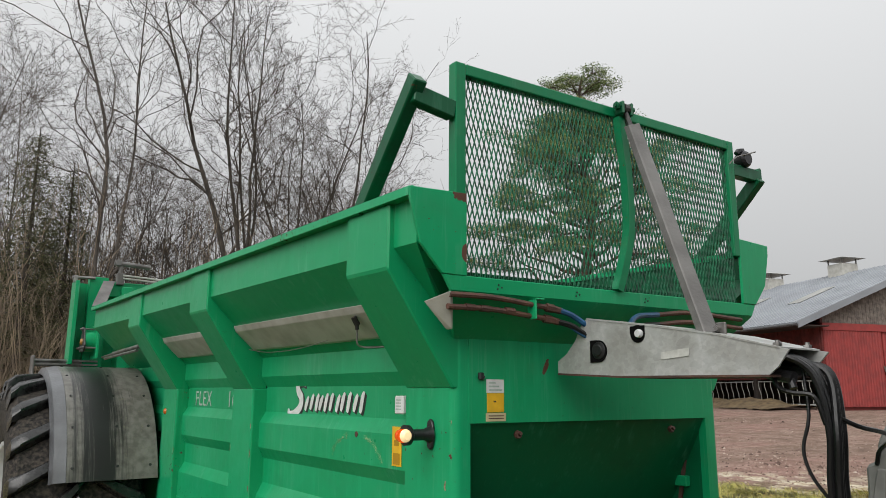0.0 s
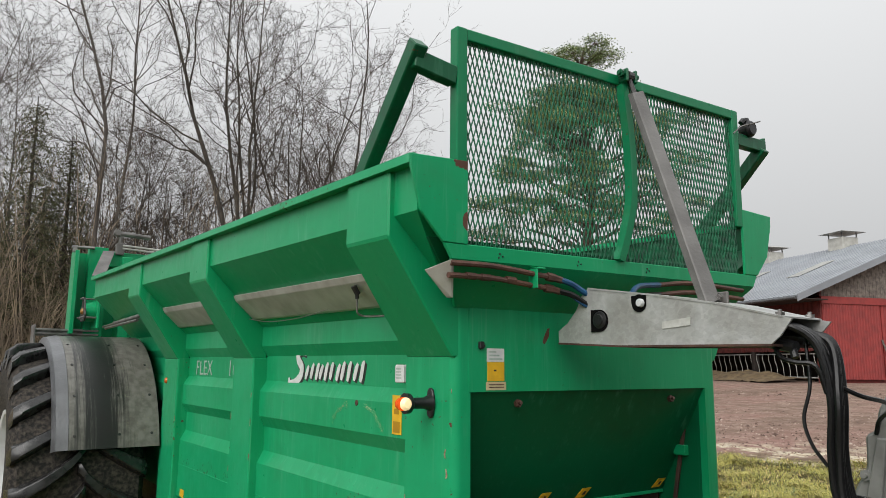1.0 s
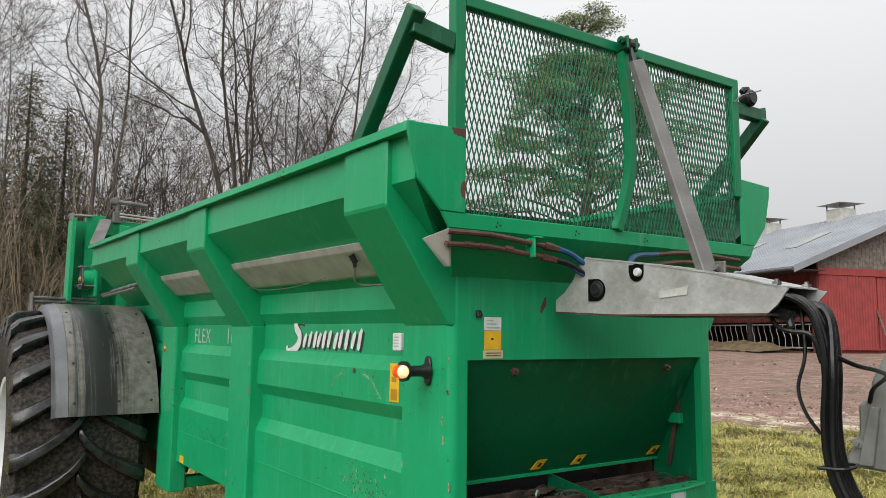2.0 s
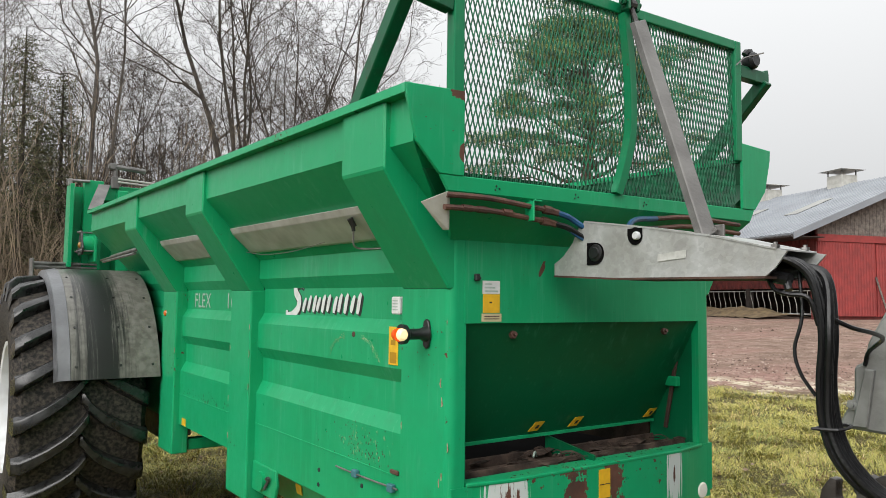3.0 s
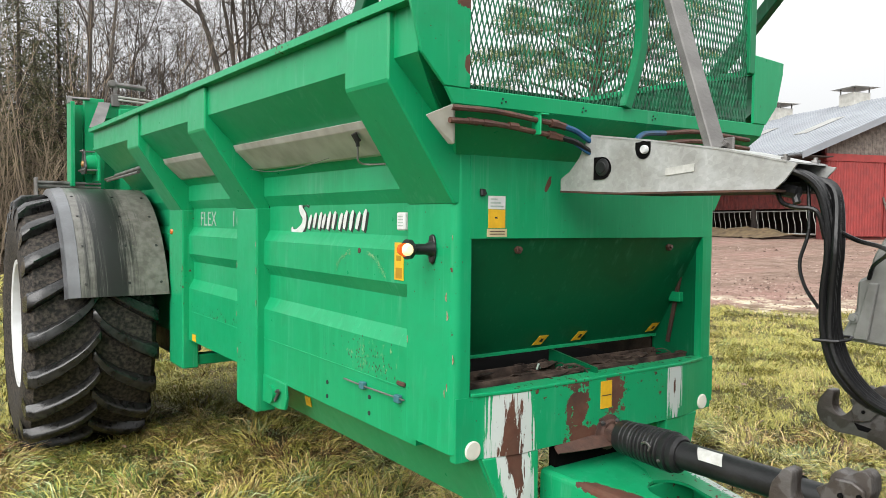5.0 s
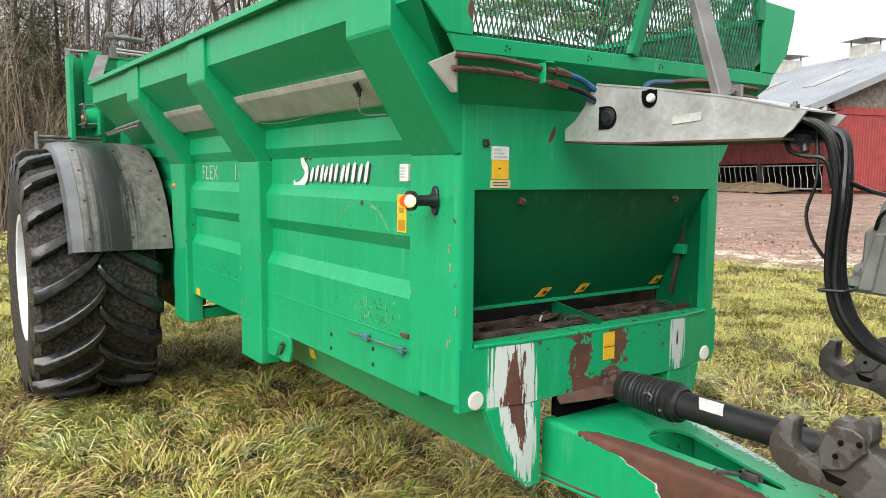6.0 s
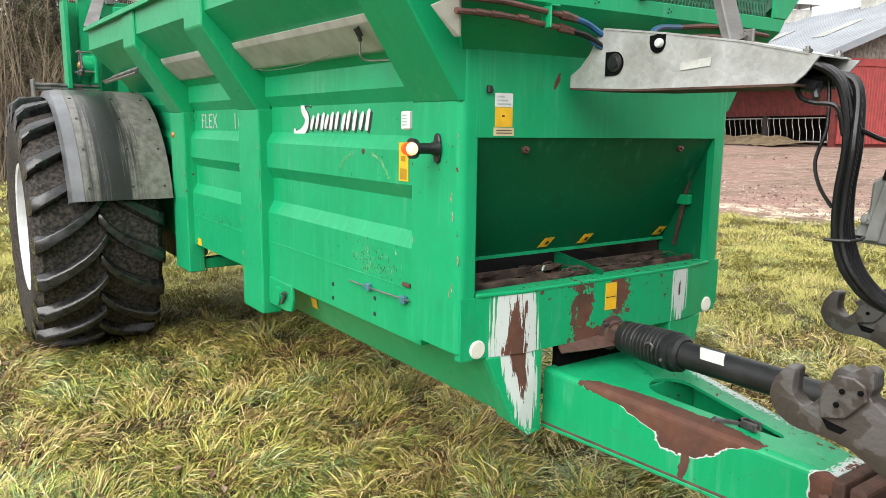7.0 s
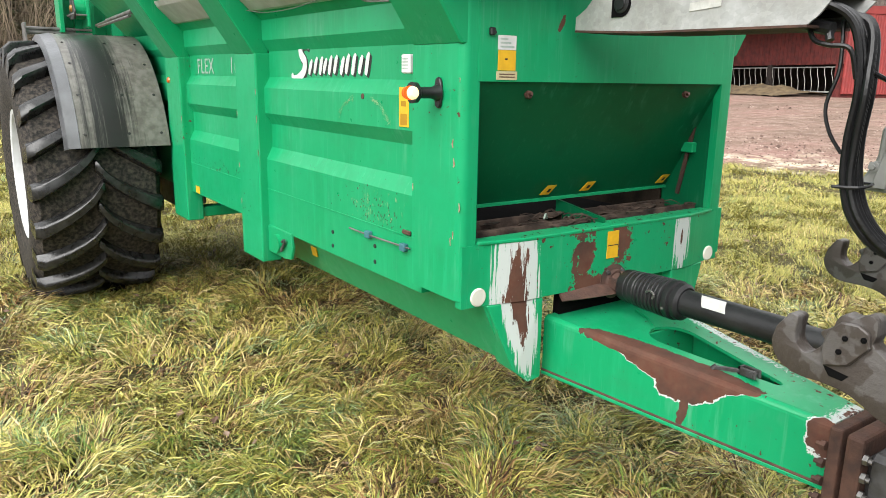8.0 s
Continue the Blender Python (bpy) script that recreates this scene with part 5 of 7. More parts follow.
# hose carrier arm (galvanised) with its strut
arm = part("hose_arm", prism([(-0.045, 1.715), (-0.045, 1.752), (-0.085, 1.775), (-0.125, 1.815), (-0.150, 1.86), (-0.178, 1.882), (-0.40, 1.848), (-0.625, 1.808), (-0.83, 1.757), (-0.80, 1.718), (-0.775, 1.698), (-0.30, 1.702)], "x", 0.39, 0.396), GALV, spreader, "galvanised sheet-steel hose carrier arm")
part("arm_top", prism([(-0.177, 1.8835), (-0.40, 1.8495), (-0.625, 1.8095), (-0.805, 1.765), (-0.805, 1.761), (-0.625, 1.8045), (-0.40, 1.8445), (-0.177, 1.878)], "x", 0.388, 0.58), GALV, arm)
part("arm_side", prism([(-0.045, 1.715), (-0.178, 1.882), (-0.83, 1.757), (-0.775, 1.698)], "x", 0.574, 0.58), GALV, arm)
part("arm_bottom", prism([(-0.045, 1.709), (-0.045, 1.7152), (-0.30, 1.7022), (-0.775, 1.698), (-0.775, 1.692), (-0.30, 1.6965)], "x", 0.388, 0.582), RUST_M, arm, "rusty underside plate")
# black plates on the arm stand in for the shade in its openings
dee = [(-0.190, 1.812), (-0.190, 1.744)] + [(-0.224 - 0.034 * math.sin(a), 1.778 - 0.034 * math.cos(a)) for a in [math.pi * k / 12 for k in range(13)]]
part("arm_hole", prism(dee, "x", 0.3865, 0.3885), SHADE_BLACK, arm, "opening with one flat side, its shade a black plate")
part("hose_end", revolve([(0.0, -0.008), (0.016, -0.008), (0.018, -0.004), (0.026, -0.002), (0.027, 0.0), (0, 0.001)], "x", (0.3855, -0.226, 1.780), 20), BLACK, arm, "black hose fitting in the hole")
part("arm_slot", join(box(0.3865, 0.389, -0.403, -0.349, 1.822, 1.845, 0.001), revolve([(0.0, 0), (0.026, 0), (0.026, 0.002), (0.0, 0.002)], "x", (0.3868, -0.377, 1.822), 18)), SHADE_BLACK, arm, "keyhole slot, its shade a black plate")
part("pin_end", revolve([(0.0, -0.012), (0.010, -0.012), (0.0125, -0.008), (0.0125, 0.0), (0.0, 0.0)], "x", (0.3865, -0.386, 1.822), 14), RIM, arm, "pale pin end", True)
part("arm_label", solid([(0.3885, -0.455, 1.745), (0.3885, -0.548, 1.752), (0.3885, -0.550, 1.774), (0.3885, -0.457, 1.765)], [(0.3873, -0.455, 1.745), (0.3873, -0.548, 1.752), (0.3873, -0.550, 1.774), (0.3873, -0.457, 1.765)]), FADED, arm, "faded white label")
strut = part("strut", solid([(0.626, -0.160, 2.578), (0.676, -0.166, 2.596), (0.670, -0.198, 2.592), (0.620, -0.192, 2.574)], [(0.396, -0.572, 1.806), (0.446, -0.578, 1.824), (0.440, -0.610, 1.820), (0.390, -0.604, 1.802)], 0.003), STRUT_STEEL, spreader, "bare steel box strut from screen to arm")
part("strut_eye", join(tube([(0.648, -0.176, 2.58), (0.651, -0.152, 2.640)], 0.009, 8), tube([(0.638, -0.150, 2.655), (0.664, -0.150, 2.655)], 0.018, 10)), CAST, strut, "dark threaded eye")
part("strut_lug", join(box(0.447, 0.457, -0.625, -0.575, 1.79, 1.842, 0.003), bolt((0.447, -0.600, 1.824), (-1, 0, 0), 0.011, 0.010)), STEEL, arm, "steel lug with pin")
for p in ((0.41, -0.79, 1.768), (0.55, -0.79, 1.768)):
    part("bolt_head", bolt(p, (0, 0, 1), 0.011, 0.008), STEEL, arm)

# hydraulic pipes under the lip
for k, (dz, dy) in enumerate(((0.0, 0.0), (-0.034, 0.010))):
    pts = smooth_path([(-0.112, -0.132 + dy, 1.924 + dz), (0.04, -0.132 + dy, 1.927 + dz), (0.18, -0.132 + dy, 1.918 + dz), (0.26, -0.135 + dy, 1.912 + dz)], 4)
    part("pipe", tube(pts, 0.0085, 8), RUST_PIPE, spreader, "rust-brown hydraulic pipe", True)
    part("pipe_joint", join(tube([(0.255, -0.135 + dy, 1.912 + dz), (0.285, -0.137 + dy, 1.909 + dz)], 0.0135, 6), tube([(0.285, -0.137 + dy, 1.909 + dz), (0.315, -0.139 + dy, 1.904 + dz)], 0.011, 6)), RUST_PIPE, spreader)
    h = smooth_path([(0.31, -0.14 + dy, 1.905 + dz), (0.35, -0.15, 1.893 + dz), (0.39, -0.165, 1.868 + dz), (0.43, -0.185, 1.845 + dz)], 5)
    part("hose", tube(h, 0.0095, 8), HOSE_BLUE if k == 0 else HOSE, spreader, "blue hose" if k == 0 else "black hose", True)
    part("pipe", tube(smooth_path([(0.80, -0.128, 1.925 + dz), (1.0, -0.128, 1.945 + dz), (1.32, -0.122, 1.94 + dz)], 4), 0.0085, 8), RUST_PIPE, spreader, "rust-brown hydraulic pipe", True)
    part("hose", tube(smooth_path([(0.55, -0.21, 1.865 + dz), (0.64, -0.17, 1.905 + dz), (0.80, -0.13, 1.925 + dz)], 5), 0.0095, 8), HOSE_BLUE if k == 0 else HOSE, spreader, "blue hose" if k == 0 else "black hose", True)
part("hose", tube(smooth_path([(0.31, -0.13, 1.872), (0.345, -0.145, 1.858), (0.385, -0.165, 1.83), (0.43, -0.185, 1.81)], 5), 0.006, 8), HOSE_BLUE, spreader, "thin blue hose", True)
part("pipe_clamp", join(box(0.200, 0.206, -0.150, -0.110, 1.872, 1.936, 0.002), box(0.200, 0.232, -0.156, -0.110, 1.930, 1.936, 0.002)), PAINT_BAND, spreader, "bent green pipe clamp")
for k, x in enumerate((-0.05, 0.005, 0.10)):
    part("pipe_sleeve", tube([(x, -0.122, 1.893), (x + 0.035, -0.122, 1.8925)], 0.0105, 8), RUST_PIPE, spreader, "rusty sleeve on the pipe", True)
part("pipe_bracket", solid([(-0.158, -0.068, 1.906), (-0.114, -0.140, 1.933), (-0.098, -0.130, 1.93), (-0.098, -0.06, 1.91)], [(-0.084, -0.075, 1.83), (-0.077, -0.095, 1.83), (-0.07, -0.09, 1.83), (-0.07, -0.07, 1.83)], 0.002), GALV_DULL, spreader, "folded galvanised pipe bracket")

# hoses that hang from the arm's end to the tractor
rngh = random.Random(4)
for k in range(8):
    ox, c, row = 0.43 + 0.018 * k, 0.475 + 0.015 * (k % 4), k // 4
    w = rngh.uniform(-0.006, 0.006)
    h = smooth_path([(ox, -0.68, 1.735), (ox, -0.775, 1.748 - 0.02 * row), (0.47 + 0.012 * k, -0.835 + w - 0.012 * row, 1.70), (c, -0.862 + w - 0.016 * row, 1.57), (c + 0.004, -0.852 + w - 0.017 * row, 1.44), (c + 0.004, -0.862 - 0.015 * row, 1.335), (c + 0.01, -0.895 - 0.02 * row, 1.25), (c + 0.04, -0.965 - 0.02 * row, 1.185), (c + 0.10, -1.10, 1.16), (c + 0.2, -1.35, 1.18)], 6)
    part("hose", tube(h, 0.0092 if k not in (3, 6) else 0.0068, 8), HOSE, spreader, "black hydraulic hose", True)
part("hose_tie", tube(smooth_path([(0.455, -0.848, 1.335), (0.495, -0.843, 1.333), (0.545, -0.852, 1.338), (0.54, -0.898, 1.34), (0.475, -0.896, 1.336), (0.455, -0.848, 1.335)], 3), 0.004, 5), BLACK, spreader, "black strap round the hoses")
part("hose", tube(smooth_path([(0.45, -0.74, 1.72), (0.44, -0.765, 1.67), (0.44, -0.80, 1.655), (0.455, -0.845, 1.645), (0.47, -0.86, 1.58)], 6), 0.006, 7), HOSE, spreader, "thin black cable loop", True)
part("hose", tube(smooth_path([(0.50, -0.80, 1.71), (0.48, -0.815, 1.60), (0.47, -0.80, 1.52), (0.47, -0.815, 1.46), (0.48, -0.845, 1.41)], 6), 0.0045, 7), HOSE, spreader, "thin black cable loop", True)
part("hose", tube(smooth_path([(0.50, -0.87, 1.60), (0.55, -0.90, 1.575), (0.65, -0.905, 1.56), (0.78, -0.87, 1.54), (0.88, -0.79, 1.50), (0.90, -0.77, 1.46)], 6), 0.006, 7), HOSE, spreader, "thin black cable to the tractor", True)
part("plug", join(tube([(0.46, -0.73, 1.705), (0.455, -0.80, 1.69)], 0.016, 9), tube([(0.455, -0.79, 1.69), (0.45, -0.80, 1.665)], 0.010, 8)), BLACK, spreader, "black plug under the arm's end")

# drawbar
def make_drawbar():
    yb, yf = 0.02, -0.88

    def station(y):
        """Half width, top and bottom height at a distance along the bar."""
        t = (yb - y) / (yb - yf)
        return 0.268 - 0.180 * t, 0.788 - 0.075 * t, 0.590 - 0.055 * t

    def slot(y):
        """Half width of the teardrop opening in the top."""
        a, b, r = -0.235, -0.685, 0.10
        if y > a or y < b:
            return 0.0
        t = (a - y) / (a - b)
        taper = r * (1 - 0.86 * t)
        nose = min(1.0, (a - y) / 0.10)
        tail = min(1.0, (y - b) / 0.012)
        return taper * math.sqrt(max(0.0, 1 - (1 - nose) ** 2)) * math.sqrt(max(0.0, 1 - (1 - tail) ** 2))
    bm = bmesh.new()
    rows = []
    n, r = 118, 0.020
    for i in range(n + 1):
        y = yb + (yf - yb) * i / n
        hw, zt, zb = station(y)
        hs = slot(y)
        left = [(-hw, zb), (-hw, (zb + zt) / 2), (-hw, zt - r)] + [(-hw + r - r * math.cos(a), zt - r + r * math.sin(a)) for a in (0.4, 0.8, 1.2, 1.57)] + [((-hw + r - hs) / 2, zt), (-hs, zt)]
        prof = left + [(-x, z) for x, z in left[::-1]]
        rows.append([bm.verts.new((XM + x, y, z)) for x, z in prof])
    k = len(rows[0])
    for a, b in zip(rows, rows[1:]):
        for j in range(k - 1):
            mid_gap = j == k // 2 - 1
            if mid_gap:
                continue
            bm.faces.new((a[j], a[j + 1], b[j + 1], b[j]))
    bmesh.ops.remove_doubles(bm, verts=bm.verts, dist=1e-5)
    bmesh.ops.recalc_face_normals(bm, faces=bm.faces)
    top = max(bm.faces, key=lambda f: f.calc_center_median().z)
    if top.normal.z < 0:
        bmesh.ops.reverse_faces(bm, faces=bm.faces)
    bmesh.ops.solidify(bm, geom=list(bm.faces), thickness=0.010)
    d = part("drawbar", bm, PAINT_TONGUE, spreader, "tapered green drawbar with paint scraped to rust")

    def slab(y0, y1, out, z, h, name, material, label=""):
        (a, _, za), (b, _, zb) = station(y0), station(y1)
        lo = [(XM - a - out, y0, za + z), (XM - b - out, y1, zb + z), (XM + b + out, y1, zb + z), (XM + a + out, y0, za + z)]
        return part(name, solid(lo, [(p[0], p[1], p[2] + h) for p in lo], 0.002), material, d, label)
    slab(yb, yf, 0.007, -0.012, 0.012, "drawbar_bottom", PAINT_SILL, "chipped bottom plate that stands proud as a ledge")
    for s in (-1, 1):
        (a, _, za), (b, _, zb) = station(yb), station(yf)
        part("weld_seam", tube([(XM + s * (a + 0.001), yb, za + 0.002), (XM + s * (b + 0.001), yf, zb + 0.002)], 0.005, 6), RUST_M, d, "rusty weld along the lower edge", True)
    # cross plate inside, and a welded seam over the root
    hw, zt, zb = station(-0.24)
    part("cross_plate", box(XM - hw + 0.02, XM + hw - 0.02, -0.245, -0.235, zb + 0.01, zt - 0.012), PAINT_TONGUE, d)
    part("weld_seam", tube([(0.706, -0.10, 0.781), (0.690, -0.17, 0.775), (0.655, -0.215, 0.771)], 0.004, 6), PAINT_SILL, d, "pale weld seam across the root", True)
    # rusted flanges, bolts and coupling
    part("flange", prism([(0.548, 0.470), (0.752, 0.470), (0.752, 0.712), (0.548, 0.712)], "y", -0.913, -0.879, 0.007, 2), RUST_M, d, "rust-brown steel flange")
    part("flange", prism([(0.548, 0.470), (0.752, 0.470), (0.752, 0.708), (0.548, 0.708)], "y", -0.968, -0.922, 0.010, 2), RUST_M, d, "rust-brown steel flange")
    part("coupling", prism([(0.57, 0.45), (0.73, 0.45), (0.73, 0.67), (0.57, 0.67)], "y", -1.08, -0.969, 0.015), CAST, d, "dark grey cast coupling")
    part("coupling_neck", tube([(0.65, -1.08, 0.60), (0.65, -1.45, 0.60)], 0.045, 14), CAST, d)
    for x in (0.558, 0.742):
        for z in (0.505, 0.555, 0.605, 0.655):
            part("bolt_head", bolt((x, -0.968, z), (0, -1, 0), 0.014, 0.012), STEEL, d)
            part("bolt_nut", bolt((x - 0.012 if x < XM else x + 0.012, -0.879, z), (0, 1, 0), 0.013, 0.014), RUST_M, d)
    # latch lever on the flange
    lt = part("latch", join(bar((0.560, -0.525, 0.748), (0.598, -0.590, 0.750), 0.012, 0.010), tube([(0.556, -0.520, 0.742), (0.564, -0.530, 0.753)], 0.009, 8)), CAST, d, "dark latch lever")
    part("latch_fork", join(box(0.590, 0.597, -0.640, -0.580, 0.738, 0.764, 0.003), box(0.613, 0.620, -0.640, -0.580, 0.738, 0.764, 0.003), box(0.590, 0.620, -0.592, -0.580, 0.738, 0.764, 0.003), tube([(0.585, -0.625, 0.751), (0.625, -0.625, 0.751)], 0.008, 8)), CAST, lt)


make_drawbar()

# fender and axle, both sides; wheels
HY, HZ, TR, TX0, TX1 = 3.98, 0.885, 0.885, -0.82, -0.05


def make_tyre(parent, x0, x1):
    c = (x0 + x1) / 2
    w = (x1 - x0) / 2
    R, cr = TR, TR - 0.062
    prof = [(0.42, -w * 0.80), (0.45, -w * 0.91), (0.56, -w * 0.985), (0.68, -w * 1.0), (cr - 0.06, -w * 0.965), (cr - 0.012, -w * 0.87), (cr, -w * 0.4), (cr + 0.003, 0), (cr, w * 0.4), (cr - 0.012, w * 0.87), (cr - 0.06, w * 0.965), (0.68, w * 1.0), (0.56, w * 0.985), (0.45, w * 0.91), (0.42, w * 0.80)]
    tyre = part("tyre", revolve(prof, "x", (c, HY, HZ), 64), MUD, parent, "wide black farm tyre with muddy chevron lugs", True)
    # one lug of each hand, set round the hub; the forward face turns upwards with growing angle
    N = 21
    for side in (-1, 1):
        bm = bmesh.new()
        rings = []
        for u, rad, wid in ((-0.06, R - 0.010, 0.030), (-0.03, R - 0.001, 0.034), (0.05, R, 0.035), (0.15, R, 0.035), (0.30, R, 0.036), (0.50, R - 0.002, 0.038), (0.70, R - 0.005, 0.041), (0.86, R - 0.012, 0.044), (0.97, R - 0.048, 0.046), (1.0, R - 0.14, 0.038)):
            th = -0.34 * (max(u, 0) ** 0.62) if u < 0.9 else -0.34 * (0.9 ** 0.62) - 0.01
            base = min(rad - 0.034, (cr - 0.012 if u < 0.9 else rad - 0.035))
            ring = []
            for dth, rr in ((-wid * 1.35, base), (-wid * 1.08, rad - 0.022), (-wid * 0.92, rad - 0.006), (-wid * 0.7, rad), (wid * 0.7, rad), (wid * 0.92, rad - 0.006), (wid * 1.08, rad - 0.022), (wid * 1.35, base)):
                t = th + dth / 0.88
                ring.append(bm.verts.new((side * u * w, -rr * math.cos(t), rr * math.sin(t))))
            rings.append(ring)
        for p, q in zip(rings, rings[1:]):
            for i in range(7):
                bm.faces.new((p[i], p[i + 1], q[i + 1], q[i]))
        bm.faces.new(rings[0])
        bm.faces.new(rings[-1][::-1])
        first = part("lug", bm, TYRE, tyre, "", True)
        for k in range(N):
            lug = first if k == 0 else new("lug", first.data)
            lug.parent = tyre
            lug.matrix_basis = Matrix.Translation((c, HY, HZ)) @ Matrix.Rotation(-2 * math.pi * (k + (0.5 if side > 0 else 0.0)) / N, 4, "X")


def make_wheel(x0, x1, outer):
    c = (x0 + x1) / 2
    w = (x1 - x0) / 2
    s = -1 if outer < 0 else 1
    wh = part("wheel", revolve([(0.0, -s * 0.04), (0.12, -s * 0.04), (0.14, s * 0.02), (0.30, s * 0.06), (0.375, s * 0.10), (0.385, s * w * 0.70), (0.41, s * w * 0.90), (0.435, s * w * 0.92), (0.435, s * w * 0.86), (0.40, s * w * 0.55), (0.40, -s * w * 0.74), (0.38, -s * w * 0.74), (0.36, -s * 0.02)], "x", (c, HY, HZ), 48), RIM, spreader, "white steel wheel rim", True)
    make_tyre(wh, x0, x1)
    part("hub", revolve([(0.0, 0.10 * s), (0.07, 0.09 * s), (0.08, 0.0), (0.13, -0.02 * s), (0.13, -0.05 * s)], "x", (c, HY, HZ), 20), RIM, wh)
    for k in range(10):
        a = k * math.pi / 5
        part("wheel_nut", bolt((c + 0.0 * s, HY + 0.17 * math.cos(a), HZ + 0.17 * math.sin(a)), (s, 0, 0), 0.014, 0.02), STEEL, wh)


make_wheel(TX0, TX1, -1)
make_wheel(2 * XM - TX1, 2 * XM - TX0, 1)
part("axle", tube([(-0.40, HY, HZ), (1.70, HY, HZ)], 0.065, 12), CAST, spreader, "axle beam")

FEND = mat("grey_plastic_fender", (0.135, 0.140, 0.150), 0.30, 0, (0.080, 0.082, 0.086), 5, 0.15, 60)


def fender_material():
    m = mat("algae_stained_fender", (0.175, 0.167, 0.150), 0.30, 0, (0.105, 0.098, 0.086), 24, 0.05, 60)
    n, l = m.node_tree.nodes, m.node_tree.links
    b = n["Principled BSDF"]
    pos = n.new("ShaderNodeNewGeometry").outputs["Position"]
    sep = n.new("ShaderNodeSeparateXYZ")
    l.new(pos, sep.inputs[0])
    run = noise_node(n, l, pos, 3.4, 6, (12.0, 0.45, 0.35), 0.75)
    away = math_node(n, l, "MULTIPLY", math_node(n, l, "ABSOLUTE", math_node(n, l, "ADD", sep.outputs[0], 0.35)), 5.2)
    wet = n.new("ShaderNodeMapRange")
    wet.inputs[1].default_value, wet.inputs[2].default_value = -0.20, 0.34
    l.new(math_node(n, l, "SUBTRACT", math_node(n, l, "MULTIPLY_ADD", run, 2.6, -0.62), math_node(n, l, "ADD", away, 0.0)), wet.inputs[0])
    k = n.new("ShaderNodeMixRGB")
    l.new(wet.outputs[0], k.inputs[0])
    l.new(n[m["ramp"]].outputs[0], k.inputs[1])
    k.inputs[2].default_value = (0.018, 0.018, 0.0175, 1)
    speck = n.new("ShaderNodeMapRange")
    speck.inputs[1].default_value, speck.inputs[2].default_value = 0.60, 0.68
    l.new(noise_node(n, l, pos, 38.0, 5), speck.inputs[0])
    inner = n.new("ShaderNodeMapRange")
    inner.inputs[1].default_value, inner.inputs[2].default_value = -0.30, -0.12
    l.new(sep.outputs[0], inner.inputs[0])
    k2 = n.new("ShaderNodeMixRGB")
    l.new(math_node(n, l, "MULTIPLY", math_node(n, l, "MULTIPLY", speck.outputs[0], inner.outputs[0]), 0.6), k2.inputs[0])
    l.new(k.outputs[0], k2.inputs[1])
    k2.inputs[2].default_value = (0.21, 0.20, 0.13, 1)
    l.new(k2.outputs[0], b.inputs["Base Color"])
    return m


FEND_DIRTY = fender_material()


def make_fender(mir):
    f = mirrored if mir else (lambda b: b)
    R = 0.935
    angs = [radians(15 + 5.5 * k) for k in range(27)]

    def sheet(xa, xb, r0, r1):
        bm = bmesh.new()
        rows = []
        for a in angs:
            ca, sa = math.cos(a), math.sin(a)
            rows.append([bm.verts.new((x, HY - (r + o) * ca, HZ + (r + o) * sa)) for x, r, o in ((xa, r0, 0), (xb, r1, 0), (xb, r1, -0.008), (xa, r0, -0.008))])
        for p, q in zip(rows, rows[1:]):
            for i in range(4):
                bm.faces.new((p[i], p[(i + 1) % 4], q[(i + 1) % 4], q[i]))
        bm.faces.new(rows[0])
        bm.faces.new(rows[-1][::-1])
        return bm
    m = part("fender", f(sheet(-0.53, -0.015, R, R)), FEND_DIRTY, spreader, "grey plastic fender streaked with dirt", True)
    part("fender_edge", f(sheet(-0.60, -0.532, R - 0.012, R + 0.003)), FEND, m, "smooth rolled fender edge", True)
    part("fender_lip", f(sheet(-0.615, -0.60, R - 0.05, R - 0.01)), FEND, m, "", True)
    for k in range(6):
        a = radians(20 + 16 * k)
        for x in (-0.50, -0.25, -0.06):
            part("rivet", f(bolt((x, HY - R * math.cos(a), HZ + R * math.sin(a)), (0, -math.cos(a), math.sin(a)), 0.009, 0.003)), DARKPRINT if x > -0.3 else CAST, m)


make_fender(False)
make_fender(True)

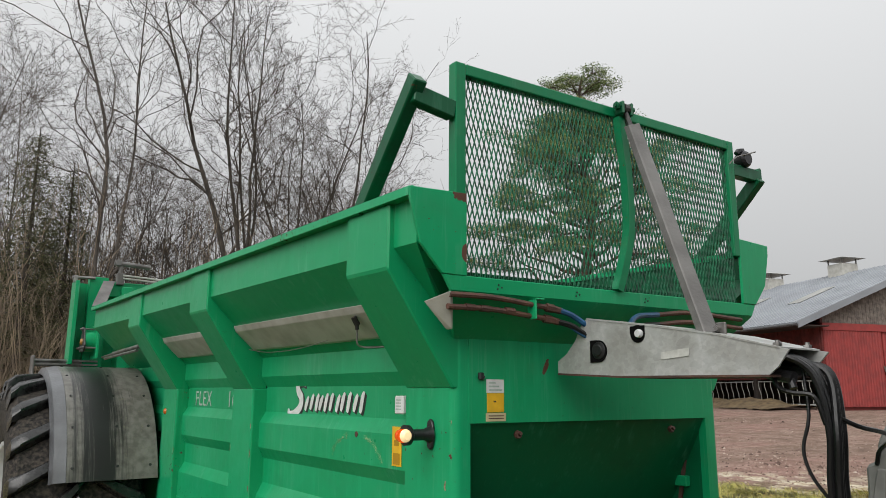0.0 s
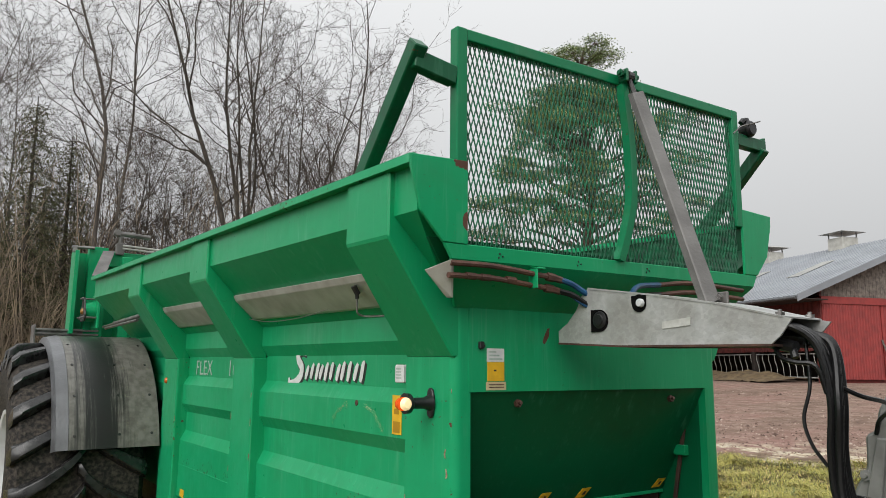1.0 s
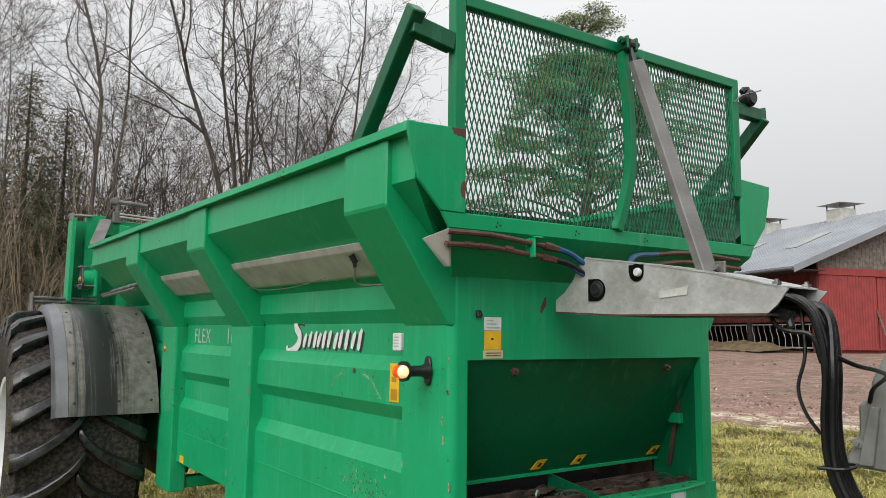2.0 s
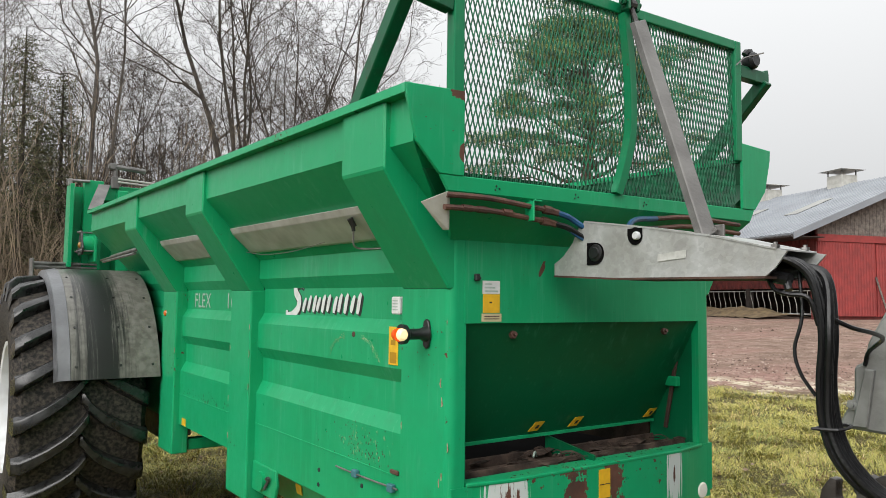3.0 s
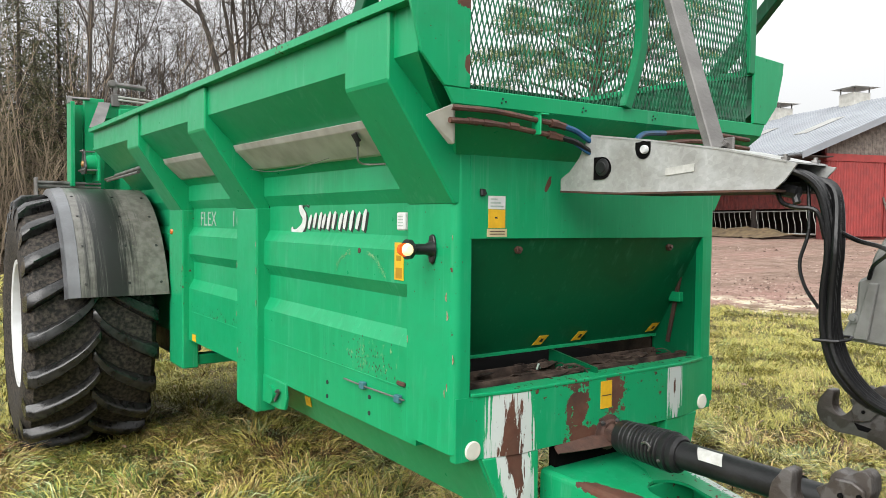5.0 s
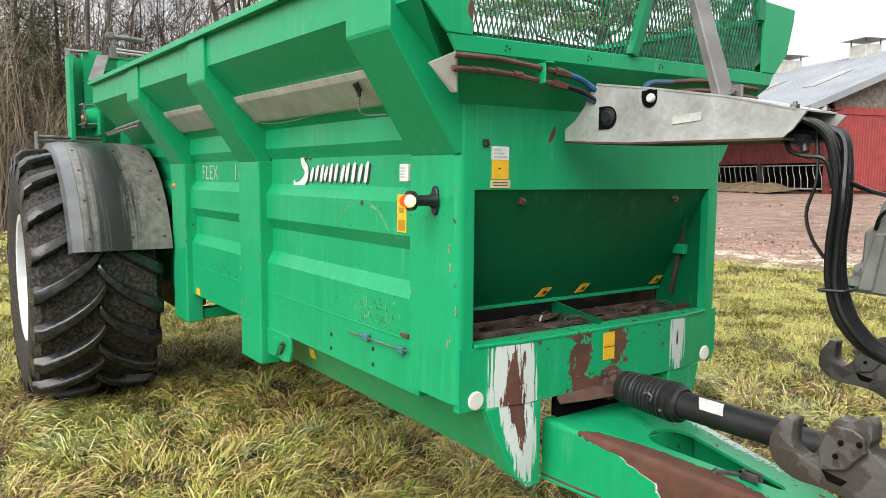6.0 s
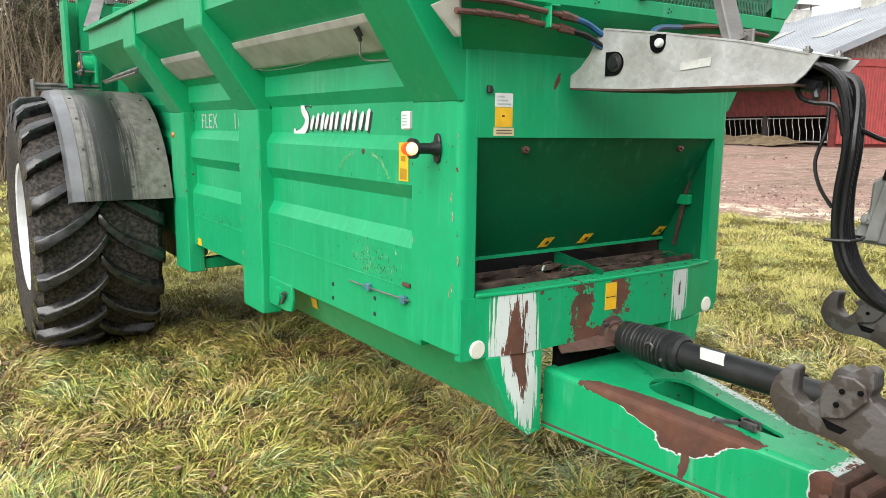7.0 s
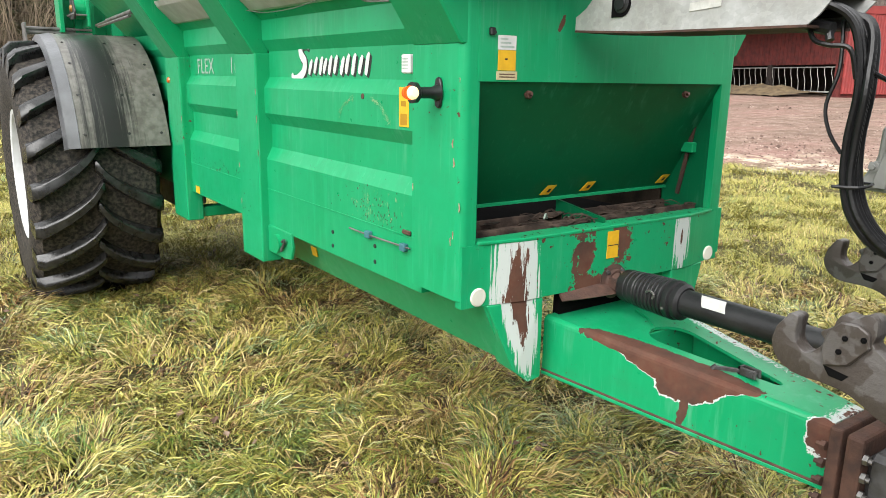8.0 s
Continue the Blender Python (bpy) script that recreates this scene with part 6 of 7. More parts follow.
# rear frame with light board
for mir in (False, True):
    f = mirrored if mir else (lambda b: b)
    part("bearing_bracket", f(box(-0.185, -0.165, 4.48, 4.74, 1.90, 2.17, 0.004)), PAINT, spreader, "green bracket of the rear bearing")
    part("rear_frame", f(join(box(-0.348, -0.318, 4.66, 4.70, 1.86, 2.53, 0.003), box(-0.318, -0.22, 4.84, 4.86, 1.86, 2.53), box(-0.235, -0.09, 4.74, 4.83, 1.84, 2.58, 0.004), box(-0.348, -0.340, 4.70, 4.86, 1.86, 2.53, 0.002))), PAINT, spreader, "tall green rear door frame")
    part("frame_cap", f(join(tube([(-0.37, 4.72, 2.56), (-0.20, 4.72, 2.565)], 0.012, 8), box(-0.36, -0.33, 4.70, 4.75, 2.52, 2.575, 0.003))), STEEL, spreader, "pin and cap on the rear frame")
    part("rear_post", f(box(0.0, 0.08, 4.62, 4.82, 0.7, 2.5, 0.006)), PAINT, spreader, "green rear post")
    tri = [(4.60 + r * math.cos(radians(a)), 2.035 + r * math.sin(radians(a))) for a0 in (90, 210, 330) for a, r in ((a0 - 16, 0.112), (a0, 0.118), (a0 + 16, 0.112), (a0 + 60, 0.078))]
    lamp = part("bearing_plate", f(prism(tri, "x", -0.272, -0.260, 0.003)), CAST, spreader, "three-cornered dark bearing plate")
    part("bearing_housing", f(tube([(-0.26, 4.60, 2.035), (-0.17, 4.60, 2.035)], 0.078, 20)), PAINT, lamp, "round green bearing housing", True)
    part("bearing_cap", f(revolve([(0.0, -0.016), (0.016, -0.014), (0.024, -0.006), (0.026, 0.0), (0.0, 0.0)], "x", (-0.272, 4.60, 2.035), 18)), OCHRE_GREASE, lamp, "amber grease on the bearing cap", True)
    for a0 in (90, 210, 330):
        part("stud", f(join(tube([(-0.295, 4.60 + 0.1 * math.cos(radians(a0)), 2.035 + 0.1 * math.sin(radians(a0))), (-0.17, 4.60 + 0.1 * math.cos(radians(a0)), 2.035 + 0.1 * math.sin(radians(a0)))], 0.007, 6), bolt((-0.272, 4.60 + 0.1 * math.cos(radians(a0)), 2.035 + 0.1 * math.sin(radians(a0))), (-1, 0, 0), 0.014, 0.01))), STEEL, lamp)
    part("light_board", f(join(box(-0.60, -0.12, 4.72, 4.75, 1.85, 1.865, 0.002), box(-0.60, -0.12, 4.72, 4.75, 1.88, 1.895, 0.002), box(-0.60, -0.12, 4.745, 4.755, 1.84, 1.90), box(-0.60, -0.585, 4.60, 4.76, 1.74, 1.92, 0.003))), STEEL, spreader, "grey light board over the wheel")
    part("side_marker", f(box(-0.605, -0.585, 4.62, 4.66, 1.70, 1.76, 0.004)), ORANGE, spreader, "small amber marker")
    part("rear_shield", f(solid([(-0.285, 4.25, 2.288), (-0.195, 4.25, 2.288), (-0.195, 4.26, 2.283), (-0.285, 4.26, 2.283)], [(-0.135, 4.72, 2.55), (-0.045, 4.72, 2.555), (-0.045, 4.73, 2.55), (-0.135, 4.73, 2.545)])), STRUT_STEEL, spreader, "sloping galvanised shield plate")
    part("rear_cylinder", f(join(tube([(-0.13, 3.30, 1.945), (-0.13, 4.1, 1.925)], 0.015, 10), tube([(-0.13, 4.1, 1.925), (-0.13, 4.5, 1.915)], 0.009, 8), tube([(-0.15, 3.30, 1.915), (-0.15, 4.3, 1.895)], 0.010, 8))), STEEL, spreader, "hydraulic cylinder under the rim", True)
part("rear_crossbar", box(-0.09, 1.39, 4.70, 4.78, 2.42, 2.545, 0.005), PAINT_CHIPPED, spreader, "green rear cross beam")
part("rear_link", join(box(-0.045, 0.015, 4.66, 4.72, 2.52, 2.62, 0.005), tube([(-0.015, 4.69, 2.60), (-0.015, 4.69, 2.72)], 0.016, 8), tube([(-0.07, 4.69, 2.705), (0.22, 4.69, 2.69)], 0.020, 8), box(-0.06, -0.02, 4.66, 4.72, 2.68, 2.73, 0.004)), STRUT_STEEL, spreader, "worn steel lever of the rear door gear")
for z in (2.60, 2.575):
    part("link_rod", tube([(0.0, 4.66, z), (0.55, 4.66, z - 0.02)], 0.008, 6), GALV_DULL, spreader, "thin galvanised rod")
part("rear_door", box(-0.1, 1.4, 4.83, 4.87, 0.9, 2.5, 0.004), PAINT, spreader, "green rear door")

# ---- signs, lamps and small fittings ----
def plate(axis, at, a0, a1, z0, z1, t=0.0015, skew=0.0):
    """A thin sticker: axis 'x' lies on a side face at x = at from y a0 to a1, axis 'y' on a front face."""
    s = -t
    if axis == "x":
        lo = [(at, a0, z0), (at, a1, z0), (at, a1 + skew, z1), (at, a0 + skew, z1)]
        return solid(lo, [(p[0] + s, p[1], p[2]) for p in lo])
    lo = [(a0, at, z0), (a1, at, z0), (a1 + skew, at, z1), (a0 + skew, at, z1)]
    return solid(lo, [(p[0], p[1] + s, p[2]) for p in lo])


def lettered(text, size, parent, mat_world, material, label):
    cu = bpy.data.curves.new("lettering", "FONT")
    cu.body, cu.size, cu.extrude, cu.space_character = text, size, 0.0006, 1.12
    tmp = bpy.data.objects.new("tmp", cu)
    scene.collection.objects.link(tmp)
    me = bpy.data.meshes.new_from_object(tmp.evaluated_get(bpy.context.evaluated_depsgraph_get()))
    bpy.data.objects.remove(tmp)
    bpy.data.curves.remove(cu)
    me.transform(mat_world)
    me.materials.append(material)
    o = new("lettering", me)
    o.parent = parent
    tagged(o, label)


# local x of the text runs towards the front (-y), local y is up, it faces -x
def side_text(y, z, x, sx=1.0):
    return Matrix(((0, 0, -1, x), (-sx, 0, 0, y), (0, 1, 0, z), (0, 0, 0, 1)))


lettered("FLEX", 0.120, spreader, side_text(2.70, 1.572, 0.0685, 1.05), PALE, "pale grey lettering on the side panel")
lettered("16", 0.120, spreader, side_text(2.145, 1.573, 0.0685, 1.05), PALE, "pale grey lettering on the side panel")


def stroke(points, widths, x, off=(0.0, 0.0), t=0.0015, grow_by=0.0):
    """A flat brush stroke on the side panel: points (y, z)."""
    pts = [Vector((x, p[0] + off[0], p[1] + off[1])) for p in points]
    k = 5
    path = smooth_path(pts, k)
    ws = []
    for i in range(len(widths) - 1):
        ws += [widths[i] + (widths[i + 1] - widths[i]) * j / k for j in range(k)]
    ws.append(widths[-1])
    bm = bmesh.new()
    rows = []
    for i, p in enumerate(path):
        d = (path[min(i + 1, len(path) - 1)] - path[max(i - 1, 0)]).normalized()
        s = Vector((0, -d.z, d.y)) * (ws[i] / 2 + grow_by)
        rows.append([bm.verts.new(p - s), bm.verts.new(p + s), bm.verts.new(p + s + Vector((-t, 0, 0))), bm.verts.new(p - s + Vector((-t, 0, 0)))])
    for a, b in zip(rows, rows[1:]):
        for i in range(4):
            bm.faces.new((a[i], a[(i + 1) % 4], b[(i + 1) % 4], b[i]))
    bm.faces.new(rows[0])
    bm.faces.new(rows[-1][::-1])
    return bm


# maker's emblem as a plain white brush shape with a dark shadow: one tall sweep and a row of slanted bars
def make_emblem():
    key = [(1.168, 1.680), (1.205, 1.696), (1.250, 1.684), (1.245, 1.655), (1.212, 1.625), (1.222, 1.588), (1.275, 1.560), (1.330, 1.556), (1.345, 1.578)]
    fine = [(p.y, p.z) for p in smooth_path([(0.0, y, z) for y, z in key], 4)]
    strokes = [(fine, [0.012 + 0.026 * math.sin(math.pi * k / (len(fine) - 1)) ** 0.6 for k in range(len(fine))])]
    # a row of leaning rounded bars
    feet = [1.155, 1.105, 1.055, 1.018, 0.972, 0.925, 0.868, 0.826, 0.775, 0.722, 0.672]
    for i, y in enumerate(feet):
        low, high = 1.574 + 0.004 * (i % 2), 1.640 + 0.012 * i / 10 - 0.008 * (i % 3 == 0)
        strokes.append(([(y + 0.014, low), (y + 0.008, low + 0.018), (y - 0.004, high - 0.018), (y - 0.016, high)], [0.015, 0.024, 0.024, 0.013]))
    e = None
    for i, (p, w) in enumerate(strokes):
        o = part("emblem" if e is None else "brush_bar", stroke(p, w, 0.0690 - 0.0001 * i, (0, 0), 0.0012), WHITE, spreader if e is None else e, "white brush-stroke emblem with a dark outline" if e is None else "")
        e = e or o
        part("emblem_shadow", stroke(p, w, 0.0698 - 0.00003 * i, (-0.007, -0.006), 0.0006, 0.006), DARKPRINT, o)


make_emblem()

# side panel stickers and fittings
st = part("sticker", plate("x", 0.0395, 0.346, 0.405, 1.407, 1.537), YELLOW, spreader, "yellow warning sticker with dark pictograms")
OCHRE = mat("ochre_print", (0.45, 0.24, 0.01), 0.5)
part("pictogram", plate("x", 0.0378, 0.355, 0.396, 1.413, 1.450, 0.0006), OCHRE, st)
part("pictogram", plate("x", 0.0378, 0.362, 0.392, 1.474, 1.492, 0.0006), OCHRE, st)
jb = part("junction_box", box(0.012, 0.068, 0.300, 0.352, 1.580, 1.640, 0.004), WHITE, spreader, "small white label box beside the post")
for k in range(4):
    part("print_line", plate("x", 0.0115, 0.310, 0.342, 1.594 + 0.010 * k, 1.598 + 0.010 * k, 0.0006), PALE, jb)
# marker lamp on a rubber arm
lb = part("marker_lamp", join(prism([(0.10, 1.484), (0.112, 1.478), (0.124, 1.484), (0.130, 1.505), (0.128, 1.525), (0.130, 1.545), (0.124, 1.566), (0.112, 1.572), (0.10, 1.566), (0.094, 1.545), (0.096, 1.525), (0.094, 1.505)], "x", -0.010, 0.0, 0.003),
                           revolve([(0.0, 0.0), (0.026, -0.008), (0.017, -0.03), (0.017, -0.075), (0.030, -0.085), (0.031, -0.10), (0.0, -0.10)], "x", (0.0, 0.112, 1.525), 18)), BLACK, spreader, "black rubber arm marker lamp", True)
part("lens", revolve([(0.0, -0.016), (0.012, -0.014), (0.018, -0.007), (0.0195, 0.0), (0.0, 0.0)], "y", (-0.112, 0.088, 1.525), 18), LAMP_WARM, lb, "lit warm white lens", True)
part("lens", revolve([(0.0, 0.030), (0.012, 0.028), (0.018, 0.018), (0.0205, 0.001), (0.0, 0.001)], "y", (-0.120, 0.088, 1.525), 18), LAMP_AMBER, lb, "lit amber lens", True)
part("marker_light", revolve([(0.0, -0.012), (0.014, -0.010), (0.020, 0.0), (0.0, 0.0)], "x", (0.0, 3.075, 1.528), 14), ORANGE, spreader, "small amber side light", True)
# grease lines, bolts, seams on the lower panel
for y, z in ((0.92, 0.951), (0.922, 0.893), (0.575, 0.960), (0.576, 0.900)):
    part("bolt_hole", revolve([(0.0, -0.003), (0.008, -0.003), (0.009, 0.0), (0.0, 0.0)], "x", (0.0395, y, z), 12), DARKPRINT, spreader)
gl = part("grease_line", tube([(0.028, 0.755, 0.998), (0.028, 0.61, 0.997), (0.028, 0.32, 1.002)], 0.0035, 6), STRUT_STEEL, spreader, "thin steel grease line")
BLUE_CLIP = mat("blue_plastic_clip", (0.05, 0.17, 0.20), 0.5)
for y in (0.609, 0.362):
    part("clip", box(0.020, 0.0395, y - 0.016, y + 0.016, 0.985, 1.012, 0.003), BLUE_CLIP, gl, "blue plastic clip")
part("panel_seam", box(0.0375, 0.041, 0.262, 1.607, 1.036, 1.041, 0.0005), PAINT_CHIPPED, spreader, "welded seam across the panel")
part("panel_seam", box(0.0375, 0.041, 1.876, 2.844, 1.036, 1.041, 0.0005), PAINT_CHIPPED, spreader, "welded seam across the panel")
part("weld_tab", box(0.030, 0.0395, 0.325, 0.375, 1.045, 1.060, 0.003), RUST_M, spreader, "rusty weld tab")
part("drain_hole", revolve([(0.0, -0.002), (0.010, -0.002), (0.011, 0.0), (0.0, 0.0)], "x", (0.0395, 0.659, 1.499), 12), RUST_M, spreader, "rusty hole")
# scuffed arc
SCUFF = mat("scuffed_primer", (0.20, 0.36, 0.17), 0.8, 0, (0.02, 0.33, 0.13), 40)
SPECK = mat("dark_rust_speck", (0.10, 0.075, 0.04), 0.8, 0, (0.03, 0.10, 0.045), 60)
rngk = random.Random(17)
sv, sf = [], []


def speckle(v, f, y, z, dy, dz, w, x):
    """A thin raised fleck: a flat four-sided chip."""
    b = len(v)
    s = Vector((dy, dz)).normalized().orthogonal() * w
    v += [(x, y - dy, z - dz), (x, y + s.x, z + s.y), (x, y + dy, z + dz), (x, y - s.x, z - s.y), (x - 0.0006, y, z)]
    f += [(b, b + 1, b + 4), (b + 1, b + 2, b + 4), (b + 2, b + 3, b + 4), (b + 3, b, b + 4)]


def fleck_object(name, v, f, material, label):
    me = bpy.data.meshes.new(name)
    me.from_pydata(v, [], f)
    me.materials.append(material)
    o = new(name, me)
    o.parent = spreader
    tagged(o, label, kind="stuff")


# a part that swung round the hole has rubbed an arc into the paint
for k in range(150):
    a = radians(rngk.choice((rngk.uniform(15, 72), rngk.uniform(108, 168))))
    rr = rngk.gauss(1.0, 0.035)
    y, z = 0.665 + 0.195 * rr * math.cos(a), 1.385 + 0.112 * rr * math.sin(a)
    h = rngk.uniform(0.003, 0.014)
    speckle(sv, sf, y, z, -h * math.sin(a), h * 0.6 * math.cos(a), rngk.uniform(0.0008, 0.0022), 0.0392)
for k in range(90):
    y, z = rngk.gauss(0.60, 0.10), rngk.gauss(1.10, 0.055)
    if 0.30 < y < 1.0 and 1.045 < z < 1.18:
        speckle(sv, sf, y, z, rngk.uniform(-0.004, 0.004), rngk.uniform(0.003, 0.012), rngk.uniform(0.0012, 0.004), 0.0392)
fleck_object("scuff_mark", sv, sf, SCUFF, "pale scuffed arc and scrapes in the paint")
sv, sf = [], []
for k in range(120):
    y, z = rngk.gauss(0.60, 0.11), rngk.gauss(1.09, 0.05)
    if 0.30 < y < 1.0 and 1.045 < z < 1.18:
        speckle(sv, sf, y, z, rngk.uniform(-0.004, 0.004), rngk.uniform(0.002, 0.007), rngk.uniform(0.001, 0.004), 0.0390)
for k in range(60):
    y, z = rngk.uniform(1.9, 2.8), rngk.gauss(1.06, 0.02)
    if z > 1.043:
        speckle(sv, sf, y, z, rngk.uniform(-0.006, 0.006), rngk.uniform(0.002, 0.012), rngk.uniform(0.001, 0.003), 0.0390)
fleck_object("rust_speck", sv, sf, SPECK, "rust specks in the side panel's paint")
PALE_CHIP = mat("bare_primer_chip", (0.50, 0.40, 0.28), 0.8, 0, (0.22, 0.10, 0.06), 60)
for k in range(16):
    y, z = rngk.uniform(0.008, 0.05) if k % 2 else rngk.choice((0.255, 1.61, 1.87, 2.85)) + rngk.uniform(-0.004, 0.004), rngk.uniform(0.95, 1.6)
    part("paint_chip", stroke([(y, z), (y + rngk.uniform(-0.004, 0.004), z - rngk.uniform(0.006, 0.02)), (y, z - rngk.uniform(0.022, 0.035))], [0.002, rngk.uniform(0.004, 0.009), 0.002], 0.0002 if y > 0.03 else 0.004, t=0.0012), PALE_CHIP, spreader, "chipped paint on a post edge")
cv, cf = [], []
for k in range(420):
    y = rngk.uniform(0.2, 4.1)
    x = rx(y) + rngk.uniform(0.004, 0.08)
    z = lift(x, y, 2.221)[2]
    s = rngk.uniform(0.002, 0.008)
    b = len(cv)
    cv += [(x - s, y - s, z), (x + s, y - s * 1.6, z), (x, y + s * 1.8, z), (x + rngk.uniform(-s, s), y, z + s * rngk.uniform(0.6, 1.6))]
    cf += [(b, b + 1, b + 3), (b + 1, b + 2, b + 3), (b + 2, b, b + 3)]
cr_me = bpy.data.meshes.new("rim_crumb")
cr_me.from_pydata(cv, [], cf)
cr_me.materials.append(FEED)
cr_ob = new("rim_litter", cr_me)
cr_ob.parent = spreader
tagged(cr_ob, "brown crumbs and litter along the top rail", kind="stuff")
# hinge ear at the second post
ear = part("hinge_ear", prism([(1.60, 0.865), (1.33, 0.865), (1.315, 0.80), (1.335, 0.745), (1.40, 0.735), (1.60, 0.735)], "x", 0.03, 0.045, 0.003), PAINT, spreader, "green hinge ear with a pin")
part("pin", tube([(0.03, 1.48, 0.795), (0.014, 1.48, 0.795)], 0.044, 20), PAINT, ear)
part("pin_keeper", join(bar((0.020, 1.425, 0.770), (0.020, 1.375, 0.822), 0.008, 0.014), bolt((0.020, 1.375, 0.826), (-1, 0, 0), 0.011, 0.010)), CAST, ear, "dark pin keeper")
part("sticker", solid([(0.135, 1.340, 0.798), (0.135, 1.285, 0.798), (0.1605, 1.320, 0.746), (0.1605, 1.375, 0.746)], [(0.131, 1.340, 0.796), (0.131, 1.285, 0.796), (0.1565, 1.320, 0.744), (0.1565, 1.375, 0.744)]), YELLOW, spreader, "yellow sticker on the beam")
part("sticker", plate("x", 0.0395, 2.70, 2.775, 0.862, 0.905), YELLOW, spreader, "yellow sticker on the lower panel edge")
# tap under the cover strip
tap = part("tap", join(tube([(-0.106, 0.44, 1.905), (-0.088, 0.44, 1.878)], 0.011, 8), tube([(-0.092, 0.44, 1.880), (-0.090, 0.44, 1.862)], 0.007, 8)), BLACK, spreader, "black valve in the strip", True)
part("bleed_pipe", tube(smooth_path([(-0.090, 0.44, 1.868), (-0.090, 0.44, 1.835), (-0.086, 0.44, 1.812), (-0.06, 0.435, 1.803), (-0.01, 0.39, 1.805)], 4), 0.0035, 6), STEEL, tap, "thin bent steel pipe", True)
part("cable", tube(smooth_path([(-0.05, 1.55, 1.845), (-0.04, 1.35, 1.825), (-0.04, 1.05, 1.825), (-0.045, 0.75, 1.845)], 5), 0.0018, 5), STEEL, spreader, "thin sagging cable")

# front face labels, reflectors, bolts
lab = part("type_plate", plate("y", -0.0028, 0.123, 0.192, 1.651, 1.692), WHITE, spreader, "white type plate with unreadable print")
for k in range(3):
    part("print_line", plate("y", -0.0045, 0.132, 0.184 - 0.012 * k, 1.657 + 0.011 * k, 1.662 + 0.011 * k, 0.0005), PALE, lab)
ys = part("sticker", plate("y", -0.0028, 0.125, 0.192, 1.592, 1.650), YELLOW, spreader, "yellow warning sticker")
part("print_line", plate("y", -0.0045, 0.150, 0.160, 1.622, 1.627, 0.0005), DARKPRINT, ys)
CREAM = mat("cream_sticker", (0.62, 0.55, 0.32), 0.5)
cs = part("sticker", plate("y", -0.0030, 0.120, 0.199, 1.565, 1.590), CREAM, spreader, "cream sticker with red print")
part("print_line", plate("y", -0.0047, 0.130, 0.190, 1.572, 1.575, 0.0005), RUST_PIPE, cs)
part("print_line", plate("y", -0.0047, 0.130, 0.190, 1.580, 1.583, 0.0005), RUST_PIPE, cs)
part("holder", join(box(0.088, 0.106, -0.016, -0.0026, 1.690, 1.712, 0.003), box(0.104, 0.114, -0.010, -0.0026, 1.695, 1.703, 0.002)), BLACK, spreader, "small black holder on the front")
for x, y, z in ((0.075, -0.001, 0.906), (1.232, -0.001, 0.903)):
    part("reflector", revolve([(0.0, -0.006), (0.026, -0.006), (0.030, -0.003), (0.030, 0.0), (0.0, 0.0)], "y", (x, y - 0.001, z), 24), REFLECTOR, spreader, "round white reflector")
for x in (0.262, 1.025):
    part("bolt_head", bolt((x, 0.018, 1.520), (0, -1, 0.3), 0.013, 0.012), RUST_PIPE, spreader, "rusty bolt head")
for x in (0.50, 0.70, 1.13):
    z0, z1 = 1.165, 1.200
    y0, y1 = 0.2145 - (z0 - 1.147) * 0.525, 0.2145 - (z1 - 1.147) * 0.525
    s = part("sticker", solid([(x, y0 - 0.002, z0), (x + 0.045, y0 - 0.002, z0), (x + 0.068, y1 - 0.002, z1), (x + 0.023, y1 - 0.002, z1)], [(x, y0 - 0.005, z0), (x + 0.045, y0 - 0.005, z0), (x + 0.068, y1 - 0.005, z1), (x + 0.023, y1 - 0.005, z1)]), YELLOW, spreader, "yellow warning sticker inside the opening")
    part("pictogram", solid([(x + 0.026, y0 - 0.0115, z0 + 0.010), (x + 0.040, y0 - 0.0115, z0 + 0.010), (x + 0.044, y1 + 0.000, z1 - 0.012), (x + 0.034, y1 + 0.000, z1 - 0.012)], [(x + 0.026, y0 - 0.0125, z0 + 0.010), (x + 0.040, y0 - 0.0125, z0 + 0.010), (x + 0.044, y1 - 0.002, z1 - 0.012), (x + 0.034, y1 - 0.002, z1 - 0.012)]), DARKPRINT, s)
cy_ = part("sticker", plate("y", -0.0315, 0.612, 0.668, 0.966, 1.062), YELLOW, spreader, "faded yellow sticker on the lower front")
part("print_line", plate("y", -0.0332, 0.615, 0.665, 1.010, 1.013, 0.0005), DARKPRINT, cy_)
lv = part("lever", bar((1.212, 0.098, 1.40), (1.212, 0.152, 1.125), 0.010, 0.015), RUST_M, spreader, "rusty lever on the inner wall")
part("lever_clip", box(1.195, 1.2215, 0.085, 0.140, 1.295, 1.335, 0.003), PAINT, lv, "green clip")
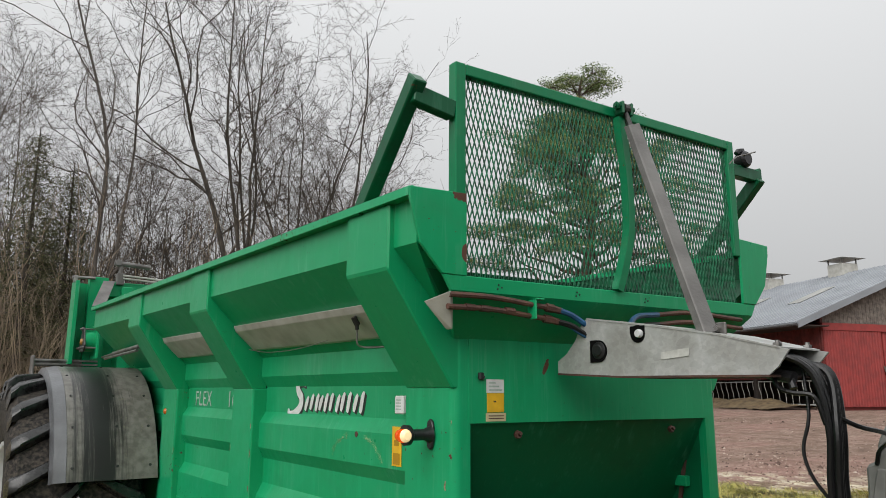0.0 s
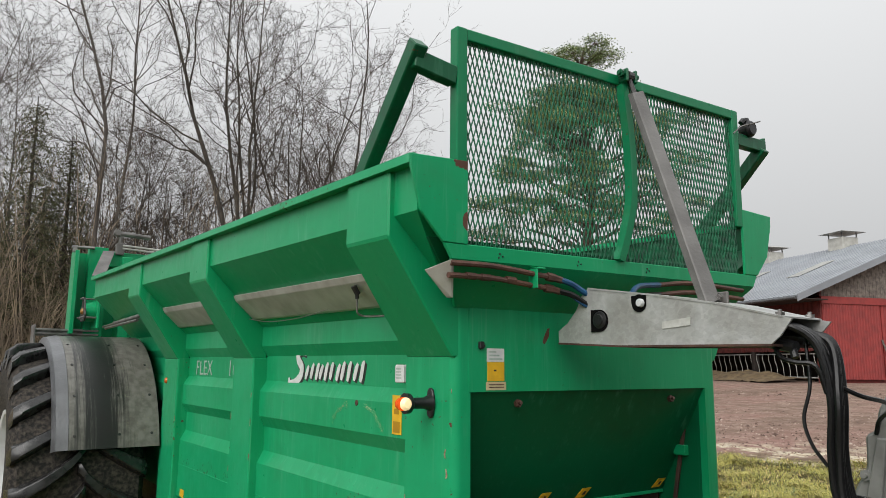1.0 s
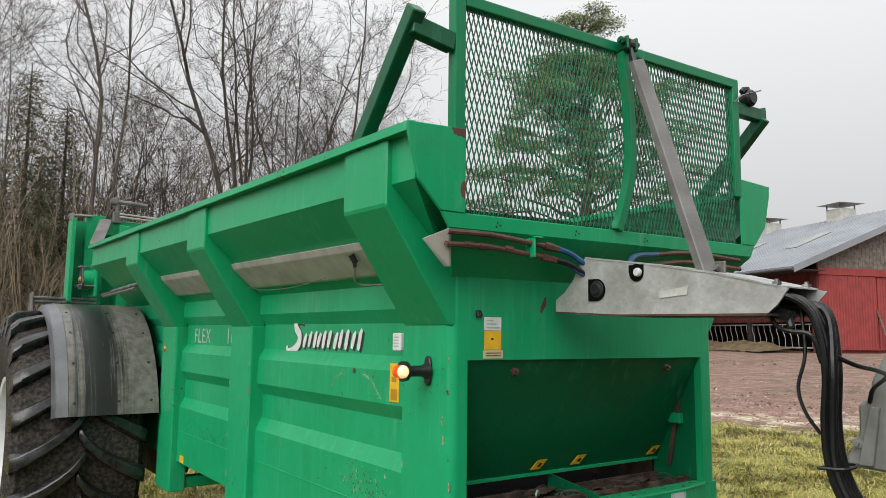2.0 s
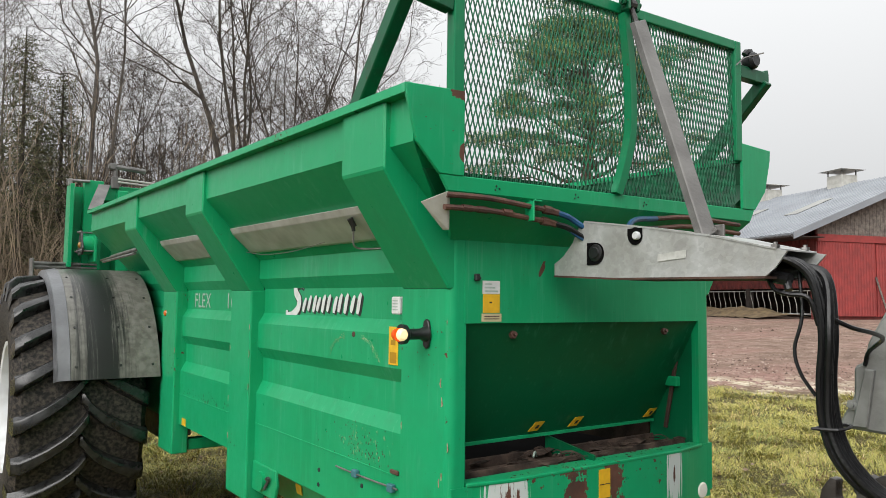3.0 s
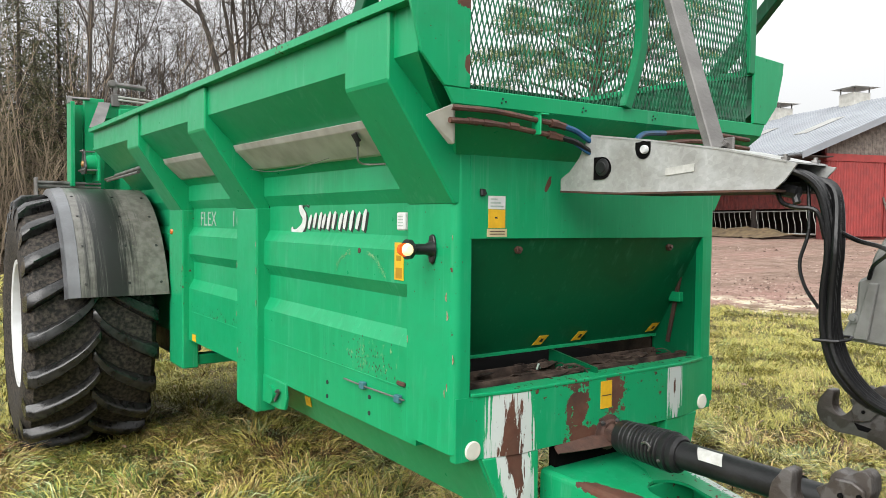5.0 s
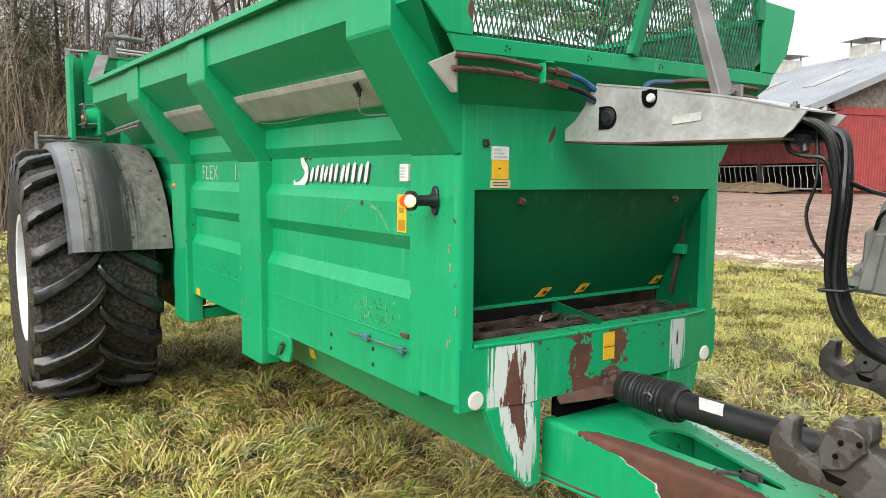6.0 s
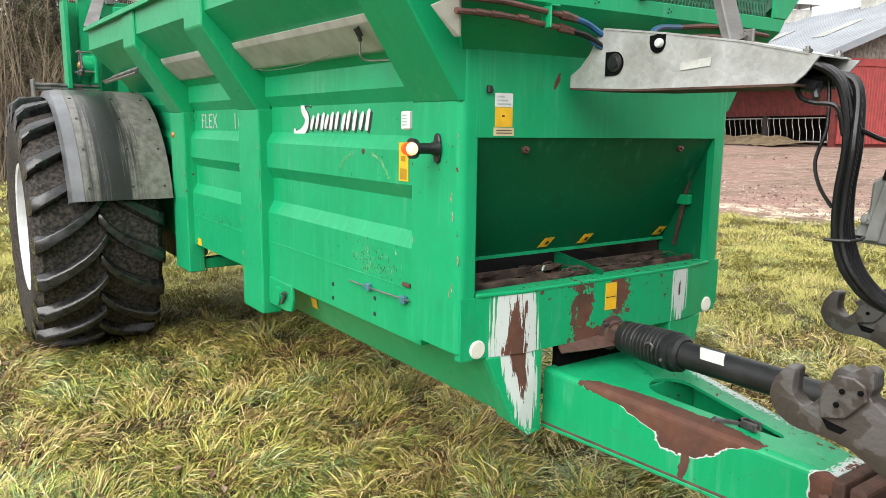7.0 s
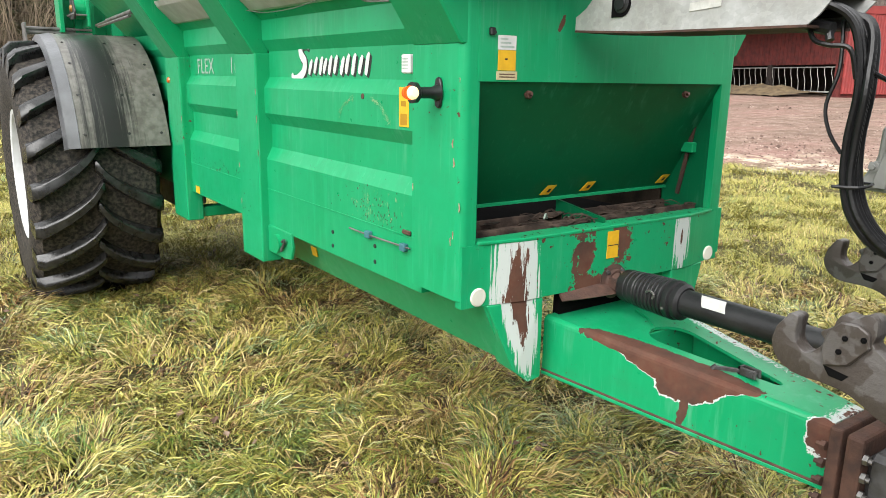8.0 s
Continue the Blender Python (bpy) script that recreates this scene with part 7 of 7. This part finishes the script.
# scraps of film and clods on the conveyor
rngc = random.Random(9)
for k in range(12):
    x, y = rngc.choice((rngc.uniform(0.25, 0.6), rngc.uniform(0.7, 1.18))), rngc.uniform(0.05, 0.22)
    s = rngc.uniform(0.012, 0.035)
    bm = bmesh.new()
    bmesh.ops.create_icosphere(bm, subdivisions=1, radius=s)
    for v in bm.verts:
        v.co = Vector((v.co.x * 2.2, v.co.y, v.co.z * 0.3)) * rngc.uniform(0.6, 1.3) + Vector((x, y, 1.088))
    part("clod", bm, SLAT, spreader, "muddy clod on the conveyor")
for k in range(34):
    x = rngc.uniform(0.34, 0.60) if k < 24 else rngc.uniform(0.70, 1.15)
    y, z, a, ln = rngc.uniform(0.04, 0.16), 1.092 + rngc.uniform(0, 0.022), rngc.uniform(-0.7, 0.7), rngc.uniform(0.03, 0.08)
    p = [(x, y, z), (x + ln * 0.5 * math.cos(a), y + ln * 0.5 * math.sin(a), z + rngc.uniform(-0.004, 0.012)), (x + ln * math.cos(a), y + ln * math.sin(a), z - rngc.uniform(0, 0.012))]
    part("straw", tube(smooth_path(p, 2), rngc.uniform(0.0015, 0.004), 4), PALE if k % 17 == 5 else SLAT, spreader, "muddy straw on the conveyor")
# rivets along the lip
for x in (0.07, 0.40, 0.74, 1.08):
    for dx, dz in ((0, 0), (0.004, 0.012), (0.016, 0.005)):
        part("rivet", bolt(lift(x + dx, -0.125, 1.955 + dz), (0, -1, 0), 0.003, 0.0015), DARKPRINT, spreader)

# ---- drive shaft ----
shaft = thing("drive_shaft", (0.65, -0.06, 0.88), "black guarded drive shaft from spreader to tractor", "drive shaft")
PX, PZ = 0.65, 0.882


def sp(name, bm, m, label="", smooth=True):
    o = part(name, bm, m, None, label, smooth)
    under(shaft, o)
    return o


yk = sp("yoke", join(revolve([(0.0, 0.0), (0.030, 0.0), (0.034, -0.012), (0.030, -0.03), (0.026, -0.036), (0.026, -0.055), (0.0, -0.055)], "y", (PX, -0.032, PZ), 18), box(PX - 0.040, PX - 0.024, -0.115, -0.045, PZ - 0.022, PZ + 0.022, 0.006), box(PX + 0.024, PX + 0.040, -0.115, -0.045, PZ - 0.022, PZ + 0.022, 0.006), tube([(PX - 0.046, -0.085, PZ), (PX + 0.046, -0.085, PZ)], 0.015, 12), tube([(PX, -0.085, PZ - 0.042), (PX, -0.085, PZ + 0.042)], 0.015, 12)), RUST_M, "rusty universal joint yoke")
clamp = part("clamp_bolt", bolt((PX - 0.030, -0.034, PZ + 0.028), (-0.5, 0, 1), 0.011, 0.014), RUST_M)
clamp.parent = yk
fl = part("bearing_flange", revolve([(0.0, 0.0), (0.060, 0.0), (0.062, -0.008), (0.046, -0.012), (0.040, -0.02), (0.0, -0.02)], "y", (PX, -0.0305, PZ), 22), RUST_M, spreader, "rusty bearing flange", True)
for k in range(4):
    a = radians(45 + 90 * k)
    part("bolt_head", bolt((PX + 0.051 * math.cos(a), -0.0385, PZ + 0.051 * math.sin(a)), (0, -1, 0), 0.009, 0.008), CAST, fl)
prof = [(0.0, -0.090), (0.046, -0.090), (0.054, -0.096), (0.057, -0.110), (0.0575, -0.128), (0.0555, -0.130), (0.0555, -0.134), (0.058, -0.136), (0.0585, -0.146), (0.0565, -0.148), (0.0565, -0.152), (0.0595, -0.154), (0.060, -0.166)]
for k in range(7):
    y = -0.170 - 0.0165 * k
    prof += [(0.0565 + 0.0006 * k, y), (0.0605 + 0.0006 * k, y - 0.004), (0.0615 + 0.0006 * k, y - 0.008), (0.0600 + 0.0006 * k, y - 0.012), (0.0555 + 0.0006 * k, y - 0.0145)]
prof += [(0.063, -0.290), (0.0655, -0.297), (0.0655, -0.312), (0.058, -0.316), (0.060, -0.322), (0.060, -0.336), (0.050, -0.345), (0.0, -0.345)]
sp("guard_boot", revolve(prof, "y", (PX, 0, PZ), 28), BLACK, "ribbed black rubber guard boot")
sp("guard_tube", join(tube([(PX, -0.34, PZ), (PX, -0.72, PZ + 0.003)], 0.0435, 22), tube([(PX, -0.72, PZ + 0.003), (PX, -1.55, PZ + 0.01)], 0.038, 22), tube([(PX, -0.705, PZ), (PX, -0.725, PZ)], 0.047, 22)), BLACK, "black plastic guard tube")
sp("boot_clip", join(tube(smooth_path([(PX - 0.066, -0.235, PZ + 0.02), (PX - 0.068, -0.252, PZ + 0.028), (PX - 0.067, -0.268, PZ + 0.018), (PX - 0.068, -0.262, PZ + 0.004)], 3), 0.004, 5), bolt((PX - 0.062, -0.30, PZ - 0.018), (-1, 0, 0), 0.006, 0.004)), STEEL)
lbm = bmesh.new()
rows = []
for k in range(7):
    a = radians(104 + 9 * k)
    rows.append([lbm.verts.new((PX + 0.0452 * math.cos(a), y, PZ + 0.0452 * math.sin(a))) for y in (-0.405 - 0.004 * k, -0.492 - 0.003 * k)])
for p, q in zip(rows, rows[1:]):
    lbm.faces.new((p[0], p[1], q[1], q[0]))
sp("label", lbm, FADED, "white paper label on the tube")
curl = bmesh.new()
lips = []
for k in range(15):
    u = k / 14
    x, arch = 0.40 + 0.46 * u, math.sin(math.pi * u)
    lips.append([curl.verts.new((p[0], p[1] - 0.026, p[2])) for p in ((x, -0.002, 0.882 - 0.008 * (1 - arch)), (x, -0.012 - 0.020 * arch, 0.874 - 0.010 * (1 - arch)), (x, -0.022 - 0.045 * arch, 0.852 + 0.004 * arch), (x, -0.018 - 0.042 * arch, 0.848 + 0.004 * arch), (x, 0.0, 0.866))])
for p, q in zip(lips, lips[1:]):
    for k in range(5):
        curl.faces.new((p[k], p[(k + 1) % 5], q[(k + 1) % 5], q[k]))
part("shaft_guard_plate", curl, RUST_M, spreader, "curled rusty panel edge below the shaft", True)
# black slab painted in for the shade of the hollow under the panel
part("shadow_gap", box(0.43, 0.88, 0.0, 0.03, 0.70, 0.875), SHADE_BLACK, spreader)

# ---- tractor linkage ----
tractor = thing("tractor", (1.1, -1.95, 0.0), "dark tractor with grey rear linkage coupled to the drawbar", "tractor")
HOOK = [(-0.912, 1.084), (-0.932, 1.080), (-0.930, 1.052), (-0.931, 1.030), (-0.942, 1.014), (-0.959, 1.007), (-0.979, 1.022), (-0.993, 1.044), (-0.983, 1.063), (-1.006, 1.078), (-1.012, 1.097), (-1.026, 1.112), (-1.047, 1.108), (-1.073, 1.123), (-1.090, 1.114), (-1.093, 1.085), (-1.096, 1.055),
        (-1.20, 1.010), (-1.45, 0.955), (-1.45, 0.865), (-1.16, 0.905), (-1.06, 0.945), (-0.999, 0.953), (-0.950, 0.952), (-0.917, 0.961), (-0.892, 0.979), (-0.879, 1.010), (-0.886, 1.047)]
for x, dy in ((0.22, 0.0), (1.08, 0.34)):
    lk = part("lower_link", prism([(p.y + dy, p.z) for p in smooth_path([(0, y, z) for y, z in HOOK], 3)], "x", x, x + 0.045, 0.004, 2), CAST_CHIPPED, None, "grey cast lower link with an open claw hook", True)
    lat = part("latch_plate", prism([(y + dy, z) for y, z in [(-1.004, 1.074), (-1.026, 1.098), (-1.060, 1.100), (-1.083, 1.088), (-1.088, 1.058), (-1.050, 1.010), (-1.000, 0.996), (-0.994, 1.036)]], "x", x - 0.012, x + 0.0, 0.003), CAST_CHIPPED, None, "bolted latch plate")
    # black pieces on the link stand in for shaded holes and a slot
    holes = [part("bolt_head", bolt((x - 0.012, y + dy, z), (-1, 0, 0), 0.006, 0.004), SHADE_BLACK, None) for y, z in ((-1.040, 1.067), (-1.076, 1.074), (-1.031, 1.036))]
    slot = part("slot", prism([(y + dy, z) for y, z in [(-0.998, 0.994), (-1.052, 0.986), (-1.040, 0.972), (-1.012, 0.974)]], "x", x - 0.001, x + 0.0), SHADE_BLACK, None)
    under(tractor, lk)
    for o in [lat, slot] + holes:
        o.parent = lk
BLOCK = [(-0.690, 1.276), (-0.698, 1.300), (-0.735, 1.368), (-0.738, 1.455), (-0.765, 1.468), (-0.778, 1.526), (-0.83, 1.62), (-1.10, 1.70), (-1.60, 1.60), (-1.75, 1.0), (-1.2, 1.22), (-0.82, 1.272)]
bl = part("linkage_housing", prism(BLOCK, "x", 0.90, 1.16, 0.008), TRACTOR_GREY, None, "angular grey linkage housing")
rb = part("housing_rib", prism([(-0.735, 1.285), (-0.775, 1.45), (-0.80, 1.45), (-0.775, 1.285)], "x", 0.885, 0.90, 0.003), TRACTOR_GREY)
bb = part("bolt_head", bolt((0.90, -0.735, 1.345), (-1, 0, 0), 0.016, 0.01), TRACTOR_GREY)
TGREEN = mat("tractor_body_paint", (0.05, 0.052, 0.05), 0.4, 0.1, (0.035, 0.036, 0.035), 4)
GLASS_DARK = mat("tinted_cab_glass", (0.02, 0.024, 0.025), 0.08, 0, (0.015, 0.018, 0.019), 2)
# the tractor stands turned against the spreader: its own frame looks forward along its -y
TM = Matrix.Translation((1.10, -1.95, 0.0)) @ Matrix.Rotation(radians(21.6), 4, "Z")


def tp(name, bm, m, label="", smooth=False):
    bm.transform(TM)
    o = part(name, bm, m, None, label, smooth)
    under(tractor, o)
    return o


tp("rear_axle", box(-0.55, 0.55, -0.45, 0.30, 0.55, 1.20, 0.05, 2), TRACTOR_GREY, "grey rear axle housing")
for s in (-1, 1):
    wx = 0.98 * s
    wt = tp("rear_wheel", revolve([(0.50, -0.26), (0.62, -0.29), (0.80, -0.28), (0.87, -0.22), (0.88, 0.0), (0.87, 0.22), (0.80, 0.28), (0.62, 0.29), (0.50, 0.26)], "x", (wx, 0, 0.88), 40, True), TYRE, "large black rear tyre", True)
    rim = revolve([(0.0, 0.05 * s), (0.3, 0.06 * s), (0.48, 0.18 * s), (0.52, 0.25 * s), (0.52, -0.25 * s), (0.0, 0.0)], "x", (wx, 0, 0.88), 32)
    rim.transform(TM)
    part("rim", rim, TRACTOR_GREY, wt)
    tp("mudguard", box(wx - 0.28, wx + 0.28, -0.75, 0.55, 1.84, 1.90, 0.02), TGREEN, "dark mudguard")
tp("cab", box(-0.75, 0.75, -1.75, -0.25, 1.20, 2.80, 0.08, 2), GLASS_DARK, "dark glazed cab")
tp("cab_roof", box(-0.82, 0.82, -1.85, -0.15, 2.80, 2.95, 0.05, 2), TGREEN, "cab roof")
tp("bonnet", box(-0.42, 0.42, -4.1, -1.75, 0.85, 1.75, 0.1, 2), TGREEN, "long dark bonnet")
tp("front_axle", box(-0.8, 0.8, -3.7, -3.4, 0.45, 0.75, 0.03), TRACTOR_GREY)
for s in (-1, 1):
    tp("front_wheel", revolve([(0.0, -0.1), (0.36, -0.18), (0.50, -0.24), (0.62, -0.2), (0.64, 0.0), (0.62, 0.2), (0.50, 0.24), (0.36, 0.18), (0.0, 0.1)], "x", (0.88 * s, -3.55, 0.64), 32), TYRE, "black front tyre", True)
under(tractor, bl)
for o in (rb, bb):
    o.parent = bl
